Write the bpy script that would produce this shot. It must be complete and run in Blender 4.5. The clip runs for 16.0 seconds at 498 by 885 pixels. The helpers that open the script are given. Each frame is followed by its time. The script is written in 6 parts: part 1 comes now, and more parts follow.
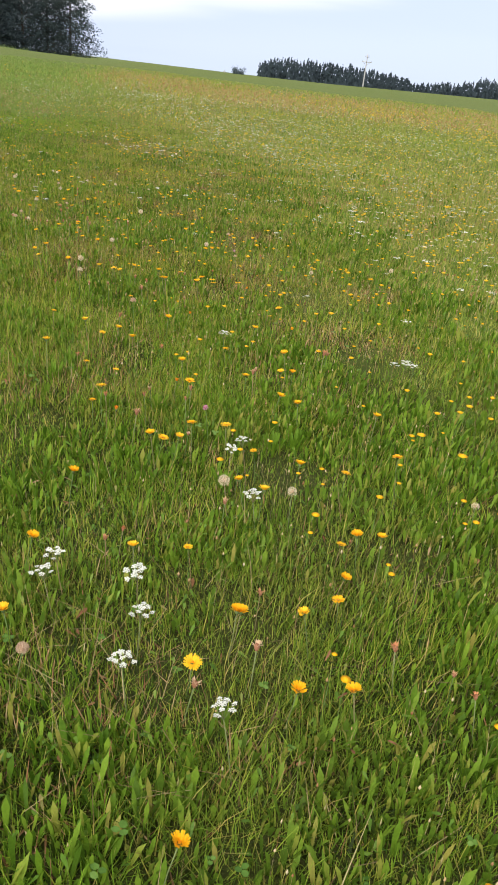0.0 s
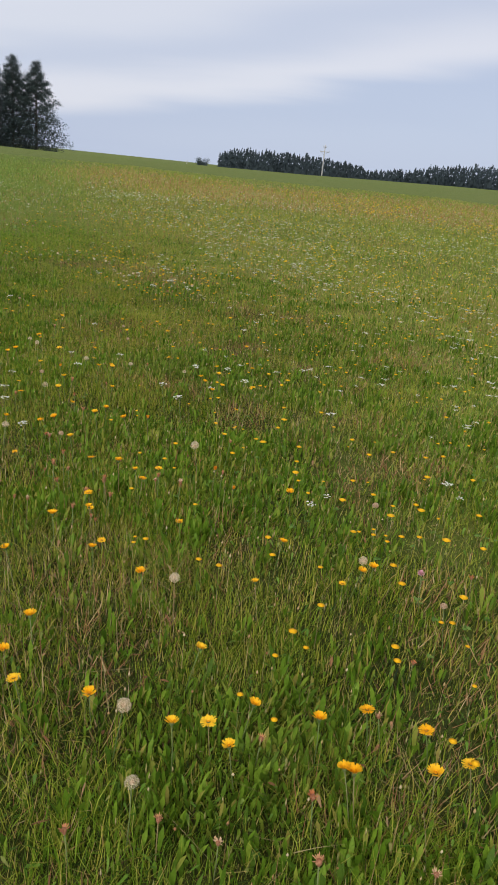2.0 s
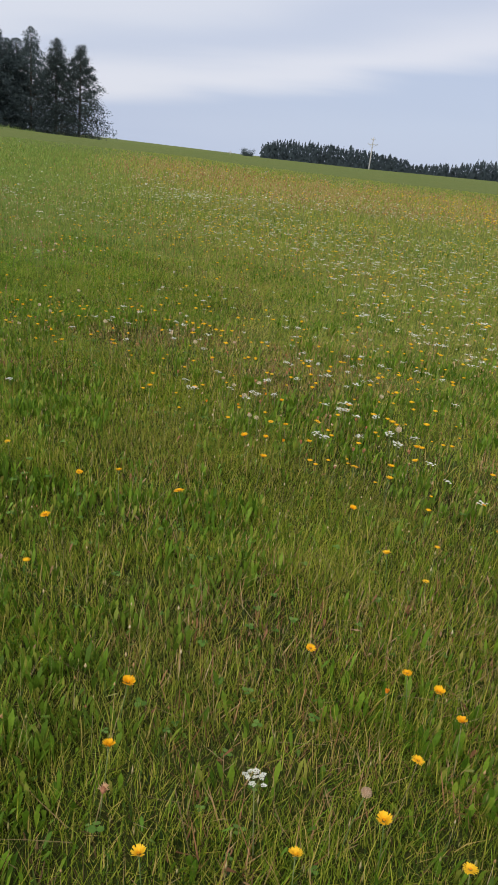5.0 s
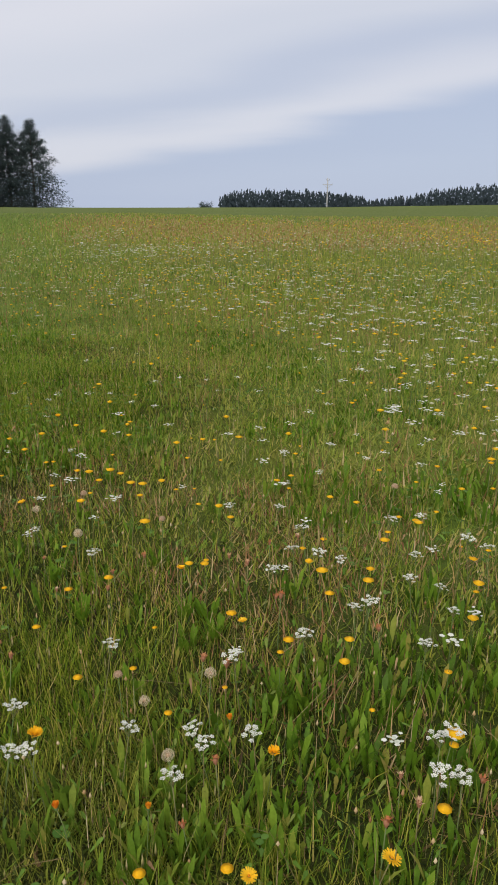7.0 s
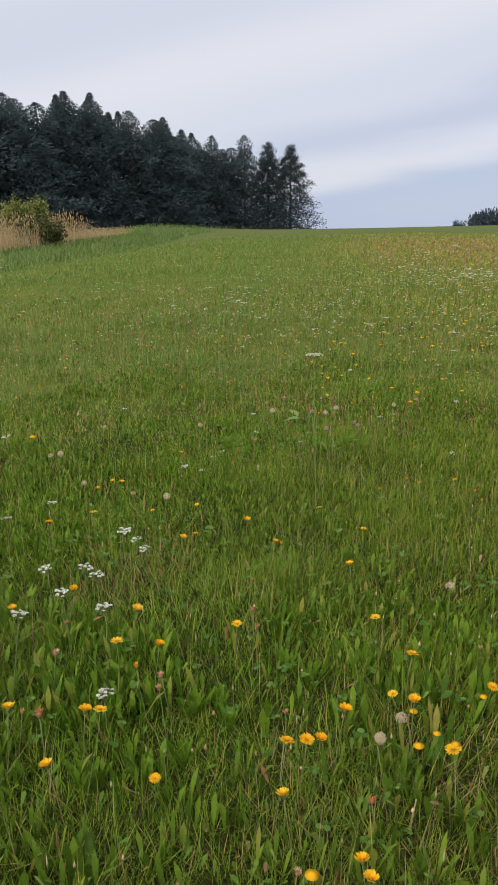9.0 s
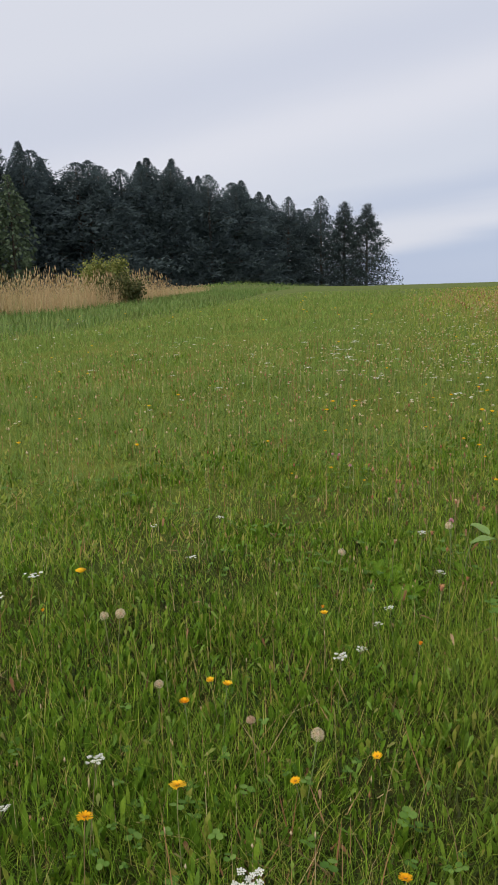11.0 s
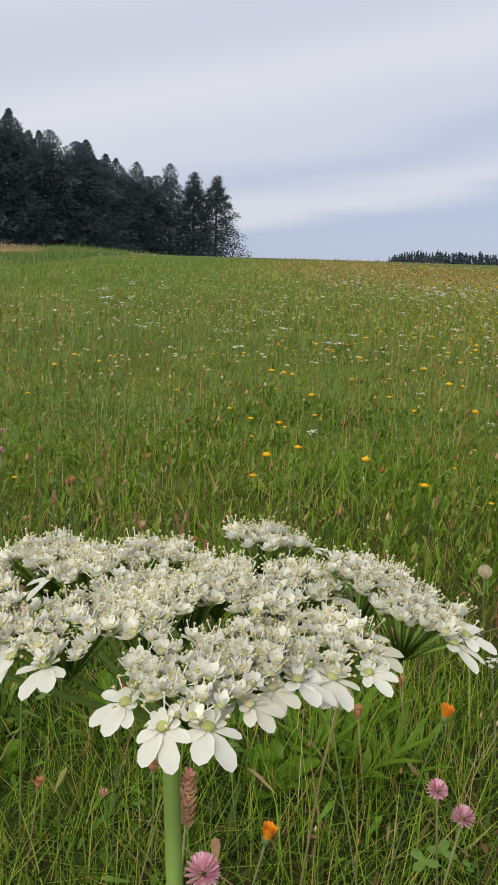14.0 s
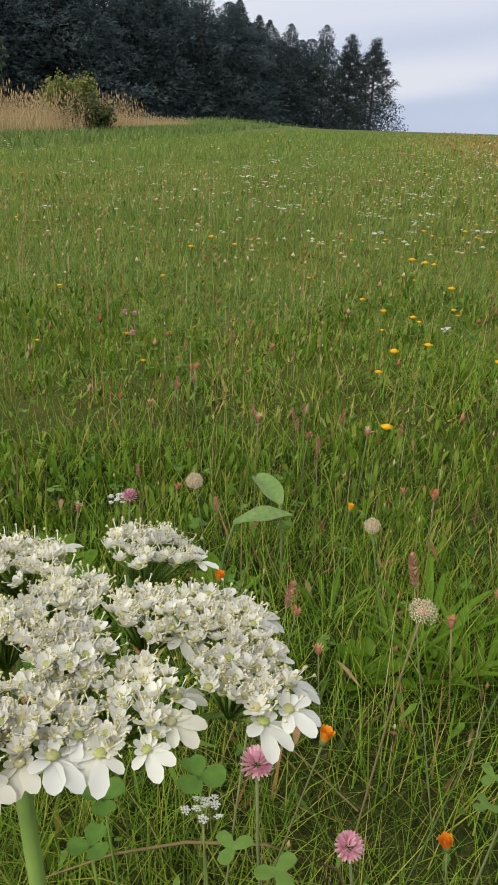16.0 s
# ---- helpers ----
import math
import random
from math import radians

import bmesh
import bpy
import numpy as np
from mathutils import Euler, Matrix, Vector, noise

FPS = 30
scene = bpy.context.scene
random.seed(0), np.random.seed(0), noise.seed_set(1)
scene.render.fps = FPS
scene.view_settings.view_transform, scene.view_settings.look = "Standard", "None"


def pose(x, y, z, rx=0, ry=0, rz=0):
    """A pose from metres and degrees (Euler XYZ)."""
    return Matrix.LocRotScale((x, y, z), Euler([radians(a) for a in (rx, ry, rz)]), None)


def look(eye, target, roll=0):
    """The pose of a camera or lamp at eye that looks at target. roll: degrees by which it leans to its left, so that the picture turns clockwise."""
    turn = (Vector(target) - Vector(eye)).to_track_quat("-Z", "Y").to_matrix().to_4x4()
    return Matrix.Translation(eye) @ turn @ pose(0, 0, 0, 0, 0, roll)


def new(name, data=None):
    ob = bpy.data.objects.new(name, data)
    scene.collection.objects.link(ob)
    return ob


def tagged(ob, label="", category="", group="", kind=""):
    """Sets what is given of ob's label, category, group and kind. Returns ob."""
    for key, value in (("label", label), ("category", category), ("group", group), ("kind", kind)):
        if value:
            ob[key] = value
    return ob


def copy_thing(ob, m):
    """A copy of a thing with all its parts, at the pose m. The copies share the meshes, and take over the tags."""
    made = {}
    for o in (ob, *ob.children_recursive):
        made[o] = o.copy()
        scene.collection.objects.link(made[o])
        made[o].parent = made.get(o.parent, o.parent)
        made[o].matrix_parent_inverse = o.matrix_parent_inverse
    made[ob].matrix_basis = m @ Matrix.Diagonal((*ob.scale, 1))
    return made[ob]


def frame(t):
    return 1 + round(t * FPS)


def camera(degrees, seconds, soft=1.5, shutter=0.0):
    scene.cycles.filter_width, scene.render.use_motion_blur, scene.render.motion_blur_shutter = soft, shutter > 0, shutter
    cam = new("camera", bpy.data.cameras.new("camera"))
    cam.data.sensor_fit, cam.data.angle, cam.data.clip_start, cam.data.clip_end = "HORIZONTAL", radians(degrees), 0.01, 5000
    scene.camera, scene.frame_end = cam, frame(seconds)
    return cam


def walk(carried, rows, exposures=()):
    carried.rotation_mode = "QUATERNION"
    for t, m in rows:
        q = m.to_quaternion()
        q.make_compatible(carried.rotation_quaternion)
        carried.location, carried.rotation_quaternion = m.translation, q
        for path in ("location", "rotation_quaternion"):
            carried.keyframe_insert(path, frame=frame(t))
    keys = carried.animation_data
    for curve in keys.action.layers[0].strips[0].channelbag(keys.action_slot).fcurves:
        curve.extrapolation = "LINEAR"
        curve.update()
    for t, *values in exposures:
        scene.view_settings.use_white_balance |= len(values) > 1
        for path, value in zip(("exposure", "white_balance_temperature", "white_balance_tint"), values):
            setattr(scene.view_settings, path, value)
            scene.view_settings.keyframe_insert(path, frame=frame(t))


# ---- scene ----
cam = camera(37.6, 16.0, 1.7)
PATH = [
    (0, (0.9841, -1.8642, 1.2511), (0.9791, -0.0805, 0.3464), 6.81),
    (0.5, (0.7105, -1.2163, 1.2414), (0.7095, 0.5386, 0.2819), 6.48),
    (1, (0.495, -0.5247, 1.3223), (0.6615, 1.2572, 0.4295), 9.01),
    (1.5, (0.3232, 0.3084, 1.3712), (0.4257, 2.1527, 0.6045), 6.66),
    (2, (0.0566, 1.007, 1.3408), (0.1165, 2.8753, 0.6296), 5.95),
    (2.5, (-0.1861, 1.6527, 1.3543), (-0.1259, 3.5125, 0.6211), 5.2),
    (3, (-0.5575, 2.4, 1.3164), (-0.595, 4.2554, 0.5705), 5.03),
    (3.5, (-0.8501, 3.0221, 1.3209), (-0.8665, 4.88, 0.5805), 6.16),
    (4, (-1.082, 3.7494, 1.2758), (-1.088, 5.6082, 0.5378), 7.36),
    (4.2, (-1.176, 4.0164, 1.2788), (-1.19, 5.8732, 0.5378), 7.46),
    (6.3, (-0.7255, 6.7507, 1.0503), (-0.7276, 8.6256, 0.3591), 5.08),
    (6.5, (-0.7765, 6.9407, 1.0233), (-0.7706, 8.8236, 0.3491), 4.38),
    (7, (-0.9872, 7.4045, 1.0512), (-0.9889, 9.3059, 0.431), 0.53),
    (7.5, (-1.3483, 7.8742, 1.0513), (-1.3951, 9.7832, 0.4585), 0),
    (8, (-1.7503, 8.2739, 0.9895), (-2.0432, 10.1655, 0.4099), -1.63),
    (8.5, (-2.0613, 8.4675, 1.0076), (-2.6546, 10.2905, 0.4377), -1.33),
    (9, (-2.3892, 8.61, 1.0421), (-2.9981, 10.4274, 0.471), -0.73),
    (9.5, (-2.6946, 8.7582, 0.9866), (-3.4187, 10.5476, 0.4635), -1.85),
    (10, (-3.0326, 8.9448, 0.998), (-3.9878, 10.6347, 0.5164), -2.38),
    (10.2, (-3.1596, 9.0218, 0.969), (-4.1178, 10.7127, 0.4984), -2.18),
    (12.3, (-2.8003, 10.7866, 0.88), (-3.2335, 12.705, 0.5186), -1.47),
    (12.5, (-2.8322, 10.8351, 0.8328), (-3.2664, 12.7535, 0.4704), -1.87),
    (13, (-2.9298, 10.9598, 0.7404), (-3.3555, 12.8801, 0.3782), -1.62),
    (13.5, (-2.9599, 11.0322, 0.6782), (-3.378, 12.9524, 0.3063), 0.29),
    (14, (-2.9598, 11.0421, 0.6359), (-3.3684, 12.9387, 0.1504), 2.19),
    (14.5, (-2.9642, 11.0431, 0.6383), (-3.3693, 12.9318, 0.1199), 1.94),
    (15, (-2.9625, 11.0453, 0.6457), (-3.3726, 12.9153, 0.067), 3.03),
    (15.3, (-2.9624, 11.0337, 0.6328), (-3.379, 12.8722, -0.0355), 3.72),
    (15.5, (-2.9601, 11.0343, 0.6353), (-3.406, 12.8567, -0.0575), 4.35),
    (15.8, (-2.9471, 11.052, 0.6435), (-3.5682, 12.7997, -0.1045), 3.68),
    (16, (-2.9358, 11.0639, 0.6482), (-3.6492, 12.7562, -0.1438), 2.45),
]
EXPOSURES = [(0, 0.65), (0.5, 0.68), (1.0, 0.43), (1.5, 0.13), (2.0, 0.08), (2.5, 0.12), (3.0, 0.22), (3.5, 0.22), (4.2, 0.14), (6.5, 0.05), (7.0, -0.02), (8.5, 0.06), (10.0, 0.08), (12.5, -0.15), (13.0, -0.17), (13.5, -0.08), (14.0, 0.0), (14.5, 0.0), (15.0, -0.01), (15.5, 0.1), (16.0, 0.13)]
walk(cam, [(t, look(e, g, r)) for t, e, g, r in PATH], EXPOSURES)

# ---------------- sky and sun: an even overcast with a few blue-grey bands ----------------
world = bpy.data.worlds.new("overcast_sky")
scene.world = world
world.use_nodes = True
wt = world.node_tree
wn, wl = wt.nodes, wt.links
bg = wn["Background"]
sky = wn.new("ShaderNodeTexSky")
sky.sky_type = "NISHITA"
sky.sun_disc = False
sky.sun_elevation, sky.sun_rotation = radians(43), radians(-156)
coord = wn.new("ShaderNodeTexCoord")
sep = wn.new("ShaderNodeSeparateXYZ")
wl.new(coord.outputs["Generated"], sep.inputs[0])


def wmath(op, a, b):
    n = wn.new("ShaderNodeMath")
    n.operation = op
    for i, v in enumerate((a, b)):
        if isinstance(v, (int, float)):
            n.inputs[i].default_value = v
        else:
            wl.new(v, n.inputs[i])
    return n.outputs[0]


height = wmath("ADD", wmath("ABSOLUTE", sep.outputs[2], 0), 0.22)
flat = wn.new("ShaderNodeCombineXYZ")
wl.new(wmath("DIVIDE", sep.outputs[0], height), flat.inputs[0])
wl.new(wmath("DIVIDE", sep.outputs[1], height), flat.inputs[1])
layers = []
for scale, detail, rot, sx, off in ((0.5, 3.0, 24, 0.55, 3.1), (1.3, 4.0, 32, 0.4, 7.7)):
    mp = wn.new("ShaderNodeMapping")
    mp.inputs["Rotation"].default_value = (0, 0, radians(rot))
    mp.inputs["Scale"].default_value = (sx, 1.0, 1.0)
    mp.inputs["Location"].default_value = (off, off * 0.4, 0)
    wl.new(flat.outputs[0], mp.inputs[0])
    nt = wn.new("ShaderNodeTexNoise")
    nt.inputs["Scale"].default_value = scale
    nt.inputs["Detail"].default_value = detail
    nt.inputs["Roughness"].default_value = 0.5
    nt.inputs["Distortion"].default_value = 0.4
    wl.new(mp.outputs[0], nt.inputs["Vector"])
    layers.append(nt.outputs["Fac"])
cloud = wmath("ADD", wmath("MULTIPLY", layers[0], 0.62), wmath("MULTIPLY", layers[1], 0.38))
slant = wmath("SUBTRACT", wmath("MAXIMUM", sep.outputs[2], 0.0), wmath("MULTIPLY", sep.outputs[0], 0.18))
slant = wmath("ADD", wmath("MULTIPLY", slant, 57.3), wmath("MULTIPLY", wmath("SUBTRACT", cloud, 0.5), 9.0))
ramp = wn.new("ShaderNodeValToRGB")
wl.new(wmath("DIVIDE", slant, 32.0), ramp.inputs[0])
BANDS = [(1.0, (0.50, 0.57, 0.73)), (3.7, (0.48, 0.55, 0.715)), (5.4, (0.69, 0.71, 0.80)), (7.6, (0.55, 0.60, 0.735)), (9.6, (0.66, 0.69, 0.785)), (13.0, (0.745, 0.755, 0.83)),
         (17.0, (0.64, 0.67, 0.775)), (21.0, (0.71, 0.73, 0.81)), (30.0, (0.75, 0.76, 0.83))]
while len(ramp.color_ramp.elements) < len(BANDS):
    ramp.color_ramp.elements.new(0.5)
for e, (up, tint) in zip(ramp.color_ramp.elements, BANDS):
    e.position, e.color = up / 32, (*tint, 1)
ramp.color_ramp.interpolation = "EASE"
blend = wn.new("ShaderNodeMix")
blend.data_type = "RGBA"
blend.inputs[0].default_value = 0.93
tone = wn.new("ShaderNodeMix")
tone.data_type, tone.blend_type = "RGBA", "MULTIPLY"
tone.inputs[0].default_value = 1.0
tone.inputs[7].default_value = (0.1, 0.1, 0.1, 1)
wl.new(sky.outputs[0], tone.inputs[6])
wl.new(tone.outputs[2], blend.inputs[6])
wl.new(ramp.outputs[0], blend.inputs[7])
wl.new(blend.outputs[2], bg.inputs[0])
bg.inputs[1].default_value = 1.0

sun = new("sun", bpy.data.lights.new("sun", "SUN"))
sun.data.energy = 2.6
sun.data.angle = radians(50)
sun.data.color = (1.0, 0.96, 0.9)
sun.matrix_world = look((-14, -32, 33), (0, 0, 0))


# ---------------- materials ----------------
def nodes_of(name):
    m = bpy.data.materials.new(name)
    m.use_nodes = True
    nt = m.node_tree
    return m, nt.nodes, nt.links, nt.nodes["Principled BSDF"]


def colours(n, stops):
    r = n.new("ShaderNodeValToRGB")
    el = r.color_ramp.elements
    while len(el) < len(stops):
        el.new(0.5)
    for e, (p, c) in zip(el, stops):
        e.position, e.color = p, (*c, 1)
    return r


def leafy(name, stops, rough=0.6, through_light=0.3, patch=0.0, patch_scale=1.2, patch_colour=(0.2, 0.16, 0.06), by="island", gloss=0.14):
    """Plant matter: a colour for each leaf, a slow drift over the ground, and light that passes through."""
    m, n, l, p = nodes_of(name)
    if by == "island":
        g = n.new("ShaderNodeNewGeometry")
        rnd = g.outputs["Random Per Island"]
    else:
        rnd = n.new("ShaderNodeObjectInfo").outputs["Random"]
    r = colours(n, stops)
    l.new(rnd, r.inputs[0])
    col = r.outputs[0]
    tc = n.new("ShaderNodeNewGeometry")
    fine = n.new("ShaderNodeTexNoise")
    fine.inputs["Scale"].default_value = 140
    fine.inputs["Detail"].default_value = 2
    l.new(tc.outputs["Position"], fine.inputs["Vector"])
    if patch:
        big = n.new("ShaderNodeTexNoise")
        big.inputs["Scale"].default_value = patch_scale
        big.inputs["Detail"].default_value = 3
        l.new(tc.outputs["Position"], big.inputs["Vector"])
        rr = colours(n, [(0.48, (0, 0, 0)), (0.68, (patch, patch, patch))])
        l.new(big.outputs["Fac"], rr.inputs[0])
        mx = n.new("ShaderNodeMix")
        mx.data_type = "RGBA"
        l.new(rr.outputs[0], mx.inputs[0])
        l.new(col, mx.inputs[6])
        mx.inputs[7].default_value = (*patch_colour, 1)
        col = mx.outputs[2]
    vary = n.new("ShaderNodeHueSaturation")
    mr = n.new("ShaderNodeMapRange")
    mr.inputs[3].default_value, mr.inputs[4].default_value = 0.7, 1.3
    l.new(fine.outputs["Fac"], mr.inputs[0])
    l.new(mr.outputs[0], vary.inputs["Value"])
    l.new(col, vary.inputs["Color"])
    l.new(vary.outputs[0], p.inputs["Base Color"])
    p.inputs["Roughness"].default_value = rough
    p.inputs["Specular IOR Level"].default_value = gloss
    if through_light:
        tr = n.new("ShaderNodeBsdfTranslucent")
        l.new(vary.outputs[0], tr.inputs[0])
        ms = n.new("ShaderNodeMixShader")
        ms.inputs[0].default_value = through_light
        l.new(p.outputs[0], ms.inputs[1])
        l.new(tr.outputs[0], ms.inputs[2])
        l.new(ms.outputs[0], n["Material Output"].inputs[0])
    return m


M_GRASS = leafy("grass_blade", [(0.0, (0.065, 0.115, 0.009)), (0.42, (0.195, 0.265, 0.019)), (0.70, (0.33, 0.375, 0.035)),
                                (0.88, (0.48, 0.43, 0.075)), (1.0, (0.58, 0.41, 0.15))], through_light=0.45, patch=0.35, patch_colour=(0.32, 0.30, 0.07))
M_FRESH = leafy("fresh_grass_blade", [(0.0, (0.06, 0.125, 0.009)), (0.42, (0.165, 0.30, 0.020)), (0.80, (0.30, 0.45, 0.038)),
                                      (0.91, (0.45, 0.46, 0.075)), (1.0, (0.58, 0.44, 0.16))], through_light=0.45, patch=0.25, patch_colour=(0.26, 0.27, 0.06))
M_FARGRASS = leafy("far_grass", [(0.0, (0.165, 0.245, 0.032)), (0.5, (0.275, 0.355, 0.05)), (0.8, (0.40, 0.40, 0.075)), (1.0, (0.54, 0.42, 0.16))],
                   through_light=0.45, patch=0.5, patch_scale=0.35, patch_colour=(0.33, 0.31, 0.08))
# fresh green with its blue raised as a painted trace of haze
M_HAZY_FARFRESH = leafy("far_fresh_grass", [(0.0, (0.14, 0.22, 0.046)), (0.5, (0.205, 0.305, 0.066)), (0.85, (0.275, 0.355, 0.082)), (1.0, (0.38, 0.34, 0.12))],
                    through_light=0.45, patch=0.35, patch_scale=0.35, patch_colour=(0.22, 0.27, 0.06))
M_LEAF = leafy("broad_leaf", [(0.0, (0.055, 0.115, 0.008)), (0.5, (0.12, 0.22, 0.015)), (0.85, (0.20, 0.31, 0.028)), (1.0, (0.32, 0.28, 0.06))],
               rough=0.5, through_light=0.4, patch=0.2, patch_colour=(0.2, 0.22, 0.05))
# greens taken near black: the shade deep between the blades is in this colour
M_UNDER_SHADED = leafy("undergrowth", [(0.0, (0.012, 0.024, 0.003)), (0.5, (0.028, 0.052, 0.006)), (0.80, (0.07, 0.11, 0.012)), (0.86, (0.045, 0.032, 0.012)), (1.0, (0.17, 0.10, 0.045))], through_light=0.1, patch=0.15, patch_colour=(0.12, 0.075, 0.035))
M_HERB = leafy("herb_leaf", [(0.0, (0.06, 0.13, 0.014)), (0.5, (0.12, 0.23, 0.024)), (0.88, (0.19, 0.31, 0.045)), (1.0, (0.30, 0.26, 0.09))], rough=0.45, through_light=0.35, patch=0.2, patch_colour=(0.16, 0.20, 0.05))
M_CLOVERLEAF = leafy("clover_leaf", [(0.0, (0.06, 0.13, 0.02)), (0.6, (0.105, 0.20, 0.032)), (1.0, (0.16, 0.26, 0.055))], rough=0.6)
M_STRAW = leafy("dry_straw", [(0.0, (0.14, 0.10, 0.04)), (0.4, (0.22, 0.165, 0.07)), (0.85, (0.32, 0.26, 0.12)), (1.0, (0.24, 0.13, 0.05))],
                rough=0.8, through_light=0.12)
M_DEAD = leafy("dead_leaf", [(0.0, (0.13, 0.06, 0.025)), (0.5, (0.24, 0.12, 0.055)), (1.0, (0.34, 0.23, 0.12))], rough=0.8, through_light=0.15)
M_SORREL = leafy("sorrel_seed", [(0.0, (0.30, 0.14, 0.06)), (0.45, (0.50, 0.33, 0.15)), (1.0, (0.66, 0.54, 0.34))], rough=0.8, through_light=0.2)
M_BAND = leafy("faded_sorrel", [(0.0, (0.30, 0.16, 0.07)), (0.4, (0.41, 0.27, 0.11)), (1.0, (0.46, 0.37, 0.17))], rough=0.8, through_light=0.2)
M_TALL = leafy("tall_dry_grass", [(0.0, (0.42, 0.28, 0.14)), (0.5, (0.52, 0.37, 0.20)), (0.85, (0.58, 0.44, 0.26)), (1.0, (0.34, 0.36, 0.14))],
               rough=0.8, through_light=0.25, patch=0.5, patch_scale=0.5, patch_colour=(0.50, 0.42, 0.20))
# margin green, also with added blue for haze
M_HAZY_LUSH = leafy("hazy_lush_grass", [(0.0, (0.115, 0.19, 0.046)), (0.6, (0.16, 0.25, 0.066)), (1.0, (0.22, 0.29, 0.085))], patch=0.3, patch_scale=0.4)
M_STEM = leafy("flower_stem", [(0.0, (0.10, 0.15, 0.04)), (0.6, (0.16, 0.19, 0.07)), (1.0, (0.22, 0.15, 0.07))], by="object", through_light=0.0)
M_HOGSTEM = leafy("umbel_stem", [(0.0, (0.15, 0.24, 0.04)), (1.0, (0.21, 0.31, 0.07))], through_light=0.1)
M_YELLOW = leafy("yellow_petal", [(0.0, (0.80, 0.40, 0.008)), (0.6, (0.85, 0.47, 0.012)), (1.0, (0.85, 0.54, 0.03))], by="object", through_light=0.25)
M_ORANGE = leafy("orange_petal", [(0.0, (0.72, 0.24, 0.02)), (1.0, (0.80, 0.38, 0.015))], by="object", through_light=0.2)
M_RUST = leafy("rust_petal", [(0.0, (0.46, 0.15, 0.055)), (0.6, (0.52, 0.27, 0.13)), (1.0, (0.62, 0.44, 0.28))], by="object", through_light=0.2)
M_INVOL = leafy("green_involucre", [(0.0, (0.07, 0.11, 0.03)), (1.0, (0.14, 0.18, 0.06))], by="object", through_light=0.0)
M_WHITE = leafy("white_petal", [(0.0, (0.56, 0.58, 0.48)), (0.5, (0.68, 0.68, 0.59)), (1.0, (0.75, 0.73, 0.66))], through_light=0.25)
M_PETAL = leafy("umbel_petal", [(0.0, (0.76, 0.75, 0.64)), (0.6, (0.84, 0.83, 0.75)), (1.0, (0.78, 0.74, 0.56))], rough=0.7, through_light=0.3)
M_CREAM = leafy("umbel_centre", [(0.0, (0.58, 0.56, 0.24)), (0.6, (0.72, 0.65, 0.36)), (1.0, (0.78, 0.70, 0.46))], rough=0.7, through_light=0.2)
M_NECTAR = leafy("umbel_nectary", [(0.0, (0.42, 0.46, 0.14)), (0.6, (0.56, 0.54, 0.24)), (1.0, (0.66, 0.60, 0.34))], rough=0.5, through_light=0.2)
M_PINK = leafy("clover_petal", [(0.0, (0.55, 0.20, 0.27)), (0.6, (0.68, 0.38, 0.43)), (1.0, (0.74, 0.52, 0.52))], through_light=0.25)
M_FLUFF = leafy("seed_fluff", [(0.0, (0.72, 0.58, 0.40)), (0.7, (0.82, 0.72, 0.54)), (1.0, (0.66, 0.46, 0.28))], rough=0.9, through_light=0.5)
M_TAN = leafy("tan_fluff", [(0.0, (0.46, 0.29, 0.18)), (0.6, (0.60, 0.43, 0.29)), (1.0, (0.68, 0.54, 0.40))], rough=0.9, through_light=0.4)
M_SPIKE = leafy("plantain_spike", [(0.0, (0.30, 0.12, 0.075)), (0.6, (0.44, 0.22, 0.14)), (1.0, (0.52, 0.36, 0.22))], rough=0.8, through_light=0.15)
M_BROWN = leafy("brown_spike", [(0.0, (0.16, 0.06, 0.03)), (0.5, (0.30, 0.13, 0.07)), (1.0, (0.50, 0.33, 0.20))], rough=0.8, through_light=0.1)
# needle greens lightened and turned blue: distance haze is mixed into the colour
M_HAZY_NEEDLE = leafy("hazy_conifer_needles", [(0.0, (0.082, 0.108, 0.113)), (0.6, (0.09, 0.118, 0.122)), (1.0, (0.10, 0.13, 0.13))], rough=1.0, through_light=0.5, gloss=0.0)
M_HAZY_NEEDLE_B = leafy("hazy_larch_needles", [(0.0, (0.055, 0.076, 0.078)), (1.0, (0.075, 0.096, 0.092))], rough=1.0, through_light=0.5, gloss=0.0)
M_DOCK = leafy("dock_leaf", [(0.0, (0.16, 0.27, 0.07)), (1.0, (0.22, 0.32, 0.10))], rough=0.5, through_light=0.3, patch=0.4, patch_scale=60, patch_colour=(0.28, 0.33, 0.15))
M_BIRCH = leafy("birch_leaves", [(0.0, (0.07, 0.10, 0.06)), (1.0, (0.12, 0.16, 0.09))], rough=0.6, through_light=0.25)
# far needles carry the most haze tint in their base colour
M_HAZY_FARWOOD = leafy("hazy_far_needles", [(0.0, (0.062, 0.082, 0.092)), (1.0, (0.072, 0.094, 0.102))], rough=1.0, through_light=0.5, gloss=0.02)
M_BUSH = leafy("bush_leaves", [(0.0, (0.11, 0.14, 0.035)), (0.6, (0.20, 0.22, 0.055)), (1.0, (0.31, 0.29, 0.09))], through_light=0.25)
M_BRAMBLE = leafy("bramble_leaves", [(0.0, (0.07, 0.085, 0.035)), (0.7, (0.14, 0.15, 0.055)), (1.0, (0.22, 0.19, 0.08))], through_light=0.2)
M_BUSH_B = leafy("elder_leaves", [(0.0, (0.09, 0.17, 0.03)), (1.0, (0.19, 0.30, 0.07))], through_light=0.25)


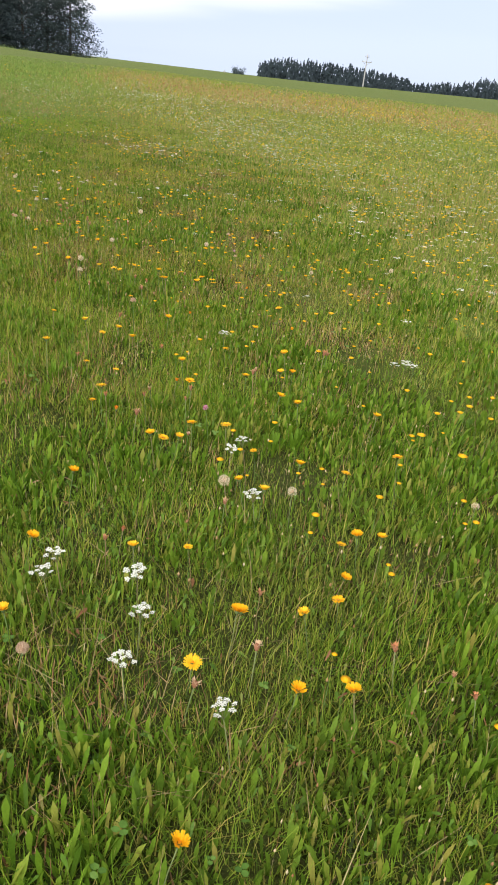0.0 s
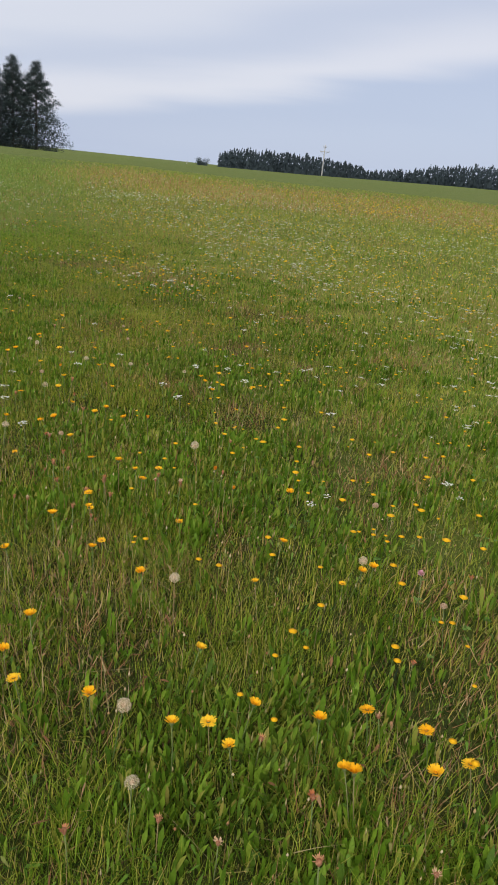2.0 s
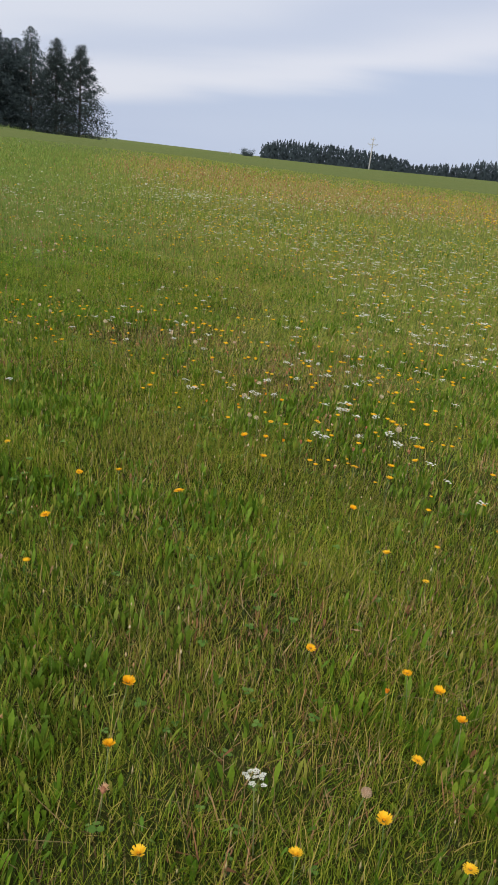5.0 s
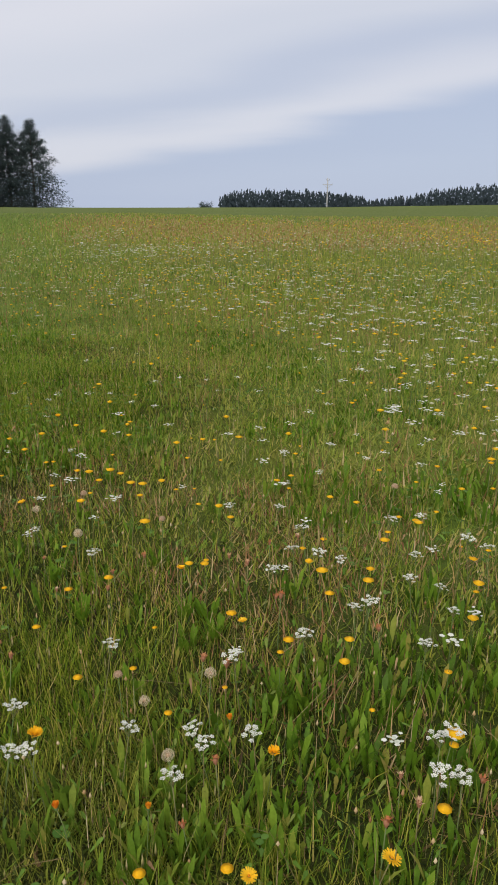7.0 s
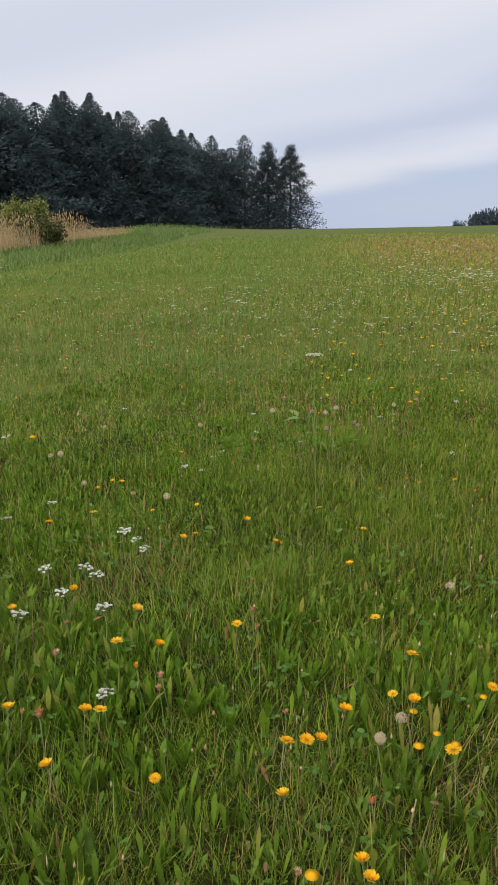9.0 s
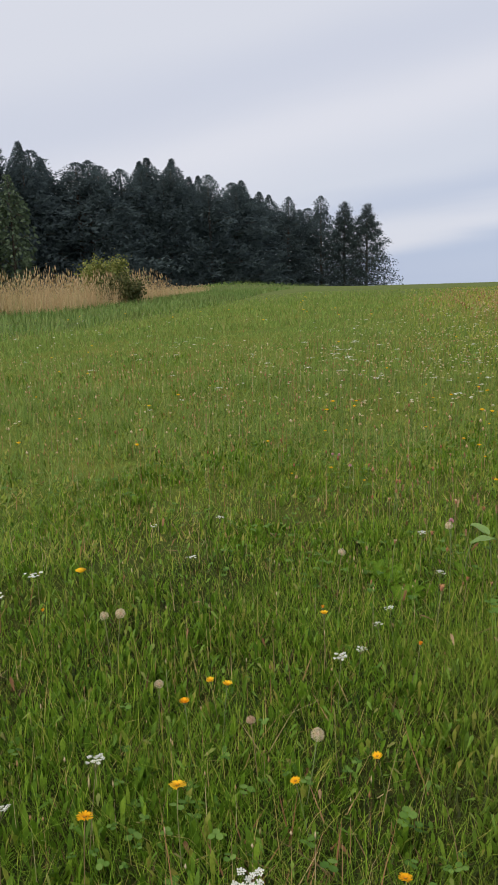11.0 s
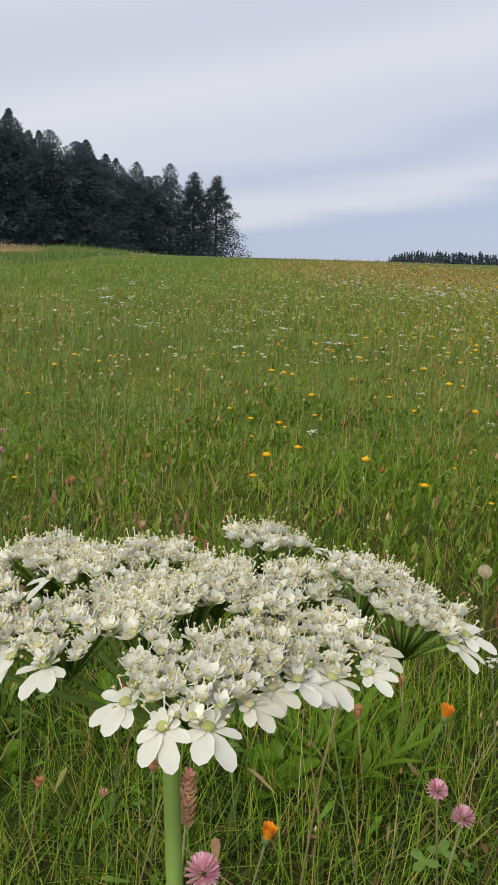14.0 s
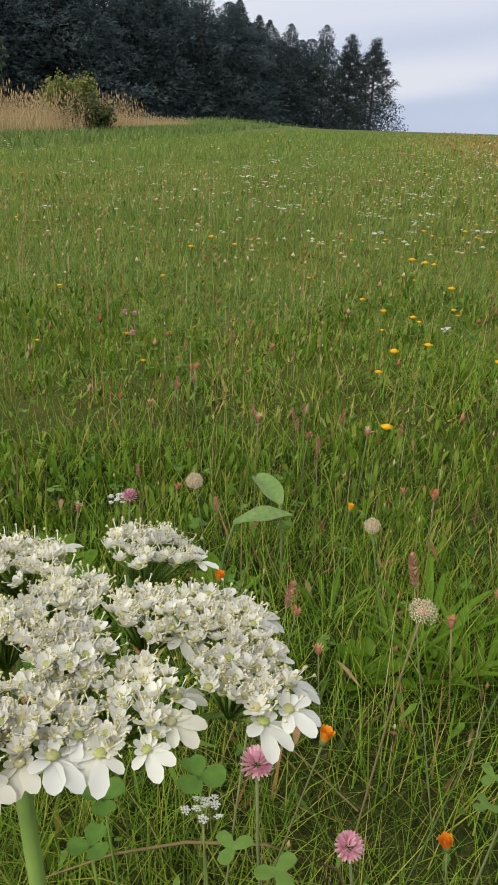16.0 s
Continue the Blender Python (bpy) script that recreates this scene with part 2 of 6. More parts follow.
def barky(name, a, b, scale):
    m, n, l, p = nodes_of(name)
    tc = n.new("ShaderNodeTexCoord")
    w = n.new("ShaderNodeTexNoise")
    w.inputs["Scale"].default_value = scale
    w.inputs["Detail"].default_value = 6
    l.new(tc.outputs["Object"], w.inputs["Vector"])
    r = colours(n, [(0.3, a), (0.7, b)])
    l.new(w.outputs["Fac"], r.inputs[0])
    l.new(r.outputs[0], p.inputs["Base Color"])
    bp = n.new("ShaderNodeBump")
    bp.inputs["Strength"].default_value = 0.6
    l.new(w.outputs["Fac"], bp.inputs["Height"])
    l.new(bp.outputs[0], p.inputs["Normal"])
    p.inputs["Roughness"].default_value = 0.9
    return m


M_BARK = barky("conifer_bark", (0.03, 0.022, 0.017), (0.09, 0.065, 0.05), 9)
M_TWIG = barky("bush_twig", (0.05, 0.035, 0.025), (0.12, 0.09, 0.06), 20)
M_POLE = barky("weathered_pole", (0.30, 0.30, 0.29), (0.46, 0.45, 0.43), 14)
M_METAL = barky("grey_insulator", (0.20, 0.20, 0.21), (0.34, 0.34, 0.35), 30)


def ground_material():
    m, n, l, p = nodes_of("meadow_soil")
    at = n.new("ShaderNodeAttribute")
    at.attribute_name = "cover"
    parts = n.new("ShaderNodeSeparateColor")
    l.new(at.outputs["Color"], parts.inputs[0])
    geo = n.new("ShaderNodeNewGeometry")

    def noise_at(scale, detail=5, rough=0.6):
        t = n.new("ShaderNodeTexNoise")
        t.inputs["Scale"].default_value = scale
        t.inputs["Detail"].default_value = detail
        t.inputs["Roughness"].default_value = rough
        l.new(geo.outputs["Position"], t.inputs["Vector"])
        return t.outputs["Fac"]

    def mixed(fac, a, b):
        x = n.new("ShaderNodeMix")
        x.data_type = "RGBA"
        for s, v in ((0, fac), (6, a), (7, b)):
            if isinstance(v, (float, int)):
                x.inputs[s].default_value = v
            elif isinstance(v, tuple):
                x.inputs[s].default_value = (*v, 1)
            else:
                l.new(v, x.inputs[s])
        return x.outputs[2]

    fine, coarse, tuft = noise_at(55, 6, 0.7), noise_at(0.9, 4), noise_at(9, 6, 0.75)
    # soil tones darkened to include the shade under dense grass
    shaded_soil = colours(n, [(0.3, (0.015, 0.019, 0.006)), (0.55, (0.032, 0.036, 0.011)), (0.75, (0.08, 0.06, 0.026))])
    l.new(fine, shaded_soil.inputs[0])
    turf = colours(n, [(0.25, (0.075, 0.105, 0.018)), (0.5, (0.13, 0.16, 0.03)), (0.72, (0.185, 0.19, 0.043)), (0.85, (0.25, 0.22, 0.07))])
    l.new(tuft, turf.inputs[0])
    slow = colours(n, [(0.35, (0.78, 0.95, 0.8)), (0.65, (1.15, 1.05, 1.0))])
    l.new(coarse, slow.inputs[0])
    mul = n.new("ShaderNodeMix")
    mul.data_type, mul.blend_type = "RGBA", "MULTIPLY"
    mul.inputs[0].default_value = 1.0
    l.new(turf.outputs[0], mul.inputs[6])
    l.new(slow.outputs[0], mul.inputs[7])
    rust = colours(n, [(0.3, (0.19, 0.18, 0.04)), (0.55, (0.28, 0.22, 0.06)), (0.8, (0.37, 0.26, 0.09))])
    l.new(noise_at(4, 6, 0.75), rust.inputs[0])
    # far field green, greyed with extra blue to imitate haze
    lush = colours(n, [(0.3, (0.09, 0.118, 0.036)), (0.7, (0.135, 0.158, 0.054))])
    l.new(noise_at(2.5, 6, 0.7), lush.inputs[0])
    col = mixed(parts.outputs[0], shaded_soil.outputs[0], mul.outputs[2])
    col = mixed(parts.outputs[1], col, rust.outputs[0])
    col = mixed(parts.outputs[2], col, lush.outputs[0])
    l.new(col, p.inputs["Base Color"])
    p.inputs["Roughness"].default_value = 0.95
    p.inputs["Specular IOR Level"].default_value = 0.05
    bp = n.new("ShaderNodeBump")
    bp.inputs["Strength"].default_value = 0.8
    bp.inputs["Distance"].default_value = 0.05
    l.new(tuft, bp.inputs["Height"])
    l.new(bp.outputs[0], p.inputs["Normal"])
    return m


M_GROUND = ground_material()

# ---------------- the lie of the land ----------------
RNG = np.random.default_rng(11)
LATTICE = np.random.default_rng(5).random((64, 64))


def drift(x, y, scale, shift=0.0):
    """Smooth value noise, 0 to 1, over the plan."""
    x, y = np.asarray(x, float) / scale + 13.7 + shift, np.asarray(y, float) / scale + 29.3 - shift
    i, j = np.floor(x).astype(int), np.floor(y).astype(int)
    u, v = x - i, y - j
    u, v = u * u * (3 - 2 * u), v * v * (3 - 2 * v)
    a = LATTICE[i % 64, j % 64] * (1 - u) + LATTICE[(i + 1) % 64, j % 64] * u
    b = LATTICE[i % 64, (j + 1) % 64] * (1 - u) + LATTICE[(i + 1) % 64, (j + 1) % 64] * u
    return a * (1 - v) + b * v


def gz(x, y):
    """Height of the ground: level underfoot, rising to a low crest, then falling away to the far woods."""
    x, y = np.asarray(x, float), np.asarray(y, float)
    r = np.hypot(x + 1, y - 5)
    a = np.degrees(np.arctan2(x + 1, y - 5))
    crest = np.interp(a, [-60, -30, -20, -8, 5, 17, 40], [60, 58, 47, 47, 58, 70, 90])
    top = np.interp(a, [-60, -34, -20, -8, 5, 17, 40, 100], [0.15, 0.25, 0.68, 0.77, 0.85, 1.15, 1.4, 0.4])
    q = np.clip((r - 9) / (crest - 9), 0, 1)
    z = top * np.sin(q * np.pi / 2)
    over = np.clip((r - crest) / 260, 0, 1)
    z = z - 9.5 * over * over * (3 - 2 * over)
    z = z + 0.5 * np.exp(-(((x + 26) / 4.2) ** 2) - ((y - 58) / 4.0) ** 2) + 0.05 * np.exp(-(((x + 21) / 4.0) ** 2) - ((y - 60) / 4.0) ** 2)
    near = np.clip((30 - r) / 20, 0, 1)
    return z + near * 0.05 * (drift(x, y, 0.55) - 0.5) + near * 0.03 * (drift(x, y, 0.2, 3) - 0.5)


STRIP = np.array([(-17.2, 2.0), (-18.4, 18.0), (-18.8, 25.0), (-19.4, 31.6), (-21.8, 40.0), (-24.2, 50.0), (-25.5, 56.0)])


def strip_side(x, y):
    """Metres to the right of the near edge of the tall-grass strip."""
    return np.asarray(x, float) - np.interp(y, STRIP[:, 1], STRIP[:, 0])


def arrays(name, V, quads, tris, material):
    """One mesh from numpy arrays of corners, four-sided and three-sided faces."""
    me = bpy.data.meshes.new(name)
    me.vertices.add(len(V))
    me.vertices.foreach_set("co", np.ascontiguousarray(V, np.float32).ravel())
    nq, nt = len(quads), len(tris)
    loops = np.concatenate([np.asarray(quads, np.int32).ravel(), np.asarray(tris, np.int32).ravel()])
    me.loops.add(len(loops))
    me.loops.foreach_set("vertex_index", loops)
    me.polygons.add(nq + nt)
    start = np.concatenate([np.arange(nq) * 4, nq * 4 + np.arange(nt) * 3]).astype(np.int32)
    me.polygons.foreach_set("loop_start", start)
    me.polygons.foreach_set("use_smooth", np.ones(nq + nt, bool))
    me.update(calc_edges=True)
    me.materials.append(material)
    return me


WALKWAY = np.array([(0.95, -1.6), (0.05, 1.1), (-1.1, 3.9), (-0.85, 6.8), (-2.1, 8.3), (-3.2, 9.0), (-3.0, 11.2)])


def off_way(x, y):
    """Distance in the plan from the trodden line."""
    p = np.stack([x, y], -1)
    best = np.full(len(p), 1e9)
    for a, b in zip(WALKWAY[:-1], WALKWAY[1:]):
        ab = b - a
        t = np.clip(((p - a) @ ab) / (ab @ ab), 0, 1)
        best = np.minimum(best, np.hypot(*(p - a - t[:, None] * ab).T))
    return best


U = np.linspace(-1, 1, 230)
GX = -1.5 + np.sign(U) * (np.abs(U) * 6 + np.abs(U) ** 4 * 1500)
GY = 9.0 + np.sign(U) * (np.abs(U) * 9 + np.abs(U) ** 4 * 1500)
XX, YY = np.meshgrid(GX, GY)
ZZ = gz(XX, YY)
idx = np.arange(230 * 230).reshape(230, 230)
gq = np.stack([idx[:-1, :-1], idx[:-1, 1:], idx[1:, 1:], idx[1:, :-1]], -1).reshape(-1, 4)
gm = arrays("ground", np.stack([XX, YY, ZZ], -1).reshape(-1, 3), gq, np.zeros((0, 3), int), M_GROUND)


def ease(v, a, b):
    t = np.clip((v - a) / (b - a), 0, 1)
    return t * t * (3 - 2 * t)


RR = np.hypot(XX + 1, YY - 6)
away = off_way(XX.ravel(), YY.ravel()).reshape(XX.shape)
bearing = np.degrees(np.arctan2(XX + 1, YY + 1.5))
# low along the way, where the ground colour carries painted shade between blades
turf_unshaded = np.maximum(0.12 + 0.88 * ease(away, 0.9, 2.8), ease(-YY, 1.8, 2.8))
turf_unshaded = np.maximum(turf_unshaded, ease(away, 2.0, 3.0) * np.maximum(ease(-bearing, 60, 70), ease(bearing, 46, 56)))
band = ease(XX + 0.25 * (YY - 22), -6.5, -2.5) * ease(YY, 18, 24) * (1 - ease(YY + 0.03 * XX, 29.5, 32)) * (0.55 + 0.45 * drift(XX, YY, 2.0))
side = strip_side(XX, YY)
lushness = ease(-np.abs(side - 2.5), -4.5, -2.2) * ease(YY, 8, 14) * (1 - ease(YY, 70, 78))
lushness = np.maximum(lushness, np.maximum(ease(YY + 0.15 * np.abs(XX), 31, 36) * 0.75, ease(RR, 26, 40) * 0.6))
cover = np.stack([turf_unshaded, band * (1 - lushness * 0.6), np.clip(lushness, 0, 1), np.ones_like(turf_unshaded)], -1).reshape(-1, 4)
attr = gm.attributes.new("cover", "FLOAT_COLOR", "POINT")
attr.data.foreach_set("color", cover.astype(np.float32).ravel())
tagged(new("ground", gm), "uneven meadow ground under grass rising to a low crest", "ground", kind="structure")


# ---------------- blades and leaves, many at once ----------------
def scatter(n, x0, x1, y0, y1, near=0.0, far=1e9, weight=None):
    """n points of the plan, spread evenly between two distances from the trodden line, or by a weight."""
    out, have = [], 0
    while have < n:
        x, y = RNG.uniform(x0, x1, n * 2), RNG.uniform(y0, y1, n * 2)
        d = off_way(x, y)
        a = np.degrees(np.arctan2(x + 1, y + 1.5))
        ok = (d >= near) & (d < far) & ((d < 2.4) | ((a > -66) & (a < 52)))
        if weight is not None:
            ok &= RNG.random(n * 2) < weight(x, y)
        out.append(np.stack([x[ok], y[ok]], -1))
        have += ok.sum()
        if not ok.sum():
            break
    return np.concatenate(out)[:n]


def blades(P, z, length, width, heading, lean, curl, seg=3, leaf=False):
    """Ribbons that rise, lean and curl over; a leaf is narrow at its foot and broad in its middle."""
    n = len(P)
    d = np.stack([np.cos(heading), np.sin(heading)], -1)
    s = np.stack([-d[:, 1], d[:, 0]], -1)
    V = np.zeros((n, 2 * seg + 1, 3), np.float32)
    for k in range(seg + 1):
        u = (k / seg) ** (0.42 if leaf else 1.0)
        h = length * (lean * u + curl * u * u)
        up = length * u * np.sqrt(np.clip(1 - lean * lean, 0.04, 1)) * (1 - 0.55 * curl * u)
        c = np.stack([P[:, 0] + d[:, 0] * h, P[:, 1] + d[:, 1] * h, z + up], -1)
        if k == seg:
            V[:, 2 * seg] = c
        else:
            w = width * (math.sin(math.pi * (0.1 + 0.7 * u)) if leaf else (1 - 0.75 * u)) / 2
            V[:, 2 * k] = c
            V[:, 2 * k, :2] -= s * w[:, None]
            V[:, 2 * k + 1] = c
            V[:, 2 * k + 1, :2] += s * w[:, None]
            if leaf:
                V[:, 2 * k:2 * k + 2, 2] += (w * 0.25)[:, None]
    base = (np.arange(n) * (2 * seg + 1))[:, None]
    quads = [base + np.array([2 * k, 2 * k + 1, 2 * k + 3, 2 * k + 2]) for k in range(seg - 1)]
    quads = np.concatenate(quads) if quads else np.zeros((0, 4), int)
    tris = base + np.array([2 * seg - 2, 2 * seg - 1, 2 * seg])
    return V.reshape(-1, 3), quads, tris


def joined(sets):
    V, Q, T, k = [], [], [], 0
    for v, q, t in sets:
        V.append(v), Q.append(q + k), T.append(t + k)
        k += len(v)
    return np.concatenate(V), np.concatenate(Q), np.concatenate(T)


def stuff(name, sets, material, label, category):
    ob = new(name, arrays(name, *joined(sets), material))
    return tagged(ob, label, category, kind="stuff")


def rise(y):
    """The sward is short at the start of the way and taller towards its end."""
    return np.interp(y, [0, 7, 9.5, 11.5, 14], [0.9, 0.85, 0.85, 0.95, 1.05])


def bare(x, y):
    """Where the turf is thin and dry, 0 to 1."""
    spot = np.exp(-(((np.asarray(x) + 2.92) / 0.22) ** 2) - ((np.asarray(y) - 11.55) / 0.28) ** 2)
    return np.maximum(ease(drift(x, y, 0.5, 9), 0.66, 0.9), spot)


def grassy(x, y):
    return np.clip(0.5 + 0.6 * drift(x, y, 0.28, 2) - 0.25 * bare(x, y), 0.4, 1)


def fresh(x, y):
    """Where the grass is green rather than drying, 0 to 1."""
    return np.clip(0.1 + 0.9 * ease(y, 7, 9) * ease(-x, 1.4, 3.4) + 0.55 * (1 - ease(y, 1.2, 3.2)), 0, 1)


def turf(n, near, far, length, width, seg, box, mix):
    P = scatter(n, *box, near, far, lambda x, y: grassy(x, y) * mix(x, y))
    k = rise(P[:, 1]) * (0.7 + 0.6 * drift(P[:, 0], P[:, 1], 0.3, 2))
    late = ease(P[:, 1], 8.6, 10.4)
    lean = RNG.uniform(0.02, 0.42 + 0.2 * (near > 2), n) * (1 + 0.75 * late)
    return blades(P, gz(P[:, 0], P[:, 1]) - 0.005, RNG.uniform(*length, n) * k * (1 + 0.2 * late), RNG.uniform(*width, n) * (0.88 - 0.33 * late), RNG.uniform(0, 6.283, n),
                  lean, RNG.uniform(0.0, 0.7, n) ** 1.2, seg)


NEARBOX, MIDBOX, WIDEBOX = (-6.0, 3.6, -1.75, 14.0), (-9, 6, -1.75, 17), (-26, 14, 0, 26)
for name, share, mix, mat, label in (("meadow_grass", 0.6, lambda x, y: 1 - fresh(x, y), M_GRASS, "short green meadow grass with drying curled blades"),
                                     ("fresh_grass", 0.45, fresh, M_FRESH, "fresh green meadow grass with thin curling blades")):
    stuff(name, [turf(int(share * n), a, b, length, width, seg, box, mix) for n, a, b, length, width, seg, box in (
        (72000, 0, 1.25, (0.05, 0.13), (0.0018, 0.0044), 2, NEARBOX), (170000, 0, 1.4, (0.035, 0.10), (0.002, 0.0048), 1, NEARBOX), (330000, 0, 0.95, (0.025, 0.085), (0.0016, 0.004), 1, NEARBOX),
        (60000, 1.25, 2.3, (0.04, 0.11), (0.003, 0.006), 2, NEARBOX), (60000, 0, 1.9, (0.025, 0.065), (0.002, 0.0045), 1, NEARBOX), (11000, 0, 2.4, (0.12, 0.19), (0.0014, 0.0026), 2, NEARBOX))], mat, label, "grass")
for name, share, mix, mat, label in (("mid_meadow_grass", 0.6, lambda x, y: 1 - fresh(x, y), M_FARGRASS, "drying meadow grass a few steps off the way"),
                                     ("mid_fresh_grass", 0.45, fresh, M_HAZY_FARFRESH, "fresh meadow grass a few steps off the way")):
    stuff(name, [turf(int(share * n), a, b, length, width, seg, MIDBOX, mix) for n, a, b, length, width, seg in (
        (75000, 2.3, 5.2, (0.05, 0.12), (0.006, 0.012), 2), (80000, 1.7, 5.4, (0.04, 0.085), (0.005, 0.011), 1))], mat, label, "grass")


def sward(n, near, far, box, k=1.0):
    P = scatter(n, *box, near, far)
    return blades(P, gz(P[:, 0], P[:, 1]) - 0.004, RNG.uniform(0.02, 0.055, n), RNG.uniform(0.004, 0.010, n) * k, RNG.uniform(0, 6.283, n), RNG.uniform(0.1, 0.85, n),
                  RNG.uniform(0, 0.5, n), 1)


# low blades whose dark colour paints the shaded gaps of the sward
stuff("undergrowth", [sward(150000, 0, 1.3, NEARBOX), sward(16000, 1.3, 1.9, NEARBOX)], M_UNDER_SHADED, "short dense undergrowth and leaf litter, darkened for shade under grass", "undergrowth")
stuff("low_turf", [sward(60000, 2.4, 5.2, MIDBOX, 2.8), sward(34000, 1.5, 2.6, NEARBOX, 1.9)], M_FARGRASS, "low green turf between taller blades", "grass")


def far_turf(n, near, far, length, width, box, seg, weight):
    P = scatter(n, *box, near, far, weight)
    L = RNG.uniform(*length, n) * (0.6 + 0.8 * drift(P[:, 0], P[:, 1], 1.4, 2)) * (1 - 0.45 * ease(np.hypot(P[:, 0] + 1, P[:, 1] - 5), 22, 34))
    return blades(P, gz(P[:, 0], P[:, 1]) - 0.01, L, RNG.uniform(*width, n), RNG.uniform(0, 6.283, n), RNG.uniform(0.0, 0.45, n),
                  RNG.uniform(0, 0.6, n), seg)


def green_side(x, y):
    """The far meadow is green on one side and drying on the other, 0 to 1."""
    return 1 - 0.95 * ease(x + 0.22 * (y - 12), -4.5, -0.5)


def dry_side(x, y):
    return 1 - green_side(x, y)


for name, mat, side_of, label in (("far_meadow_grass", M_FARGRASS, dry_side, "olive green meadow grass with dry stalks"),
                                  ("far_fresh_grass", M_HAZY_FARFRESH, green_side, "green meadow grass towards the wood")):
    stuff(name, [far_turf(62000, 4.6, 12, (0.05, 0.12), (0.012, 0.024), (-16, 10, -1, 24), 1, side_of), far_turf(16000, 2.8, 5.4, (0.05, 0.11), (0.009, 0.018), (-10, 8, -1, 18), 1, side_of),
                 far_turf(45000, 11, 28, (0.06, 0.15), (0.02, 0.04), (-28, 16, 6, 38), 1, side_of)], mat, label, "grass")


def thin(x, y):
    """A stretch of the way with few broad leaves, 0 to 1."""
    return ease(x, -2.0, -1.4) * ease(y, 6.6, 7.4) * (1 - ease(y, 9.8, 10.6))


def lush(x, y):
    return np.clip(0.10 + ease(drift(x, y, 0.42, 5), 0.36, 0.58), 0, 1) * (1 - 0.8 * bare(x, y)) * (1 - 0.35 * thin(x, y))


def rosettes(n, near, far, size, box, m=9, seg=3):
    """Upright tufts of strap leaves, broadest past the middle."""
    C = scatter(n, *box, near, far, lush)
    P = np.repeat(C, m, 0) + RNG.normal(0, 0.02, (n * m, 2))
    k = np.repeat(RNG.uniform(0.6, 1.2, n) * np.interp(C[:, 1], [4, 6.5, 8.0, 10.0, 10.8], [1.05, 1.0, 1.1, 1.1, 0.7]), m)
    N = n * m
    return blades(P, gz(P[:, 0], P[:, 1]) - 0.004, RNG.uniform(*size, N) * k, RNG.uniform(0.0075, 0.015, N) * (0.4 + 0.6 * k) * (1 + 0.1 * near), RNG.uniform(0, 6.283, N),
                  RNG.uniform(0.02, 0.34, N), RNG.uniform(0.0, 0.32, N), seg, True)


stuff("broad_leaves", [rosettes(15000, 0, 1.5, (0.03, 0.085), NEARBOX, 8, 2), rosettes(7000, 1.5, 3.0, (0.04, 0.095), MIDBOX, 7, 2),
                       rosettes(2600, 3.0, 8, (0.05, 0.11), (-12, 8, -1, 20), 7, 2)], M_LEAF,
      "bright green broad leaves of hawkbit and plantain rosettes", "leaves")


def herbs(n, near, far, box, k=1.0):
    """Small oval leaves of low herbs that lie half flat between the blades."""
    P = scatter(n, *box, near, far, lambda x, y: np.clip(0.15 + 0.5 * fresh(x, y) + 0.6 * ease(drift(x, y, 0.5, 31), 0.35, 0.7), 0, 1) * (1 - 0.6 * bare(x, y)))
    return blades(P, gz(P[:, 0], P[:, 1]) + RNG.uniform(0.006, 0.04, n), RNG.uniform(0.012, 0.028, n) * k, RNG.uniform(0.005, 0.011, n) * k, RNG.uniform(0, 6.283, n),
                  RNG.uniform(0.4, 0.92, n), RNG.uniform(0.0, 0.4, n), 2, True)


stuff("herb_leaves", [herbs(20000, 0, 1.6, NEARBOX), herbs(12000, 1.6, 3.2, MIDBOX, 1.2)], M_HERB, "small oval green leaves of low meadow herbs", "leaves")


def straw(n, near, far, box, lying=True):
    P = scatter(n, *box, near, far, (lambda x, y: (0.15 + 0.85 * bare(x, y)) * (1 - 0.8 * ease(y, 9.5, 10.5))) if lying else (lambda x, y: (0.2 + 0.8 * drift(x, y, 0.9, 7)) * (1 - 0.6 * ease(y, 9.5, 10.5) * ease(-x, 1.5, 2.5))))
    z = gz(P[:, 0], P[:, 1])
    if lying:
        return blades(P, z + RNG.uniform(0.004, 0.05, n), RNG.uniform(0.06, 0.22, n), RNG.uniform(0.0012, 0.0026, n), RNG.uniform(0, 6.283, n),
                      RNG.uniform(0.75, 0.99, n), RNG.uniform(-0.2, 0.3, n), 2)
    return blades(P, z, RNG.uniform(0.10, 0.22, n) * rise(P[:, 1]), RNG.uniform(0.0012, 0.0024, n) * (1 + near * 0.4), RNG.uniform(0, 6.283, n),
                  RNG.uniform(0.0, 0.4, n), RNG.uniform(0, 0.3, n), 2)


stuff("dry_straw", [straw(4800, 0, 2.4, NEARBOX), straw(6500, 0, 2.4, NEARBOX, False), straw(3500, 2.4, 6, MIDBOX, False),
                    straw(4000, 6, 14, (-18, 10, 0, 26), False)], M_STRAW, "dry tan straw and dead stalks in the turf", "straw")
M_WITHERED = leafy("withered_tuft", [(0.0, (0.17, 0.08, 0.035)), (0.45, (0.30, 0.16, 0.07)), (0.8, (0.40, 0.26, 0.12)), (1.0, (0.50, 0.38, 0.20))], rough=0.85, through_light=0.15)


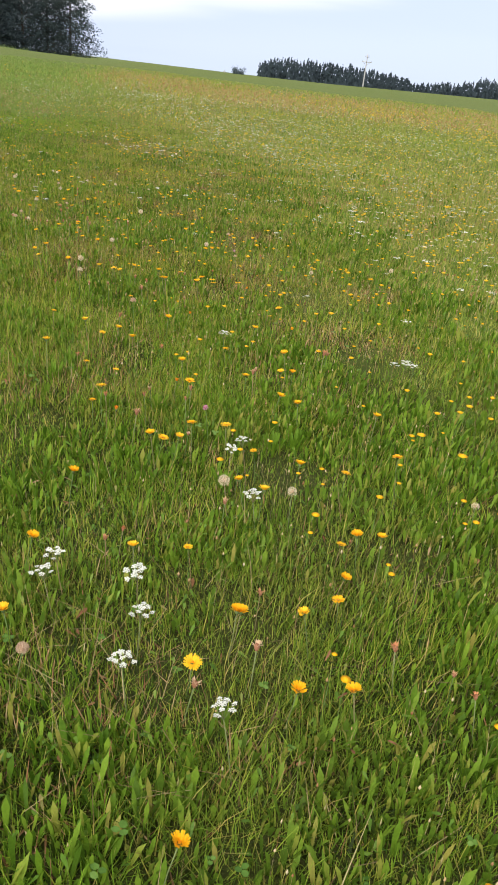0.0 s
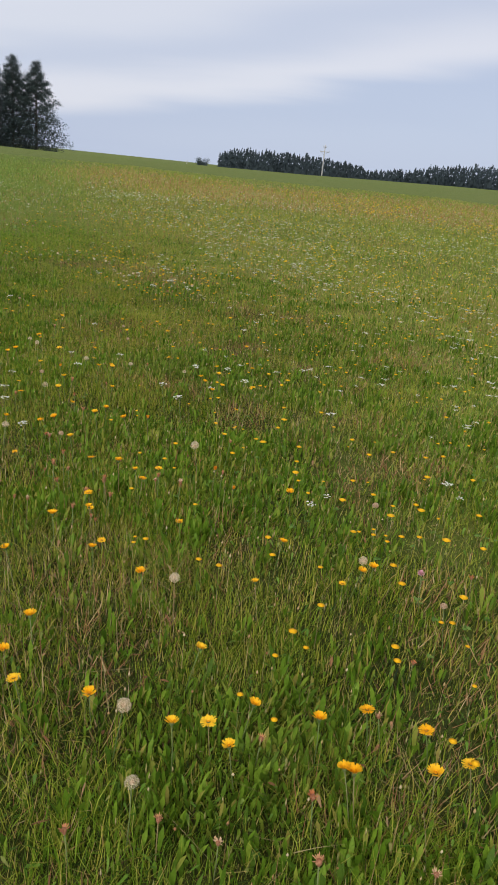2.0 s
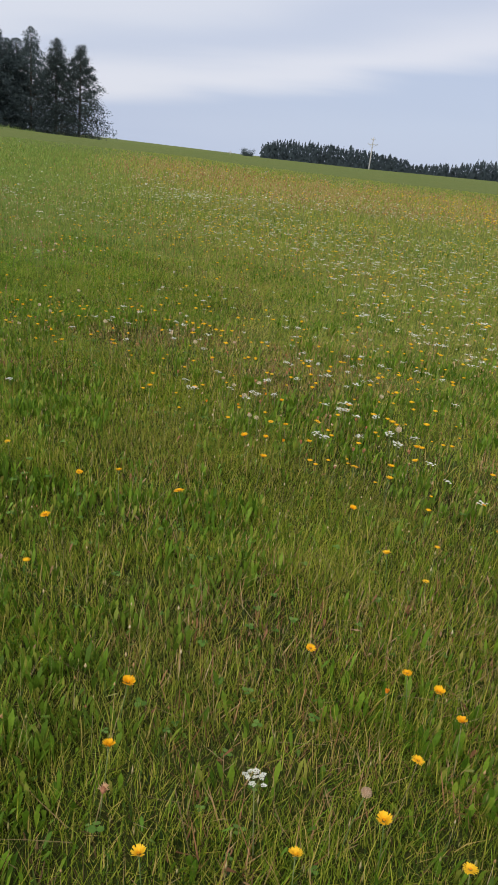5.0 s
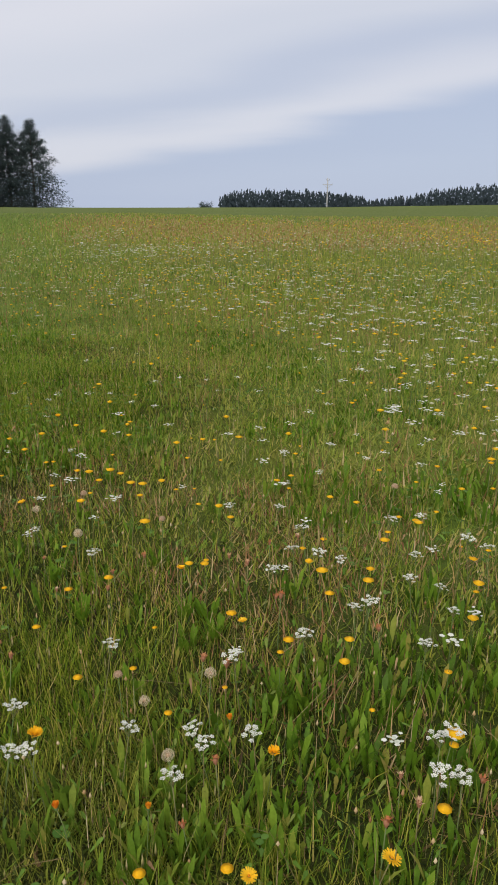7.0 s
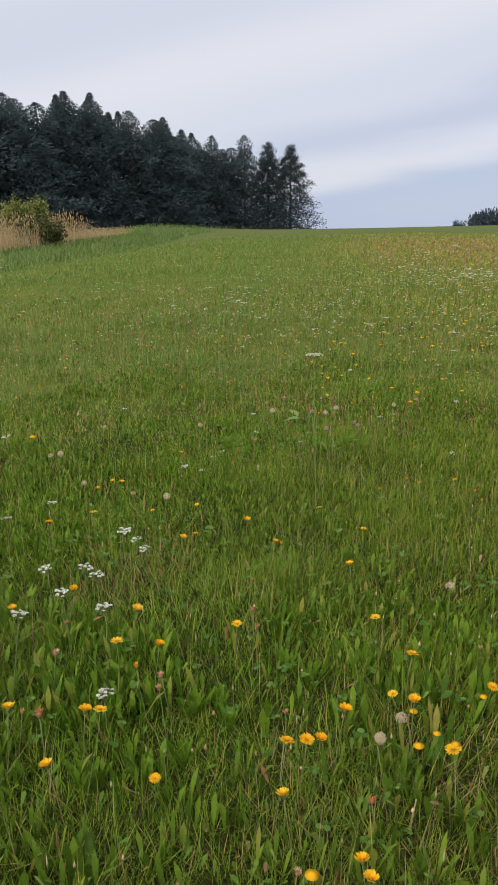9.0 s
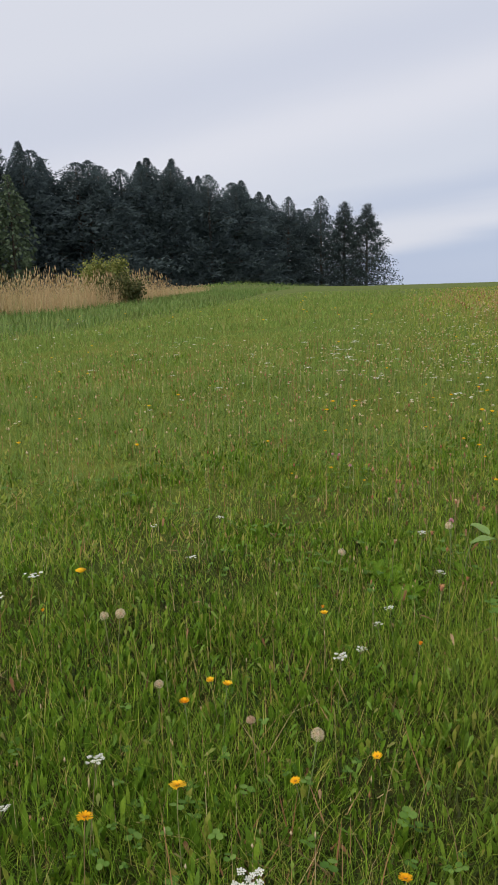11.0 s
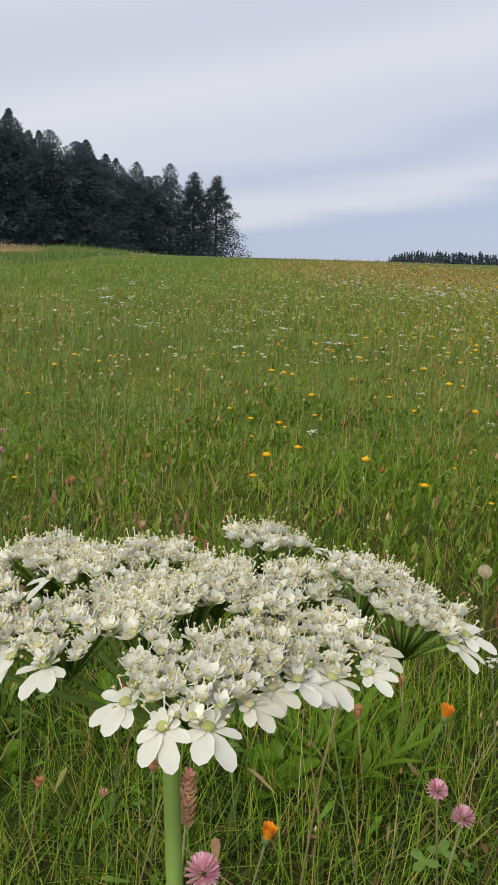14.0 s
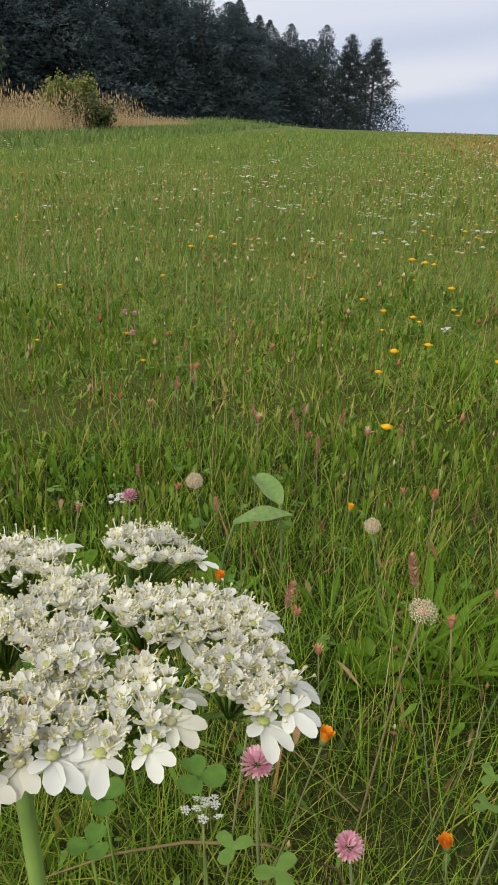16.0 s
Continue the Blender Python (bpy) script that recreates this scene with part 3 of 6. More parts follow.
def withered(n, near, far, box):
    P = scatter(n, *box, near, far, lambda x, y: np.maximum(ease(drift(x, y, 0.36, 21), 0.5, 0.8), 0.9 * bare(x, y)) * (1 - 0.55 * fresh(x, y)) * (1 - 0.7 * ease(y, 10.2, 11.4)))
    return blades(P, gz(P[:, 0], P[:, 1]) - 0.003, RNG.uniform(0.03, 0.10, n), RNG.uniform(0.0025, 0.006, n) * (1 + 0.3 * near), RNG.uniform(0, 6.283, n),
                  RNG.uniform(0.0, 0.7, n), RNG.uniform(0.0, 0.5, n), 1)


stuff("withered_tufts", [withered(34000, 0, 2.4, NEARBOX), withered(9000, 2.4, 5, MIDBOX)], M_WITHERED, "withered brown tufts between green leaves", "grass")
Pd = scatter(2600, *NEARBOX, 0, 2.6, lambda x, y: 0.2 + 0.8 * bare(x, y))
stuff("dead_leaves", [blades(Pd, gz(Pd[:, 0], Pd[:, 1]) + RNG.uniform(0.005, 0.06, 2600), RNG.uniform(0.012, 0.036, 2600), RNG.uniform(0.004, 0.010, 2600),
                             RNG.uniform(0, 6.283, 2600), RNG.uniform(0.3, 0.98, 2600), RNG.uniform(-0.3, 0.5, 2600), 3, True)], M_DEAD,
      "withered rust brown leaves lying in turf", "leaves")


def discs(C, z, radius, tilt, sides=6):
    """Small cupped leaflets or flower plates, one island each."""
    n = len(C)
    a = np.arange(sides) * 2 * np.pi / sides
    turn = RNG.uniform(0, 6.283, n)
    V = np.zeros((n, sides + 1, 3), np.float32)
    V[:, 0] = np.stack([C[:, 0], C[:, 1], z], -1)
    for k in range(sides):
        V[:, k + 1, 0] = C[:, 0] + radius * np.cos(a[k] + turn)
        V[:, k + 1, 1] = C[:, 1] + radius * np.sin(a[k] + turn) * 0.85
        V[:, k + 1, 2] = z + radius * (tilt * np.cos(a[k]) + 0.15)
    base = (np.arange(n) * (sides + 1))[:, None]
    T = np.concatenate([base + np.array([0, k + 1, (k + 1) % sides + 1]) for k in range(sides)])
    return V.reshape(-1, 3), np.zeros((0, 4), int), T


def trefoils(n, near, far, box):
    C = scatter(n, *box, near, far, lambda x, y: ease(drift(x, y, 0.6, 12), 0.45, 0.7) * (0.3 + 0.7 * ease(y, 8, 11)))
    z = gz(C[:, 0], C[:, 1]) + RNG.uniform(0.025, 0.075, n) * rise(C[:, 1])
    r, t = RNG.uniform(0.004, 0.0085, n), RNG.uniform(0, 6.283, n)
    return [discs(C + np.stack([np.cos(t + k * 2.094), np.sin(t + k * 2.094)], -1) * r[:, None] * 1.05, z, r, RNG.uniform(-0.4, 0.4, n)) for k in range(3)]


stuff("clover_leaves", trefoils(3000, 0, 3.2, MIDBOX), M_CLOVERLEAF, "pale green three-lobed clover leaves", "leaves")


def heads(C, z, rx, rz, sides=4):
    """Small pointed seed heads or domed flower heads."""
    n = len(C)
    V = np.zeros((n, sides + 2, 3), np.float32)
    V[:] = np.stack([C[:, 0], C[:, 1], z], -1)[:, None]
    for k in range(sides):
        V[:, k, 0] += math.cos(k * 2 * math.pi / sides) * rx
        V[:, k, 1] += math.sin(k * 2 * math.pi / sides) * rx
    V[:, sides, 2] += 1.2 * rz if sides < 5 else 0.6 * rz
    V[:, sides + 1, 2] -= 0.9 * rz
    base = (np.arange(n) * (sides + 2))[:, None]
    T = np.concatenate([base + np.array(f) for k in range(sides) for f in ((k, (k + 1) % sides, sides), ((k + 1) % sides, k, sides + 1))])
    return V.reshape(-1, 3), np.zeros((0, 4), int), T


def stalked(C, tall, rx, rz, stalk=0.002, sides=4):
    z = gz(C[:, 0], C[:, 1])
    n = len(C)
    return [heads(C, z + tall, rx, rz, sides), blades(C, z, tall, np.full(n, stalk), RNG.uniform(0, 6.283, n), np.zeros(n), np.zeros(n), 1)]


C = scatter(4600, *NEARBOX, 0.25, 2.6)
D = scatter(5000, -12, 8, -1, 20, 2.6, 8)
stuff("brown_seed_heads", stalked(C, RNG.uniform(0.07, 0.16, 4600) * rise(C[:, 1]), RNG.uniform(0.0018, 0.004, 4600) * np.interp(C[:, 1], [9.8, 10.8], [1, 0.6]), RNG.uniform(0.004, 0.009, 4600))
      + stalked(D, RNG.uniform(0.08, 0.17, 5000) * rise(D[:, 1]), RNG.uniform(0.005, 0.010, 5000), RNG.uniform(0.005, 0.012, 5000), 0.003), M_SORREL,
      "rust and tan seed heads of faded meadow flowers", "seed heads")
M_PANICLE = leafy("grass_panicle", [(0.0, (0.24, 0.25, 0.07)), (0.5, (0.40, 0.35, 0.13)), (1.0, (0.56, 0.45, 0.24))], rough=0.8, through_light=0.3)
panicles = []
for n, near, far, box, k in ((5500, 0.0, 2.6, NEARBOX, 1.0), (9000, 2.6, 7.5, (-12, 8, -1, 20), 1.8)):
    C = scatter(n, *box, near, far, lambda x, y: (0.25 + 0.75 * (1 - fresh(x, y))) * (1 - 0.88 * ease(y, 9.8, 11)))
    panicles += stalked(C, RNG.uniform(0.08, 0.19, n) * rise(C[:, 1]), RNG.uniform(0.0014, 0.003, n) * k, RNG.uniform(0.006, 0.018, n) * k ** 0.5, 0.0011 * k, 3)
stuff("grass_panicles", panicles, M_PANICLE, "thin pale grass panicles above the turf", "grass")
M_REDHEAD = leafy("red_seed_head", [(0.0, (0.26, 0.09, 0.045)), (0.5, (0.40, 0.17, 0.09)), (1.0, (0.55, 0.36, 0.20))], rough=0.8, through_light=0.15)
C = scatter(800, -7.5, 0.5, 12.3, 19, weight=lambda x, y: (1 - ease(y, 14, 19)) * (0.25 + drift(x, y, 0.8, 15)))
stuff("sorrel_heads", stalked(C, RNG.uniform(0.13, 0.27, len(C)), RNG.uniform(0.003, 0.006, len(C)), RNG.uniform(0.005, 0.014, len(C)), 0.0025), M_REDHEAD,
      "reddish brown sorrel and plantain heads on thin stalks", "seed heads")
C = scatter(6500, -7, 18, 19, 33, weight=lambda x, y: ease(x + 0.25 * (y - 22), -6.5, -2) * ease(y, 18, 23) * (1 - ease(y, 29, 32)))
stuff("sorrel_stalks", stalked(C, RNG.uniform(0.10, 0.24, len(C)), RNG.uniform(0.01, 0.022, len(C)), RNG.uniform(0.015, 0.035, len(C)), 0.008), M_BAND,
      "rusty orange band of faded sorrel stalks", "sorrel")


STALKS = []


def plates(n, near, far, box, tall, size, weight=None, round_head=False):
    C = scatter(n, *box, near, far, weight)
    z = gz(C[:, 0], C[:, 1])
    t = RNG.uniform(*tall, len(C))
    k = len(C)
    STALKS.append(blades(C, z, t * 0.97, np.full(k, 0.003 + 0.0004 * near), RNG.uniform(0, 6.283, k), np.zeros(k), np.zeros(k), 1))
    r = RNG.uniform(*size, k)
    if round_head:
        return [heads(C, z + t, r, r * 0.6, 9 if near < 2 else 6)]
    return [discs(C, z + t, r, RNG.uniform(-0.25, 0.25, k), 7)]


def whites(x, y):
    return ease(drift(x, y, 1.6, 4), 0.1, 0.75) * (1 - 0.8 * ease(y - 0.1 * x, 17, 25)) * (0.06 + 0.94 * ease(x + 0.12 * (y - 12), -3.9, -2.2)) * (1 - 0.6 * ease(x, 0.5, 3.0))


def sprays(n, near, far, box, tall, size, weight=None):
    """White clusters: nine little plates to a stalk."""
    C = scatter(n, *box, near, far, weight)
    z = gz(C[:, 0], C[:, 1])
    t, r, a = RNG.uniform(*tall, n) * np.interp(C[:, 1], [9, 11.5], [1, 1.3]), RNG.uniform(*size, n), RNG.uniform(0, 6.283, n)
    STALKS.append(blades(C, z, t * 0.97, np.full(n, 0.0022), a, np.zeros(n), np.zeros(n), 1))
    out = []
    for k in range(9):
        o = np.stack([np.cos(a + k * 2.4), np.sin(a + k * 2.4)], -1) * (r * (0.15 + 0.11 * k))[:, None]
        out.append(discs(C + o, z + t + RNG.uniform(-0.004, 0.004, n), r * RNG.uniform(0.18, 0.32, n), RNG.uniform(-0.2, 0.2, n), 5))
    return out


stuff("distant_yarrow", sprays(1500, 2.4, 8, (-9, 7, 0, 19), (0.17, 0.27), (0.018, 0.036), whites) + plates(3300, 7, 20, (-12, 12, 6, 30), (0.16, 0.26), (0.010, 0.024), whites) + sprays(15, 0, 9, (-5.0, -4.2, 14.2, 15.6), (0.2, 0.32), (0.022, 0.042)),
      M_WHITE, "white yarrow heads scattered over the meadow", "flowers")
stuff("distant_hawkbit", plates(1700, 2.6, 9, (-9, 7, 0, 19), (0.14, 0.21), (0.010, 0.018), lambda x, y: 0.03 + 0.97 * ease(x, -4.0, -1.5), True) + plates(1300, 9, 18, (-16, 12, 6, 28), (0.17, 0.26), (0.013, 0.025),
      lambda x, y: drift(x, y, 2.5, 8) ** 2 * (0.05 + 0.95 * ease(x + 0.1 * (y - 12), -4.0, -1.0)), True), M_YELLOW, "yellow hawkbit heads scattered over the meadow", "flowers")

M_PALE = leafy("pale_flower_head", [(0.0, (0.42, 0.36, 0.16)), (0.5, (0.56, 0.52, 0.30)), (1.0, (0.68, 0.66, 0.50))], rough=0.8, through_light=0.25)
stuff("pale_heads", plates(7000, 2.8, 17, (-9, 9, 2, 25), (0.15, 0.25), (0.006, 0.014), lambda x, y: (0.2 + 0.8 * drift(x, y, 0.9, 14)) * (1 - 0.75 * ease(y - 0.1 * x, 19, 26)) * (0.03 + 0.97 * ease(x + 0.1 * (y - 12), -6.0, -3.2)) * (1 - 0.4 * ease(x, 1, 4)), True), M_PALE,
      "pale cream faded flower heads over the meadow", "flowers")
stuff("small_yarrow", sprays(500, 0.9, 5, MIDBOX, (0.13, 0.2), (0.012, 0.026), lambda x, y: (ease(y, 2, 6) * 0.9 + 0.1) * (0.25 + drift(x, y, 1.1, 6)) * (0.15 + 0.85 * ease(x, -5, -3.6)) * (1 - 0.93 * ease(y, 10.8, 12))), M_WHITE,
      "small white yarrow sprays between the grass", "flowers")
stuff("small_hawkbit", plates(1900, 0.5, 5, MIDBOX, (0.10, 0.19), (0.006, 0.013), lambda x, y: (1 - (0.5 + 0.5 * (off_way(x, y) < 1.4)) * ease(y, 9.6, 10.6)) * (0.12 + 0.88 * ease(x, -4.6, -3.0)), True), M_YELLOW,
      "small orange yellow hawkbit heads between the grass", "flowers")
stuff("flower_stalks", STALKS, M_STEM, "thin green stalks of scattered meadow flowers", "stalks")

# the strip of tall dry grass beyond the meadow, and the lush margin before it
n = 14000
Y = RNG.uniform(10, 52, n)
X = np.interp(Y, STRIP[:, 1], STRIP[:, 0]) - RNG.uniform(0, 1, n) ** 1.6 * np.interp(Y, [10, 44, 52], [9, 7, 3]) + RNG.normal(0, 0.15, n)
low = 1 - 0.62 * ease(Y, 42, 46)
P = np.stack([X, Y], -1)
L = RNG.uniform(0.75, 1.35, n) * (0.75 + 0.5 * drift(X, Y, 1.8)) * low
tall = blades(P, gz(X, Y), L, RNG.uniform(0.008, 0.022, n), RNG.uniform(0, 6.283, n), RNG.uniform(0, 0.3, n), RNG.uniform(0, 0.35, n), 2)
pick = RNG.random(n) < 0.35
stuff("tall_dry_grass", [tall, heads(P[pick], gz(X[pick], Y[pick]) + L[pick] * 0.97, np.full(pick.sum(), 0.018), L[pick] * 0.08)], M_TALL,
      "tall pinkish tan dry grass in a standing strip", "grass")
n = 16000
Y = RNG.uniform(8, 66, n)
X = np.interp(Y, STRIP[:, 1], STRIP[:, 0]) + RNG.uniform(-1.0, 6.0, n) - 9 * ease(Y, 50, 56) * RNG.random(n)
P = np.stack([X, Y], -1)
stuff("lush_margin_grass", [blades(P, gz(X, Y) - 0.02, RNG.uniform(0.12, 0.34, n), RNG.uniform(0.02, 0.045, n), RNG.uniform(0, 6.283, n),
                                   RNG.uniform(0, 0.4, n), RNG.uniform(0, 0.6, n), 2)], M_HAZY_LUSH, "bright green unmown grass on the field margin", "grass")


# ---------------- things and their parts ----------------
def part(name, data, material, parent, label=""):
    """One mesh as a part of a thing, or of one of its parts."""
    if isinstance(data, bmesh.types.BMesh):
        me = bpy.data.meshes.new(name)
        data.to_mesh(me)
        data.free()
        me.materials.append(material)
        for p in me.polygons:
            p.use_smooth = True
        data = me
    ob = new(name, data)
    ob.parent = parent
    return tagged(ob, label)


def thing(name, label, category, group=""):
    return tagged(new(name), label, category, group)


def tube(bm, pts, radii, sides=6):
    """A tapered tube along a bent line."""
    rings = []
    for k, p in enumerate(pts):
        p = Vector(p)
        d = (Vector(pts[min(k + 1, len(pts) - 1)]) - Vector(pts[max(k - 1, 0)])).normalized()
        s = d.orthogonal().normalized()
        t = d.cross(s)
        rings.append([bm.verts.new(p + radii[k] * (math.cos(2 * math.pi * i / sides) * s + math.sin(2 * math.pi * i / sides) * t)) for i in range(sides)])
    for a, b in zip(rings[:-1], rings[1:]):
        for i in range(sides):
            bm.faces.new((a[i], a[(i + 1) % sides], b[(i + 1) % sides], b[i]))
    bm.faces.new(rings[-1])
    return bm


def strap(bm, foot, out, up, length, width, lift, tip=0.75, bend=0.0, notch=0.0):
    """A petal: it starts at foot, goes out and up, and ends broad, pointed or notched."""
    side = out.cross(up).normalized()
    d = (out * math.cos(lift) + up * math.sin(lift)).normalized()
    nrm = side.cross(d)
    rows = []
    for u, w in ((0.0, 0.45), (0.5, 1.0), (0.9, tip)):
        c = foot + d * length * u - nrm * (bend * length * u * u)
        rows.append((bm.verts.new(c - side * width * w / 2), bm.verts.new(c + side * width * w / 2)))
    end = foot + d * length * (1 - notch) - nrm * (bend * length)
    e = bm.verts.new(end)
    for a, b in zip(rows[:-1], rows[1:]):
        bm.faces.new((a[0], a[1], b[1], b[0]))
    bm.faces.new((rows[-1][0], rows[-1][1], e))


UP = Vector((0, 0, 1))


def ray(a):
    return Vector((math.cos(a), math.sin(a), 0))


def hawkbit(rng, form, label):
    """A yellow composite flower on a leafless stalk: form 'open', 'half' or 'cup'."""
    root = thing("hawkbit", label, "flower", "yellow hawkbit flowers in the meadow")
    H = 0.165
    bx, by = rng.uniform(-0.012, 0.012), rng.uniform(-0.012, 0.012)
    bm = tube(bmesh.new(), [(-bx * 2, -by * 2, -0.5), (bx * 0.4, by * 0.4, H * 0.55), (0, 0, H - 0.008)], [0.0016, 0.0013, 0.0015], 5)
    part("stem", bm, M_STEM, root)
    bm = tube(bmesh.new(), [(0, 0, H - 0.012), (0, 0, H - 0.006), (0, 0, H)], [0.0018, 0.0055, 0.006 if form != "cup" else 0.005], 9)
    part("involucre", bm, M_INVOL, root)
    bm = bmesh.new()
    rings = {"open": ((22, 0.0175, 0.0042, 12, 0.0045), (18, 0.0125, 0.0036, 32, 0.0035), (12, 0.0075, 0.003, 58, 0.002)),
             "half": ((20, 0.0165, 0.0042, 42, 0.0045), (14, 0.013, 0.0036, 58, 0.003), (9, 0.009, 0.003, 74, 0.002)),
             "cup": ((14, 0.0155, 0.0045, 78, 0.0045), (10, 0.0145, 0.004, 84, 0.003))}[form]
    for n, length, width, lift, r in rings:
        for k in range(n):
            a = 2 * math.pi * k / n + rng.uniform(-0.09, 0.09)
            strap(bm, ray(a) * r + UP * (H - 0.001), ray(a), UP, length * rng.uniform(0.9, 1.08), width, radians(lift + rng.uniform(-8, 8)), 0.95, 0.05)
    part("petals", bm, M_YELLOW if form != "cup" else M_ORANGE, root)
    bm = bmesh.new()
    bmesh.ops.create_icosphere(bm, subdivisions=1, radius=0.0035, matrix=Matrix.Translation((0, 0, H + 0.001)))
    part("disc", bm, M_ORANGE, root)
    return root


def old_head(rng):
    """A faded head, closed to a rusty tuft."""
    root = thing("faded_hawkbit", "faded rust orange flower head on a thin stalk", "flower", "faded flower heads")
    H = 0.145
    part("stem", tube(bmesh.new(), [(0.02, 0, -0.4), (0, 0, H * 0.5), (0, 0, H)], [0.0015, 0.0013, 0.0015], 5), M_STEM, root)
    part("involucre", tube(bmesh.new(), [(0, 0, H - 0.004), (0, 0, H + 0.004), (0, 0, H + 0.009)], [0.0025, 0.006, 0.005], 8), M_BROWN, root)
    bm = bmesh.new()
    for k in range(26):
        a = rng.uniform(0, 6.28)
        strap(bm, ray(a) * 0.003 + UP * (H + 0.006), ray(a), UP, rng.uniform(0.008, 0.013), 0.0022, radians(rng.uniform(25, 85)), 0.6, 0.1)
    part("tuft", bm, M_RUST, root)
    return root


def clock(rng, label, R=0.0165, n=120, low=-0.85, tone=None):
    """A round fluffy seed head: seeds on rays, each with a parachute of fine hairs."""
    root = thing("seed_clock", label, "seed head", "seed clocks in the meadow")
    H = 0.185
    part("stem", tube(bmesh.new(), [(0.02, 0.008, -0.4), (0, 0, H * 0.5), (0, 0, H - 0.002)], [0.0016, 0.0014, 0.0015], 5), M_STEM, root)
    bm = bmesh.new()
    bmesh.ops.create_icosphere(bm, subdivisions=2, radius=0.0055, matrix=Matrix.Translation((0, 0, H)))
    part("seed_core", bm, M_BROWN, root)
    bm = bmesh.new()
    o = Vector((0, 0, H))
    for k in range(n):
        z = 1 - (1 - low) * (k + 0.5) / n
        a = k * 2.39996 + rng.uniform(-0.2, 0.2)
        d = Vector((math.cos(a) * math.sqrt(max(0, 1 - z * z)), math.sin(a) * math.sqrt(max(0, 1 - z * z)), z))
        s = d.orthogonal().normalized()
        t = d.cross(s)
        e = o + d * R * rng.uniform(0.72, 0.95)
        bm.faces.new([bm.verts.new(v) for v in (o + d * 0.004 - s * 0.0002, o + d * 0.004 + s * 0.0002, e)])
        turn = rng.uniform(0, 1.2)
        for w in range(5):
            c = turn + w * 1.2566
            q = s * math.cos(c) + t * math.sin(c)
            side = s * math.sin(c) - t * math.cos(c)
            f = e + q * 0.0044 + d * rng.uniform(0.0006, 0.0026)
            bm.faces.new([bm.verts.new(v) for v in (e, f + side * 0.0007, f - side * 0.0007)])
    part("fluff", bm, tone or M_FLUFF, root)
    return root


def clover(rng):
    """A red clover: a round pink head over a pair of trefoil leaves."""
    root = thing("clover", "pink clover head above three-lobed green leaves", "flower", "pink clovers in the meadow")
    H = 0.165
    part("stem", tube(bmesh.new(), [(0.02, -0.012, -0.4), (0.003, 0, H * 0.5), (0, 0, H - 0.004)], [0.0016, 0.0014, 0.0014], 5), M_STEM, root)
    bm = bmesh.new()
    n = 90
    for k in range(n):
        z = 1 - 1.7 * (k + 0.5) / n
        a = k * 2.39996
        d = Vector((math.cos(a) * math.sqrt(max(0, 1 - z * z)), math.sin(a) * math.sqrt(max(0, 1 - z * z)), z))
        strap(bm, Vector((0, 0, H)) + d * 0.004, d, (UP + d * 0.2).normalized() if abs(d.z) < 0.9 else Vector((1, 0, 0)), 0.0085, 0.0026, radians(22), 0.5, -0.1)
    part("flower_head", bm, M_PINK, root, "pink rounded clover head")
    for k, (h, a0) in enumerate(((0.05, 0.4), (0.09, 3.3))):
        for j in range(3):
            bm = bmesh.new()
            a = a0 + (j - 1) * 1.9
            foot = Vector((0.003, 0, h)) + ray(a0) * 0.03
            strap(bm, foot, ray(a), UP, 0.017, 0.012, radians(10), 0.8, 0.12)
            part("leaflet", bm, M_CLOVERLEAF, root, "pale green clover leaflet")
    return root


def spike(rng):
    """A plantain: a brown seed spike on a long thin stalk."""
    root = thing("plantain", "brown plantain seed spike on a thin stalk", "flower", "brown plantain spikes")
    H = 0.245
    bend = rng.uniform(-0.03, 0.03)
    part("stem", tube(bmesh.new(), [(bend, 0.01, -0.4), (bend * 0.3, 0.004, H * 0.5), (0, 0, H)], [0.0012, 0.001, 0.001], 5), M_STEM, root)
    bm = bmesh.new()
    for k in range(70):
        u = k / 70
        a = k * 2.39996
        r = 0.0058 * math.sin(math.pi * (0.15 + 0.75 * u))
        strap(bm, Vector((0, 0, H - 0.02 + 0.042 * u)) + ray(a) * r * 0.6, ray(a), UP, 0.0056, 0.0038, radians(50), 0.7)
    part("seed_spike", bm, M_SPIKE, root, "scaly reddish brown spike")
    return root


def floret_plate(rng, r, n, five=True):
    """A little plate of white five-petalled florets."""
    bm = bmesh.new()
    for k in range(n):
        a, d = k * 2.39996, r * math.sqrt((k + 0.4) / n)
        c = ray(a) * d + UP * (0.3 * (r - d) + rng.uniform(-0.0006, 0.0006))
        for j in range(5):
            b = j * 1.2566 + a
            o, w = ray(b), ray(b + 1.5708) * 0.001
            bm.faces.new([bm.verts.new(c + v) for v in (Vector(), o * 0.0014 + w + UP * 0.0004, o * 0.0025 + UP * 0.0005, o * 0.0014 - w + UP * 0.0004)])
        bm.faces.new([bm.verts.new(v) for v in (Vector((0, 0, -0.003)), c, c + ray(a + 1.5708) * 0.0004)])
    bmesh.ops.remove_doubles(bm, verts=bm.verts[:], dist=1e-6)
    me = bpy.data.meshes.new("umbellet")
    bm.to_mesh(me)
    bm.free()
    me.materials.append(M_WHITE)
    return me


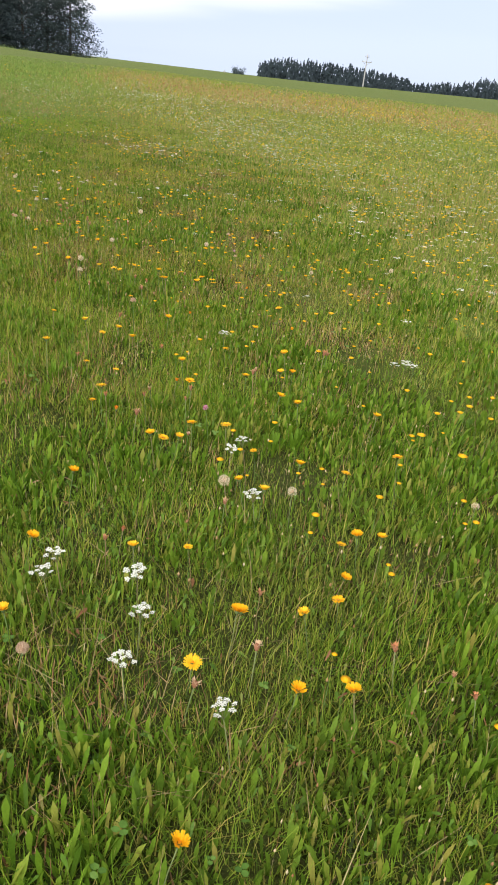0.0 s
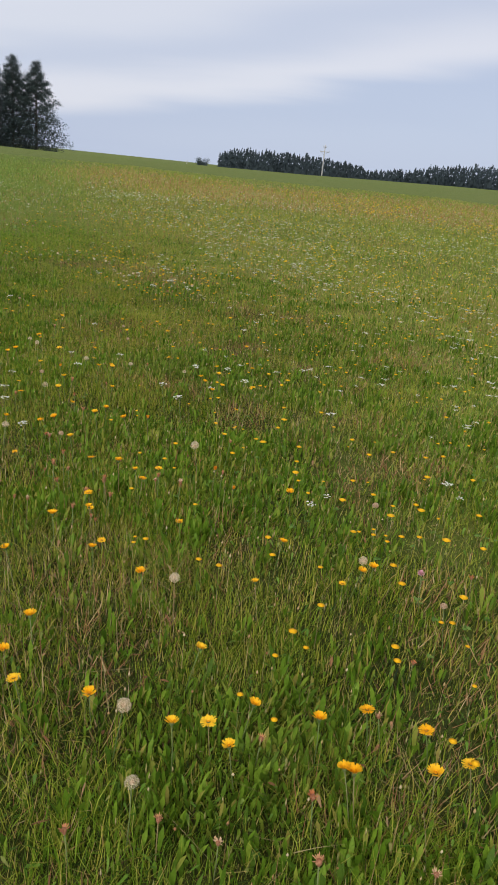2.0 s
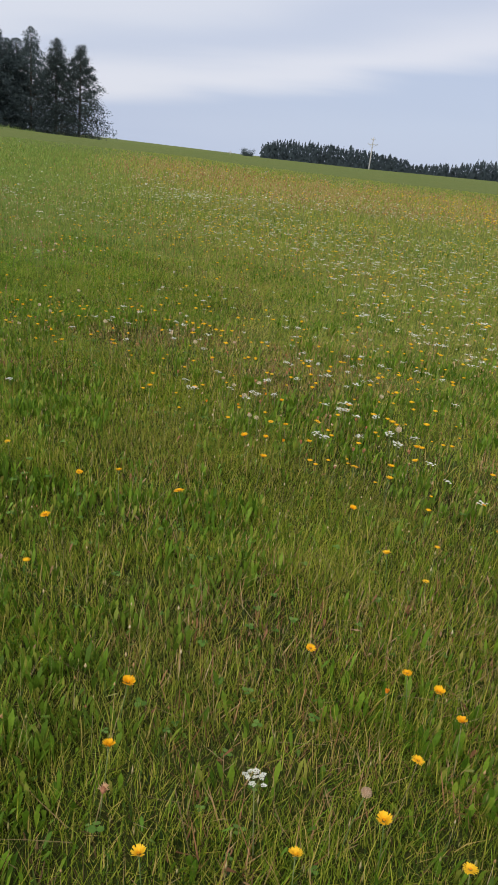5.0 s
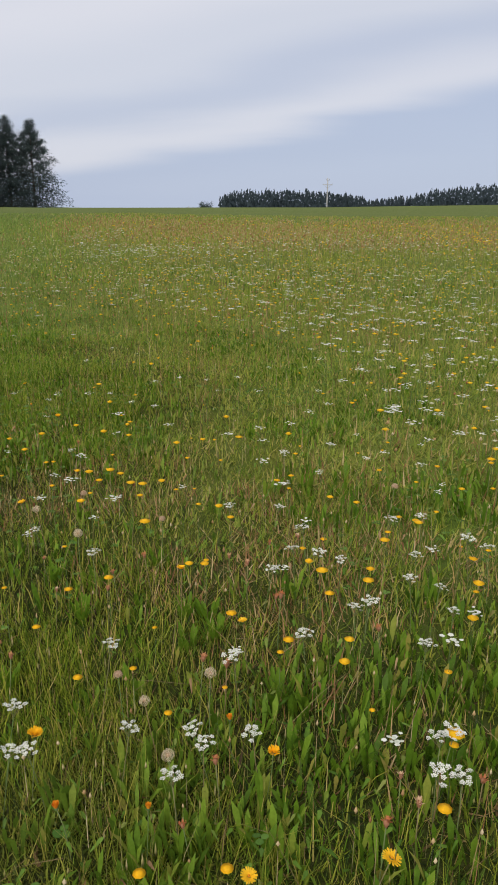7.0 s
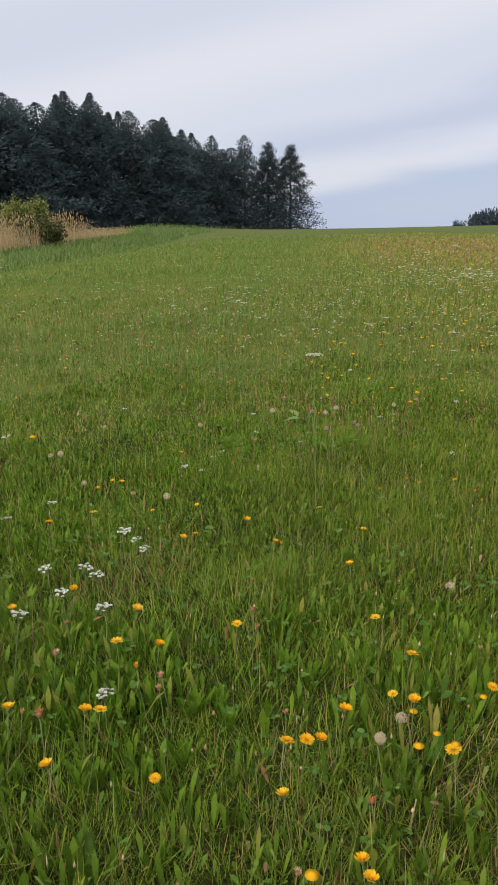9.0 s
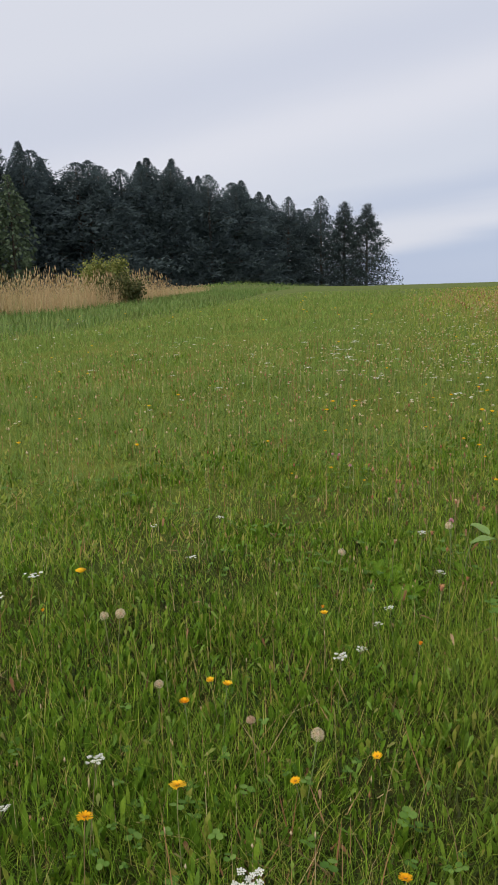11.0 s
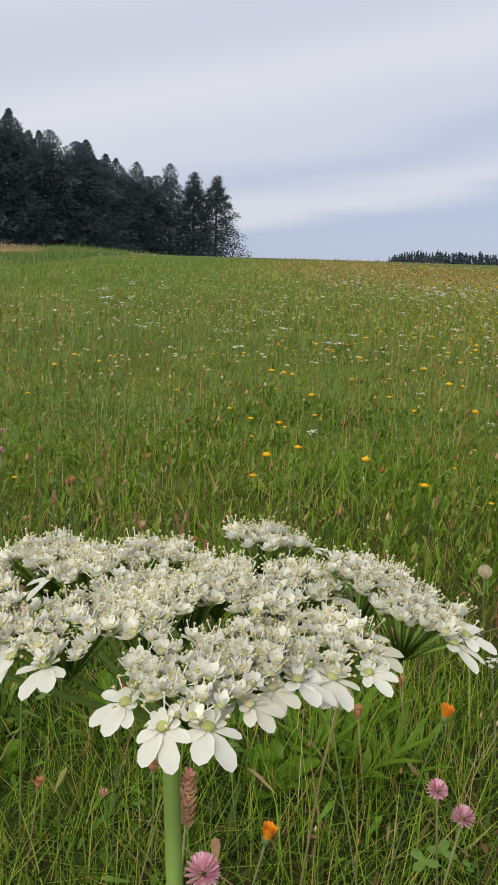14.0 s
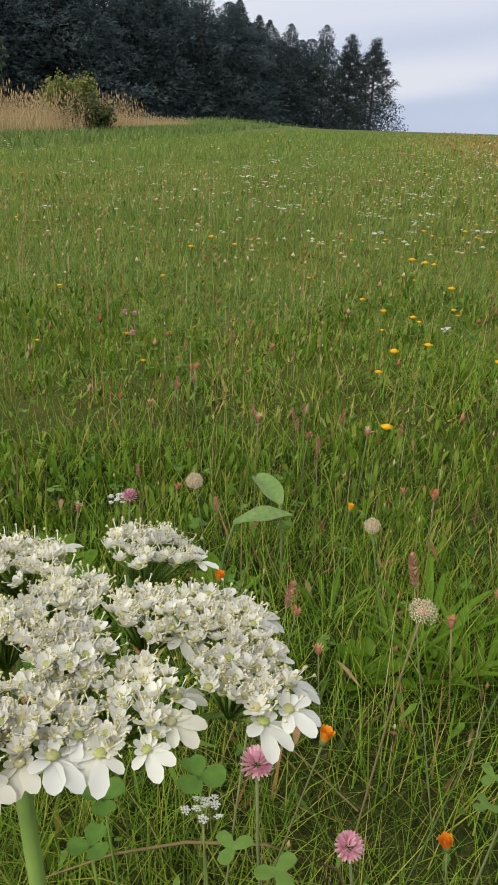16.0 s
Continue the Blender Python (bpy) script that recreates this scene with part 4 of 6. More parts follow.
def yarrow(rng, label):
    """A flat white flower cluster: stem, spreading branches and many small plates."""
    root = thing("yarrow", label, "flower", "white yarrow in the meadow")
    H = 0.2
    part("stem", tube(bmesh.new(), [(0.01, 0.006, -0.2), (0.004, 0, H * 0.5), (0, 0, H * 0.82)], [0.0018, 0.0015, 0.0014], 5), M_STEM, root)
    plates_of = [floret_plate(rng, 0.0068, 10), floret_plate(rng, 0.0084, 13)]
    spots = []
    for k in range(9):
        a, d = k * 2.39996 + rng.uniform(-0.2, 0.2), 0.030 * math.sqrt((k + 0.3) / 9) * rng.uniform(0.85, 1.15)
        c = ray(a) * d + UP * (H - d * 0.2 + rng.uniform(-0.003, 0.003))
        spots.append((c, a))
        part("branch", tube(bmesh.new(), [(0, 0, H * 0.8), (ray(a) * d * 0.6 + UP * (H * 0.92)), c], [0.0009, 0.0007, 0.0006], 4), M_STEM, root)
    for k, (c, a) in enumerate(spots):
        ob = part("umbellet", plates_of[k % 2], M_WHITE, root)
        ob.matrix_basis = Matrix.Translation(c) @ pose(0, 0, 0, rng.uniform(-14, 14), rng.uniform(-14, 14), rng.uniform(0, 360))
    return root


def plant(makers, spots, seed, size=(0.85, 1.15), lean=9, high=0.165, end=0.8, late=0.0):
    """Sets one kind of plant, built in a few forms, at each of its places."""
    rng = random.Random(seed)
    used = {}
    for x, y, *tall in spots:
        k = rng.choices(range(len(makers)), [m[1] for m in makers])[0]
        k = len(makers) - 1 if y > 10.9 and rng.random() < late else k
        tip = pose(0, 0, 0, rng.uniform(-lean, lean), rng.uniform(-lean, lean), rng.uniform(0, 360))
        s = rng.uniform(*size) * float(np.interp(y, [4, 6.5, 10.4, 10.9], [1.0, 0.82, 0.75, end]))
        g = float(gz(x, y))
        head = (tall[0] if tall else high + rng.uniform(-0.01, 0.02)) - g
        shift = tip @ Vector((0, 0, head))
        m = Matrix.Translation((x - shift.x, y - shift.y, g)) @ tip @ Matrix.Translation((0, 0, head - high * s)) @ Matrix.Scale(s, 4)
        if k in used:
            copy_thing(used[k], m)
        else:
            used[k] = makers[k][0]()
            used[k].matrix_basis = m


R = random.Random(3)
# plan positions of the flowers, along the way
HAWKBITS_A = [
    (0.95, -1.12, 0.17), (1.14, -0.77, 0.17), (1.25, -0.75, 0.17), (0.92, -0.72, 0.17), (0.49, -0.64, 0.17), (1.01, -0.55, 0.17),
    (1.00, -0.55, 0.17), (1.15, -0.53, 0.17), (1.24, -0.41, 0.17), (1.26, -0.38, 0.17), (0.47, -0.36, 0.17), (0.72, -0.35, 0.17),
    (0.85, -0.28, 0.17), (1.30, -0.18, 0.17), (1.37, -0.18, 0.17), (1.27, -0.17, 0.17), (0.48, -0.02, 0.17), (1.04, 0.01, 0.17),
    (0.96, 0.05, 0.17), (1.15, 0.20, 0.17), (1.31, 0.25, 0.17), (0.65, 0.28, 0.17), (0.70, 0.28, 0.17), (0.75, 0.28, 0.17),
    (0.99, 0.30, 0.17), (1.48, 0.35, 0.17), (1.70, 0.36, 0.17), (0.77, 0.42, 0.17), (0.89, 0.43, 0.17), (0.50, 0.46, 0.17),
    (1.58, 0.49, 0.17), (0.39, 0.56, 0.17),
]
HAWKBITS_B = [
    (1.44, 0.64, 0.17), (0.40, 0.65, 0.17), (1.14, 0.67, 0.17), (1.08, 0.73, 0.17), (0.67, 0.78, 0.17), (0.72, 0.79, 0.17),
    (1.82, 0.81, 0.17), (0.41, 0.87, 0.17), (1.94, 0.93, 0.17), (0.27, 0.94, 0.17), (1.07, 0.97, 0.17), (0.66, 0.97, 0.17),
    (1.12, 0.98, 0.17), (0.09, 0.99, 0.17), (0.93, 1.00, 0.17), (0.41, 1.19, 0.17), (1.08, 1.21, 0.17), (1.38, 1.21, 0.17),
    (0.82, 1.27, 0.17), (0.33, 1.28, 0.17), (0.26, 1.30, 0.17), (0.16, 1.34, 0.17), (1.76, 1.39, 0.17), (0.52, 1.51, 0.17),
    (0.94, 1.51, 0.17), (-0.04, 1.54, 0.17), (1.12, 1.60, 0.17), (0.61, 1.66, 0.17), (1.56, 1.77, 0.17), (1.24, 1.82, 0.17),
    (1.00, 1.84, 0.17), (1.32, 1.86, 0.17),
]
HAWKBITS_C = [
    (0.27, 1.89, 0.17), (1.04, 1.93, 0.17), (1.66, 2.19, 0.17), (0.39, 2.22, 0.17), (0.37, 2.23, 0.17), (0.57, 2.23, 0.17),
    (0.86, 2.25, 0.17), (0.12, 2.26, 0.17), (0.98, 2.27, 0.17), (0.66, 2.28, 0.17), (1.45, 2.28, 0.17), (-0.01, 2.32, 0.17),
    (0.07, 2.34, 0.17), (0.58, 2.37, 0.17), (0.33, 2.37, 0.17), (-0.21, 2.39, 0.17), (0.18, 2.40, 0.17), (0.45, 2.43, 0.17),
    (-0.40, 2.43, 0.17), (1.46, 2.51, 0.17), (-0.45, 2.52, 0.17), (1.66, 2.59, 0.17), (0.04, 2.60, 0.17), (-0.43, 2.68, 0.17),
    (1.61, 2.71, 0.17), (1.47, 2.81, 0.17), (0.82, 2.93, 0.17), (2.42, 2.93, 0.17), (0.18, 2.94, 0.17), (-0.17, 2.94, 0.17),
    (-0.60, 3.01, 0.17), (0.46, 3.02, 0.17),
]
HAWKBITS_D = [
    (1.92, 3.03, 0.17), (0.53, 3.06, 0.17), (1.28, 3.06, 0.17), (-0.34, 3.06, 0.17), (0.57, 3.09, 0.17), (-0.33, 3.17, 0.17),
    (0.28, 3.21, 0.17), (0.98, 3.26, 0.17), (-0.52, 3.27, 0.17), (2.06, 3.30, 0.17), (0.86, 3.30, 0.17), (-0.41, 3.34, 0.17),
    (-0.09, 3.36, 0.17), (-0.41, 3.39, 0.17), (0.69, 3.46, 0.17), (-0.44, 3.47, 0.17), (0.82, 3.53, 0.17), (0.52, 3.56, 0.17),
    (0.32, 3.62, 0.17), (0.10, 3.63, 0.17), (-0.26, 3.65, 0.17), (2.42, 3.66, 0.17), (-0.30, 3.70, 0.17), (-0.21, 3.75, 0.17),
    (-0.38, 3.78, 0.17), (0.35, 3.79, 0.17), (0.02, 3.82, 0.17), (-0.90, 3.82, 0.17), (-0.50, 3.82, 0.17), (-0.83, 3.84, 0.17),
    (0.92, 3.87, 0.17), (1.12, 3.88, 0.17),
]
HAWKBITS_E = [
    (-0.63, 4.00, 0.17), (0.22, 4.11, 0.17), (-0.96, 4.18, 0.17), (0.04, 4.19, 0.17), (-0.76, 4.23, 0.17), (-0.84, 4.28, 0.17),
    (-0.45, 4.32, 0.17), (-0.59, 4.34, 0.17), (-0.34, 4.38, 0.17), (-1.22, 4.41, 0.17), (-1.19, 4.41, 0.17), (-0.55, 4.42, 0.17),
    (-0.72, 4.45, 0.17), (0.33, 4.45, 0.17), (-1.29, 4.57, 0.17), (0.53, 4.62, 0.17), (-1.04, 4.67, 0.17), (-0.85, 4.68, 0.17),
    (0.10, 4.70, 0.17), (-0.58, 4.76, 0.17), (2.52, 4.78, 0.17), (-1.09, 4.83, 0.17), (-0.05, 4.87, 0.17), (-0.87, 4.89, 0.17),
    (0.00, 4.98, 0.17), (-0.92, 5.02, 0.17), (0.17, 5.03, 0.17), (-0.10, 5.04, 0.17), (0.34, 5.06, 0.17), (0.25, 5.08, 0.17),
    (-1.06, 5.11, 0.17), (-0.13, 5.12, 0.17),
]
HAWKBITS_F = [
    (-1.39, 5.13, 0.17), (-0.65, 5.15, 0.17), (-0.73, 5.16, 0.17), (0.38, 5.17, 0.17), (-0.66, 5.18, 0.17), (-0.03, 5.21, 0.17),
    (0.27, 5.27, 0.17), (-1.30, 5.28, 0.17), (-0.05, 5.36, 0.17), (-1.28, 5.37, 0.17), (0.17, 5.40, 0.17), (-0.81, 5.41, 0.17),
    (-1.61, 5.47, 0.17), (-1.05, 5.51, 0.17), (-0.36, 5.51, 0.17), (-0.83, 5.54, 0.17), (-1.21, 5.67, 0.17), (-1.75, 5.69, 0.17),
    (-0.90, 5.79, 0.17), (-1.26, 5.81, 0.17), (0.13, 5.95, 0.17), (-1.14, 5.98, 0.17), (-0.88, 6.02, 0.17), (-0.58, 6.04, 0.17),
    (-0.72, 6.11, 0.17), (-1.65, 6.12, 0.17), (-0.21, 6.15, 0.17), (-0.44, 6.19, 0.17), (-1.24, 6.20, 0.17), (-0.63, 6.27, 0.17),
    (-1.24, 6.38, 0.17), (-0.52, 6.39, 0.17),
]
HAWKBITS_G = [
    (-0.37, 6.43, 0.17), (-1.68, 6.47, 0.17), (-0.67, 6.47, 0.17), (-0.55, 6.48, 0.17), (-0.61, 6.58, 0.17), (-0.83, 6.62, 0.17),
    (-0.01, 6.88, 0.17), (-0.49, 7.00, 0.17), (-1.65, 7.08, 0.17), (-0.60, 7.09, 0.17), (0.78, 7.10, 0.17), (-0.20, 7.15, 0.17),
    (-2.18, 7.19, 0.17), (-1.27, 7.32, 0.17), (-0.68, 7.37, 0.17), (-0.17, 7.38, 0.17), (-1.50, 7.44, 0.17), (-1.64, 7.45, 0.17),
    (-2.15, 7.51, 0.17), (-0.17, 7.60, 0.17), (-1.97, 7.63, 0.17), (-0.52, 7.66, 0.17), (-1.00, 7.72, 0.17), (-0.64, 7.77, 0.17),
    (-0.50, 7.78, 0.17), (-0.39, 7.88, 0.17), (-1.00, 7.93, 0.17), (-1.09, 7.93, 0.17), (-0.82, 7.94, 0.17), (-0.92, 7.95, 0.17),
    (-0.34, 8.02, 0.17), (-0.36, 8.03, 0.17),
]
HAWKBITS_H = [
    (-0.92, 8.11, 0.17), (-0.98, 8.21, 0.17), (-0.77, 8.23, 0.17), (-0.43, 8.30, 0.17), (-1.29, 8.32, 0.17), (-1.14, 8.32, 0.17),
    (-0.27, 8.32, 0.17), (-0.51, 8.37, 0.17), (-1.57, 8.41, 0.17), (-0.94, 8.43, 0.17), (-0.62, 8.47, 0.17), (-1.36, 8.47, 0.17),
    (-0.30, 8.52, 0.17), (-1.02, 8.53, 0.17), (-0.19, 8.54, 0.17), (-0.29, 8.64, 0.17), (-0.79, 8.68, 0.17), (-0.77, 8.76, 0.17),
    (-0.35, 8.77, 0.17), (-1.00, 8.84, 0.17), (-0.48, 8.85, 0.17), (-0.42, 9.01, 0.17), (-2.17, 9.01, 0.17), (-0.69, 9.02, 0.17),
    (0.00, 9.05, 0.17), (-2.21, 9.06, 0.17), (-1.89, 9.07, 0.17), (-0.80, 9.07, 0.17), (-0.23, 9.08, 0.17), (-1.16, 9.09, 0.17),
    (-1.10, 9.10, 0.17), (-1.14, 9.10, 0.17),
]
HAWKBITS_I = [
    (0.01, 9.11, 0.17), (-0.83, 9.12, 0.17), (-0.29, 9.12, 0.17), (-2.61, 9.13, 0.17), (-1.92, 9.15, 0.17), (-2.27, 9.19, 0.17),
    (-0.61, 9.25, 0.17), (-2.58, 9.28, 0.17), (-2.56, 9.29, 0.17), (-2.04, 9.29, 0.17), (-1.29, 9.36, 0.17), (-0.49, 9.37, 0.17),
    (-2.38, 9.40, 0.17), (-2.49, 9.43, 0.17), (-2.51, 9.46, 0.17), (-1.99, 9.46, 0.17), (-1.08, 9.48, 0.17), (-3.06, 9.49, 0.17),
    (-1.51, 9.51, 0.17), (-1.70, 9.52, 0.17), (-0.73, 9.56, 0.17), (-2.66, 9.57, 0.15), (-2.99, 9.57, 0.25), (-2.90, 9.58, 0.13),
    (-3.83, 9.62, 0.17), (-3.23, 9.62, 0.16), (-2.63, 9.62, 0.23), (-3.07, 9.64, 0.17), (-2.67, 9.64, 0.21), (-0.29, 9.64, 0.17),
    (-1.34, 9.66, 0.17), (-3.74, 9.66, 0.17),
]
HAWKBITS_J = [
    (-3.45, 9.66, 0.17), (-1.38, 9.67, 0.17), (-2.62, 9.68, 0.18), (-1.28, 9.69, 0.17), (0.06, 9.73, 0.17), (-3.42, 9.73, 0.17),
    (-2.59, 9.75, 0.20), (-2.40, 9.76, 0.16), (-1.54, 9.77, 0.17), (-2.47, 9.77, 0.23), (-0.06, 9.77, 0.17), (-3.04, 9.79, 0.19),
    (-1.47, 9.79, 0.17), (-2.28, 9.86, 0.17), (-3.12, 9.86, 0.17), (-2.13, 9.87, 0.17), (-3.03, 9.89, 0.17), (-2.53, 9.90, 0.17),
    (-0.10, 9.94, 0.17), (-3.45, 9.94, 0.16), (-2.33, 9.97, 0.16), (-1.94, 9.98, 0.17), (-1.83, 10.00, 0.17), (-3.15, 10.02, 0.17),
    (-2.90, 10.03, 0.17), (-3.35, 10.06, 0.17), (-2.50, 10.07, 0.15), (-4.22, 10.08, 0.17), (-1.27, 10.10, 0.17), (-2.01, 10.11, 0.17),
    (-2.18, 10.14, 0.17), (-1.03, 10.18, 0.17),
]
HAWKBITS_K = [
    (-1.47, 10.19, 0.17), (-2.61, 10.20, 0.17), (-1.82, 10.20, 0.17), (-0.83, 10.23, 0.17), (-4.00, 10.24, 0.17), (-1.58, 10.24, 0.17),
    (-4.32, 10.27, 0.17), (-2.06, 10.30, 0.17), (-4.23, 10.31, 0.17), (-1.71, 10.32, 0.17), (-0.05, 10.33, 0.17), (-1.50, 10.34, 0.17),
    (-4.50, 10.35, 0.17), (-2.71, 10.41, 0.17), (-3.67, 10.44, 0.17), (-3.21, 10.44, 0.17), (-1.09, 10.47, 0.17), (-2.94, 10.49, 0.17),
    (-1.83, 10.49, 0.17), (-3.21, 10.53, 0.17), (-4.42, 10.55, 0.17), (-3.58, 10.56, 0.17), (-4.37, 10.61, 0.17), (-2.96, 10.62, 0.11),
    (-3.07, 10.62, 0.17), (-3.42, 10.65, 0.17), (0.10, 10.67, 0.17), (-1.64, 10.70, 0.17), (-2.01, 10.71, 0.17), (-2.72, 10.71, 0.17),
    (-3.69, 10.78, 0.15), (-3.32, 10.79, 0.15),
]
HAWKBITS_L = [
    (-2.90, 10.85, 0.17), (-3.64, 10.87, 0.15), (-3.68, 10.87, 0.15), (-4.46, 10.92, 0.17), (-4.20, 10.99, 0.17), (-2.38, 11.01, 0.17),
    (-2.72, 11.02, 0.17), (0.27, 11.04, 0.17), (-1.79, 11.05, 0.17), (-1.76, 11.05, 0.17), (-2.15, 11.08, 0.17), (-2.40, 11.11, 0.17),
    (-2.60, 11.14, 0.17), (-3.31, 11.16, 0.17), (-2.64, 11.16, 0.17), (-2.48, 11.20, 0.17), (-4.25, 11.21, 0.17), (-3.55, 11.21, 0.17),
    (-3.60, 11.36, 0.12), (-3.01, 11.38, 0.35), (-2.94, 11.38, 0.30), (-2.91, 11.51, 0.36), (-1.56, 11.56, 0.17), (-2.66, 11.56, 0.17),
    (-3.18, 11.59, 0.28), (-2.48, 11.64, 0.17), (-2.81, 11.66, 0.28), (-3.15, 11.95, 0.19), (-3.16, 12.17, 0.21), (-2.75, 12.22, 0.19),
    (-1.34, 12.30, 0.17), (-2.74, 12.44, 0.19),
]
HAWKBITS_M = [
    (-5.60, 12.51, 0.17), (-1.65, 12.53, 0.17), (-4.99, 12.66, 0.17), (-3.27, 12.69, 0.19), (-3.04, 12.73, 0.19), (-2.74, 13.45, 0.19),
    (-3.28, 13.53, 0.19), (-4.38, 13.79, 0.19), (-4.26, 13.96, 0.19), (-3.42, 13.97, 0.19), (-3.46, 14.00, 0.19), (-3.52, 14.04, 0.19),
    (-4.44, 14.10, 0.19), (-5.63, 14.21, 0.17), (-2.72, 14.71, 0.19), (-3.48, 15.15, 0.19),
]
HAWKBITS = HAWKBITS_A + HAWKBITS_B + HAWKBITS_C + HAWKBITS_D + HAWKBITS_E + HAWKBITS_F + HAWKBITS_G + HAWKBITS_H + HAWKBITS_I + HAWKBITS_J + HAWKBITS_K + HAWKBITS_L + HAWKBITS_M
YARROWS_A = [
    (0.99, -0.87, 0.20), (0.78, -0.78, 0.20), (0.79, -0.60, 0.20), (0.53, -0.50, 0.20), (0.75, -0.47, 0.20), (0.54, -0.43, 0.20),
    (1.00, -0.04, 0.20), (0.93, 0.21, 0.20), (0.95, 0.29, 0.20), (1.57, 1.19, 0.20), (1.66, 1.20, 0.20), (1.63, 1.24, 0.20),
    (0.80, 1.35, 0.20), (1.19, 2.13, 0.20), (0.99, 3.80, 0.20), (-0.85, 4.06, 0.20), (-1.04, 4.41, 0.20), (-1.09, 4.57, 0.20),
    (0.58, 4.61, 0.20), (-0.22, 4.67, 0.20), (-1.13, 4.81, 0.20), (-0.33, 4.87, 0.20), (0.12, 5.07, 0.20), (-0.83, 5.08, 0.20),
    (0.02, 5.27, 0.20), (-0.17, 5.28, 0.20), (0.32, 5.31, 0.20), (-0.92, 5.32, 0.20), (-0.64, 5.39, 0.20), (-1.64, 5.40, 0.20),
    (1.53, 5.60, 0.20), (-0.14, 5.68, 0.20),
]
YARROWS_B = [
    (-0.96, 6.16, 0.20), (-1.97, 6.34, 0.20), (-1.77, 6.85, 0.20), (0.19, 7.74, 0.20), (-2.44, 7.96, 0.20), (-0.75, 7.98, 0.20),
    (-0.79, 8.01, 0.20), (-0.44, 8.01, 0.20), (-0.61, 8.04, 0.20), (-0.36, 8.11, 0.20), (-0.47, 8.13, 0.20), (-2.16, 8.20, 0.20),
    (-0.51, 8.31, 0.20), (-0.64, 8.36, 0.20), (-1.11, 8.36, 0.20), (-0.67, 8.37, 0.20), (-1.36, 8.41, 0.20), (-1.38, 8.41, 0.20),
    (-1.06, 8.43, 0.20), (-0.65, 8.46, 0.20), (-0.98, 8.46, 0.20), (-1.09, 8.47, 0.20), (-0.62, 8.47, 0.20), (-1.19, 8.47, 0.20),
    (-1.41, 8.53, 0.20), (-1.02, 8.69, 0.20), (-1.27, 8.73, 0.20), (-0.61, 8.74, 0.20), (-0.87, 8.77, 0.20), (-0.52, 8.87, 0.20),
    (-0.74, 8.89, 0.20), (-0.70, 8.91, 0.20),
]
YARROWS_C = [
    (-0.52, 8.98, 0.20), (-0.59, 9.02, 0.20), (-0.92, 9.06, 0.20), (-0.05, 9.09, 0.20), (-0.75, 9.11, 0.20), (-1.84, 9.13, 0.20),
    (-0.55, 9.15, 0.20), (-1.40, 9.15, 0.20), (-0.80, 9.16, 0.20), (-0.87, 9.19, 0.20), (-0.34, 9.20, 0.20), (-0.11, 9.21, 0.20),
    (-0.18, 9.22, 0.20), (-0.38, 9.26, 0.20), (-2.18, 9.27, 0.20), (-1.59, 9.28, 0.20), (-0.84, 9.33, 0.20), (-0.56, 9.39, 0.20),
    (-0.48, 9.40, 0.20), (-0.89, 9.46, 0.20), (-1.05, 9.47, 0.20), (-1.91, 9.53, 0.20), (-2.03, 9.62, 0.20), (-3.68, 9.66, 0.20),
    (-3.82, 9.69, 0.20), (-1.64, 9.71, 0.20), (-3.07, 9.71, 0.17), (-3.94, 9.75, 0.20), (-3.73, 9.76, 0.20), (-0.75, 9.76, 0.20),
    (-3.42, 9.79, 0.20), (-3.83, 9.80, 0.20),
]
YARROWS_D = [
    (-3.33, 9.82, 0.25), (-4.08, 9.82, 0.20), (-4.05, 9.83, 0.20), (-1.60, 9.92, 0.20), (-1.65, 9.97, 0.20), (-0.86, 9.98, 0.20),
    (-3.22, 9.98, 0.20), (-3.34, 9.99, 0.21), (-3.86, 10.07, 0.20), (-0.67, 10.08, 0.20), (-4.00, 10.08, 0.20), (-4.11, 10.10, 0.20),
    (-3.32, 10.12, 0.20), (-1.52, 10.20, 0.20), (-3.53, 10.20, 0.15), (-3.41, 10.22, 0.16), (-3.27, 10.29, 0.20), (-3.32, 10.34, 0.20),
    (-3.78, 10.38, 0.20), (-3.38, 10.40, 0.20), (-4.04, 10.45, 0.20), (-4.05, 10.51, 0.20), (-3.71, 10.53, 0.20), (-1.53, 10.66, 0.20),
    (-1.92, 10.68, 0.20), (-0.10, 10.75, 0.20), (-3.44, 10.99, 0.20), (0.07, 11.17, 0.20), (-3.45, 11.18, 0.12), (-3.43, 11.24, 0.16),
    (-3.43, 11.36, 0.15), (-3.11, 11.42, 0.20),
]
YARROWS_E = [
    (-2.50, 11.43, 0.20), (-3.33, 11.51, 0.20), (-1.94, 11.58, 0.20), (-2.77, 11.70, 0.27), (-4.07, 11.72, 0.20), (-3.43, 11.80, 0.20),
    (-1.68, 11.80, 0.20), (-2.84, 11.83, 0.22), (-1.86, 11.97, 0.20), (-3.21, 13.05, 0.19), (-2.61, 13.09, 0.19), (-4.87, 15.79, 0.19),
    (-5.12, 15.79, 0.19),
]
YARROWS = YARROWS_A + YARROWS_B + YARROWS_C + YARROWS_D + YARROWS_E
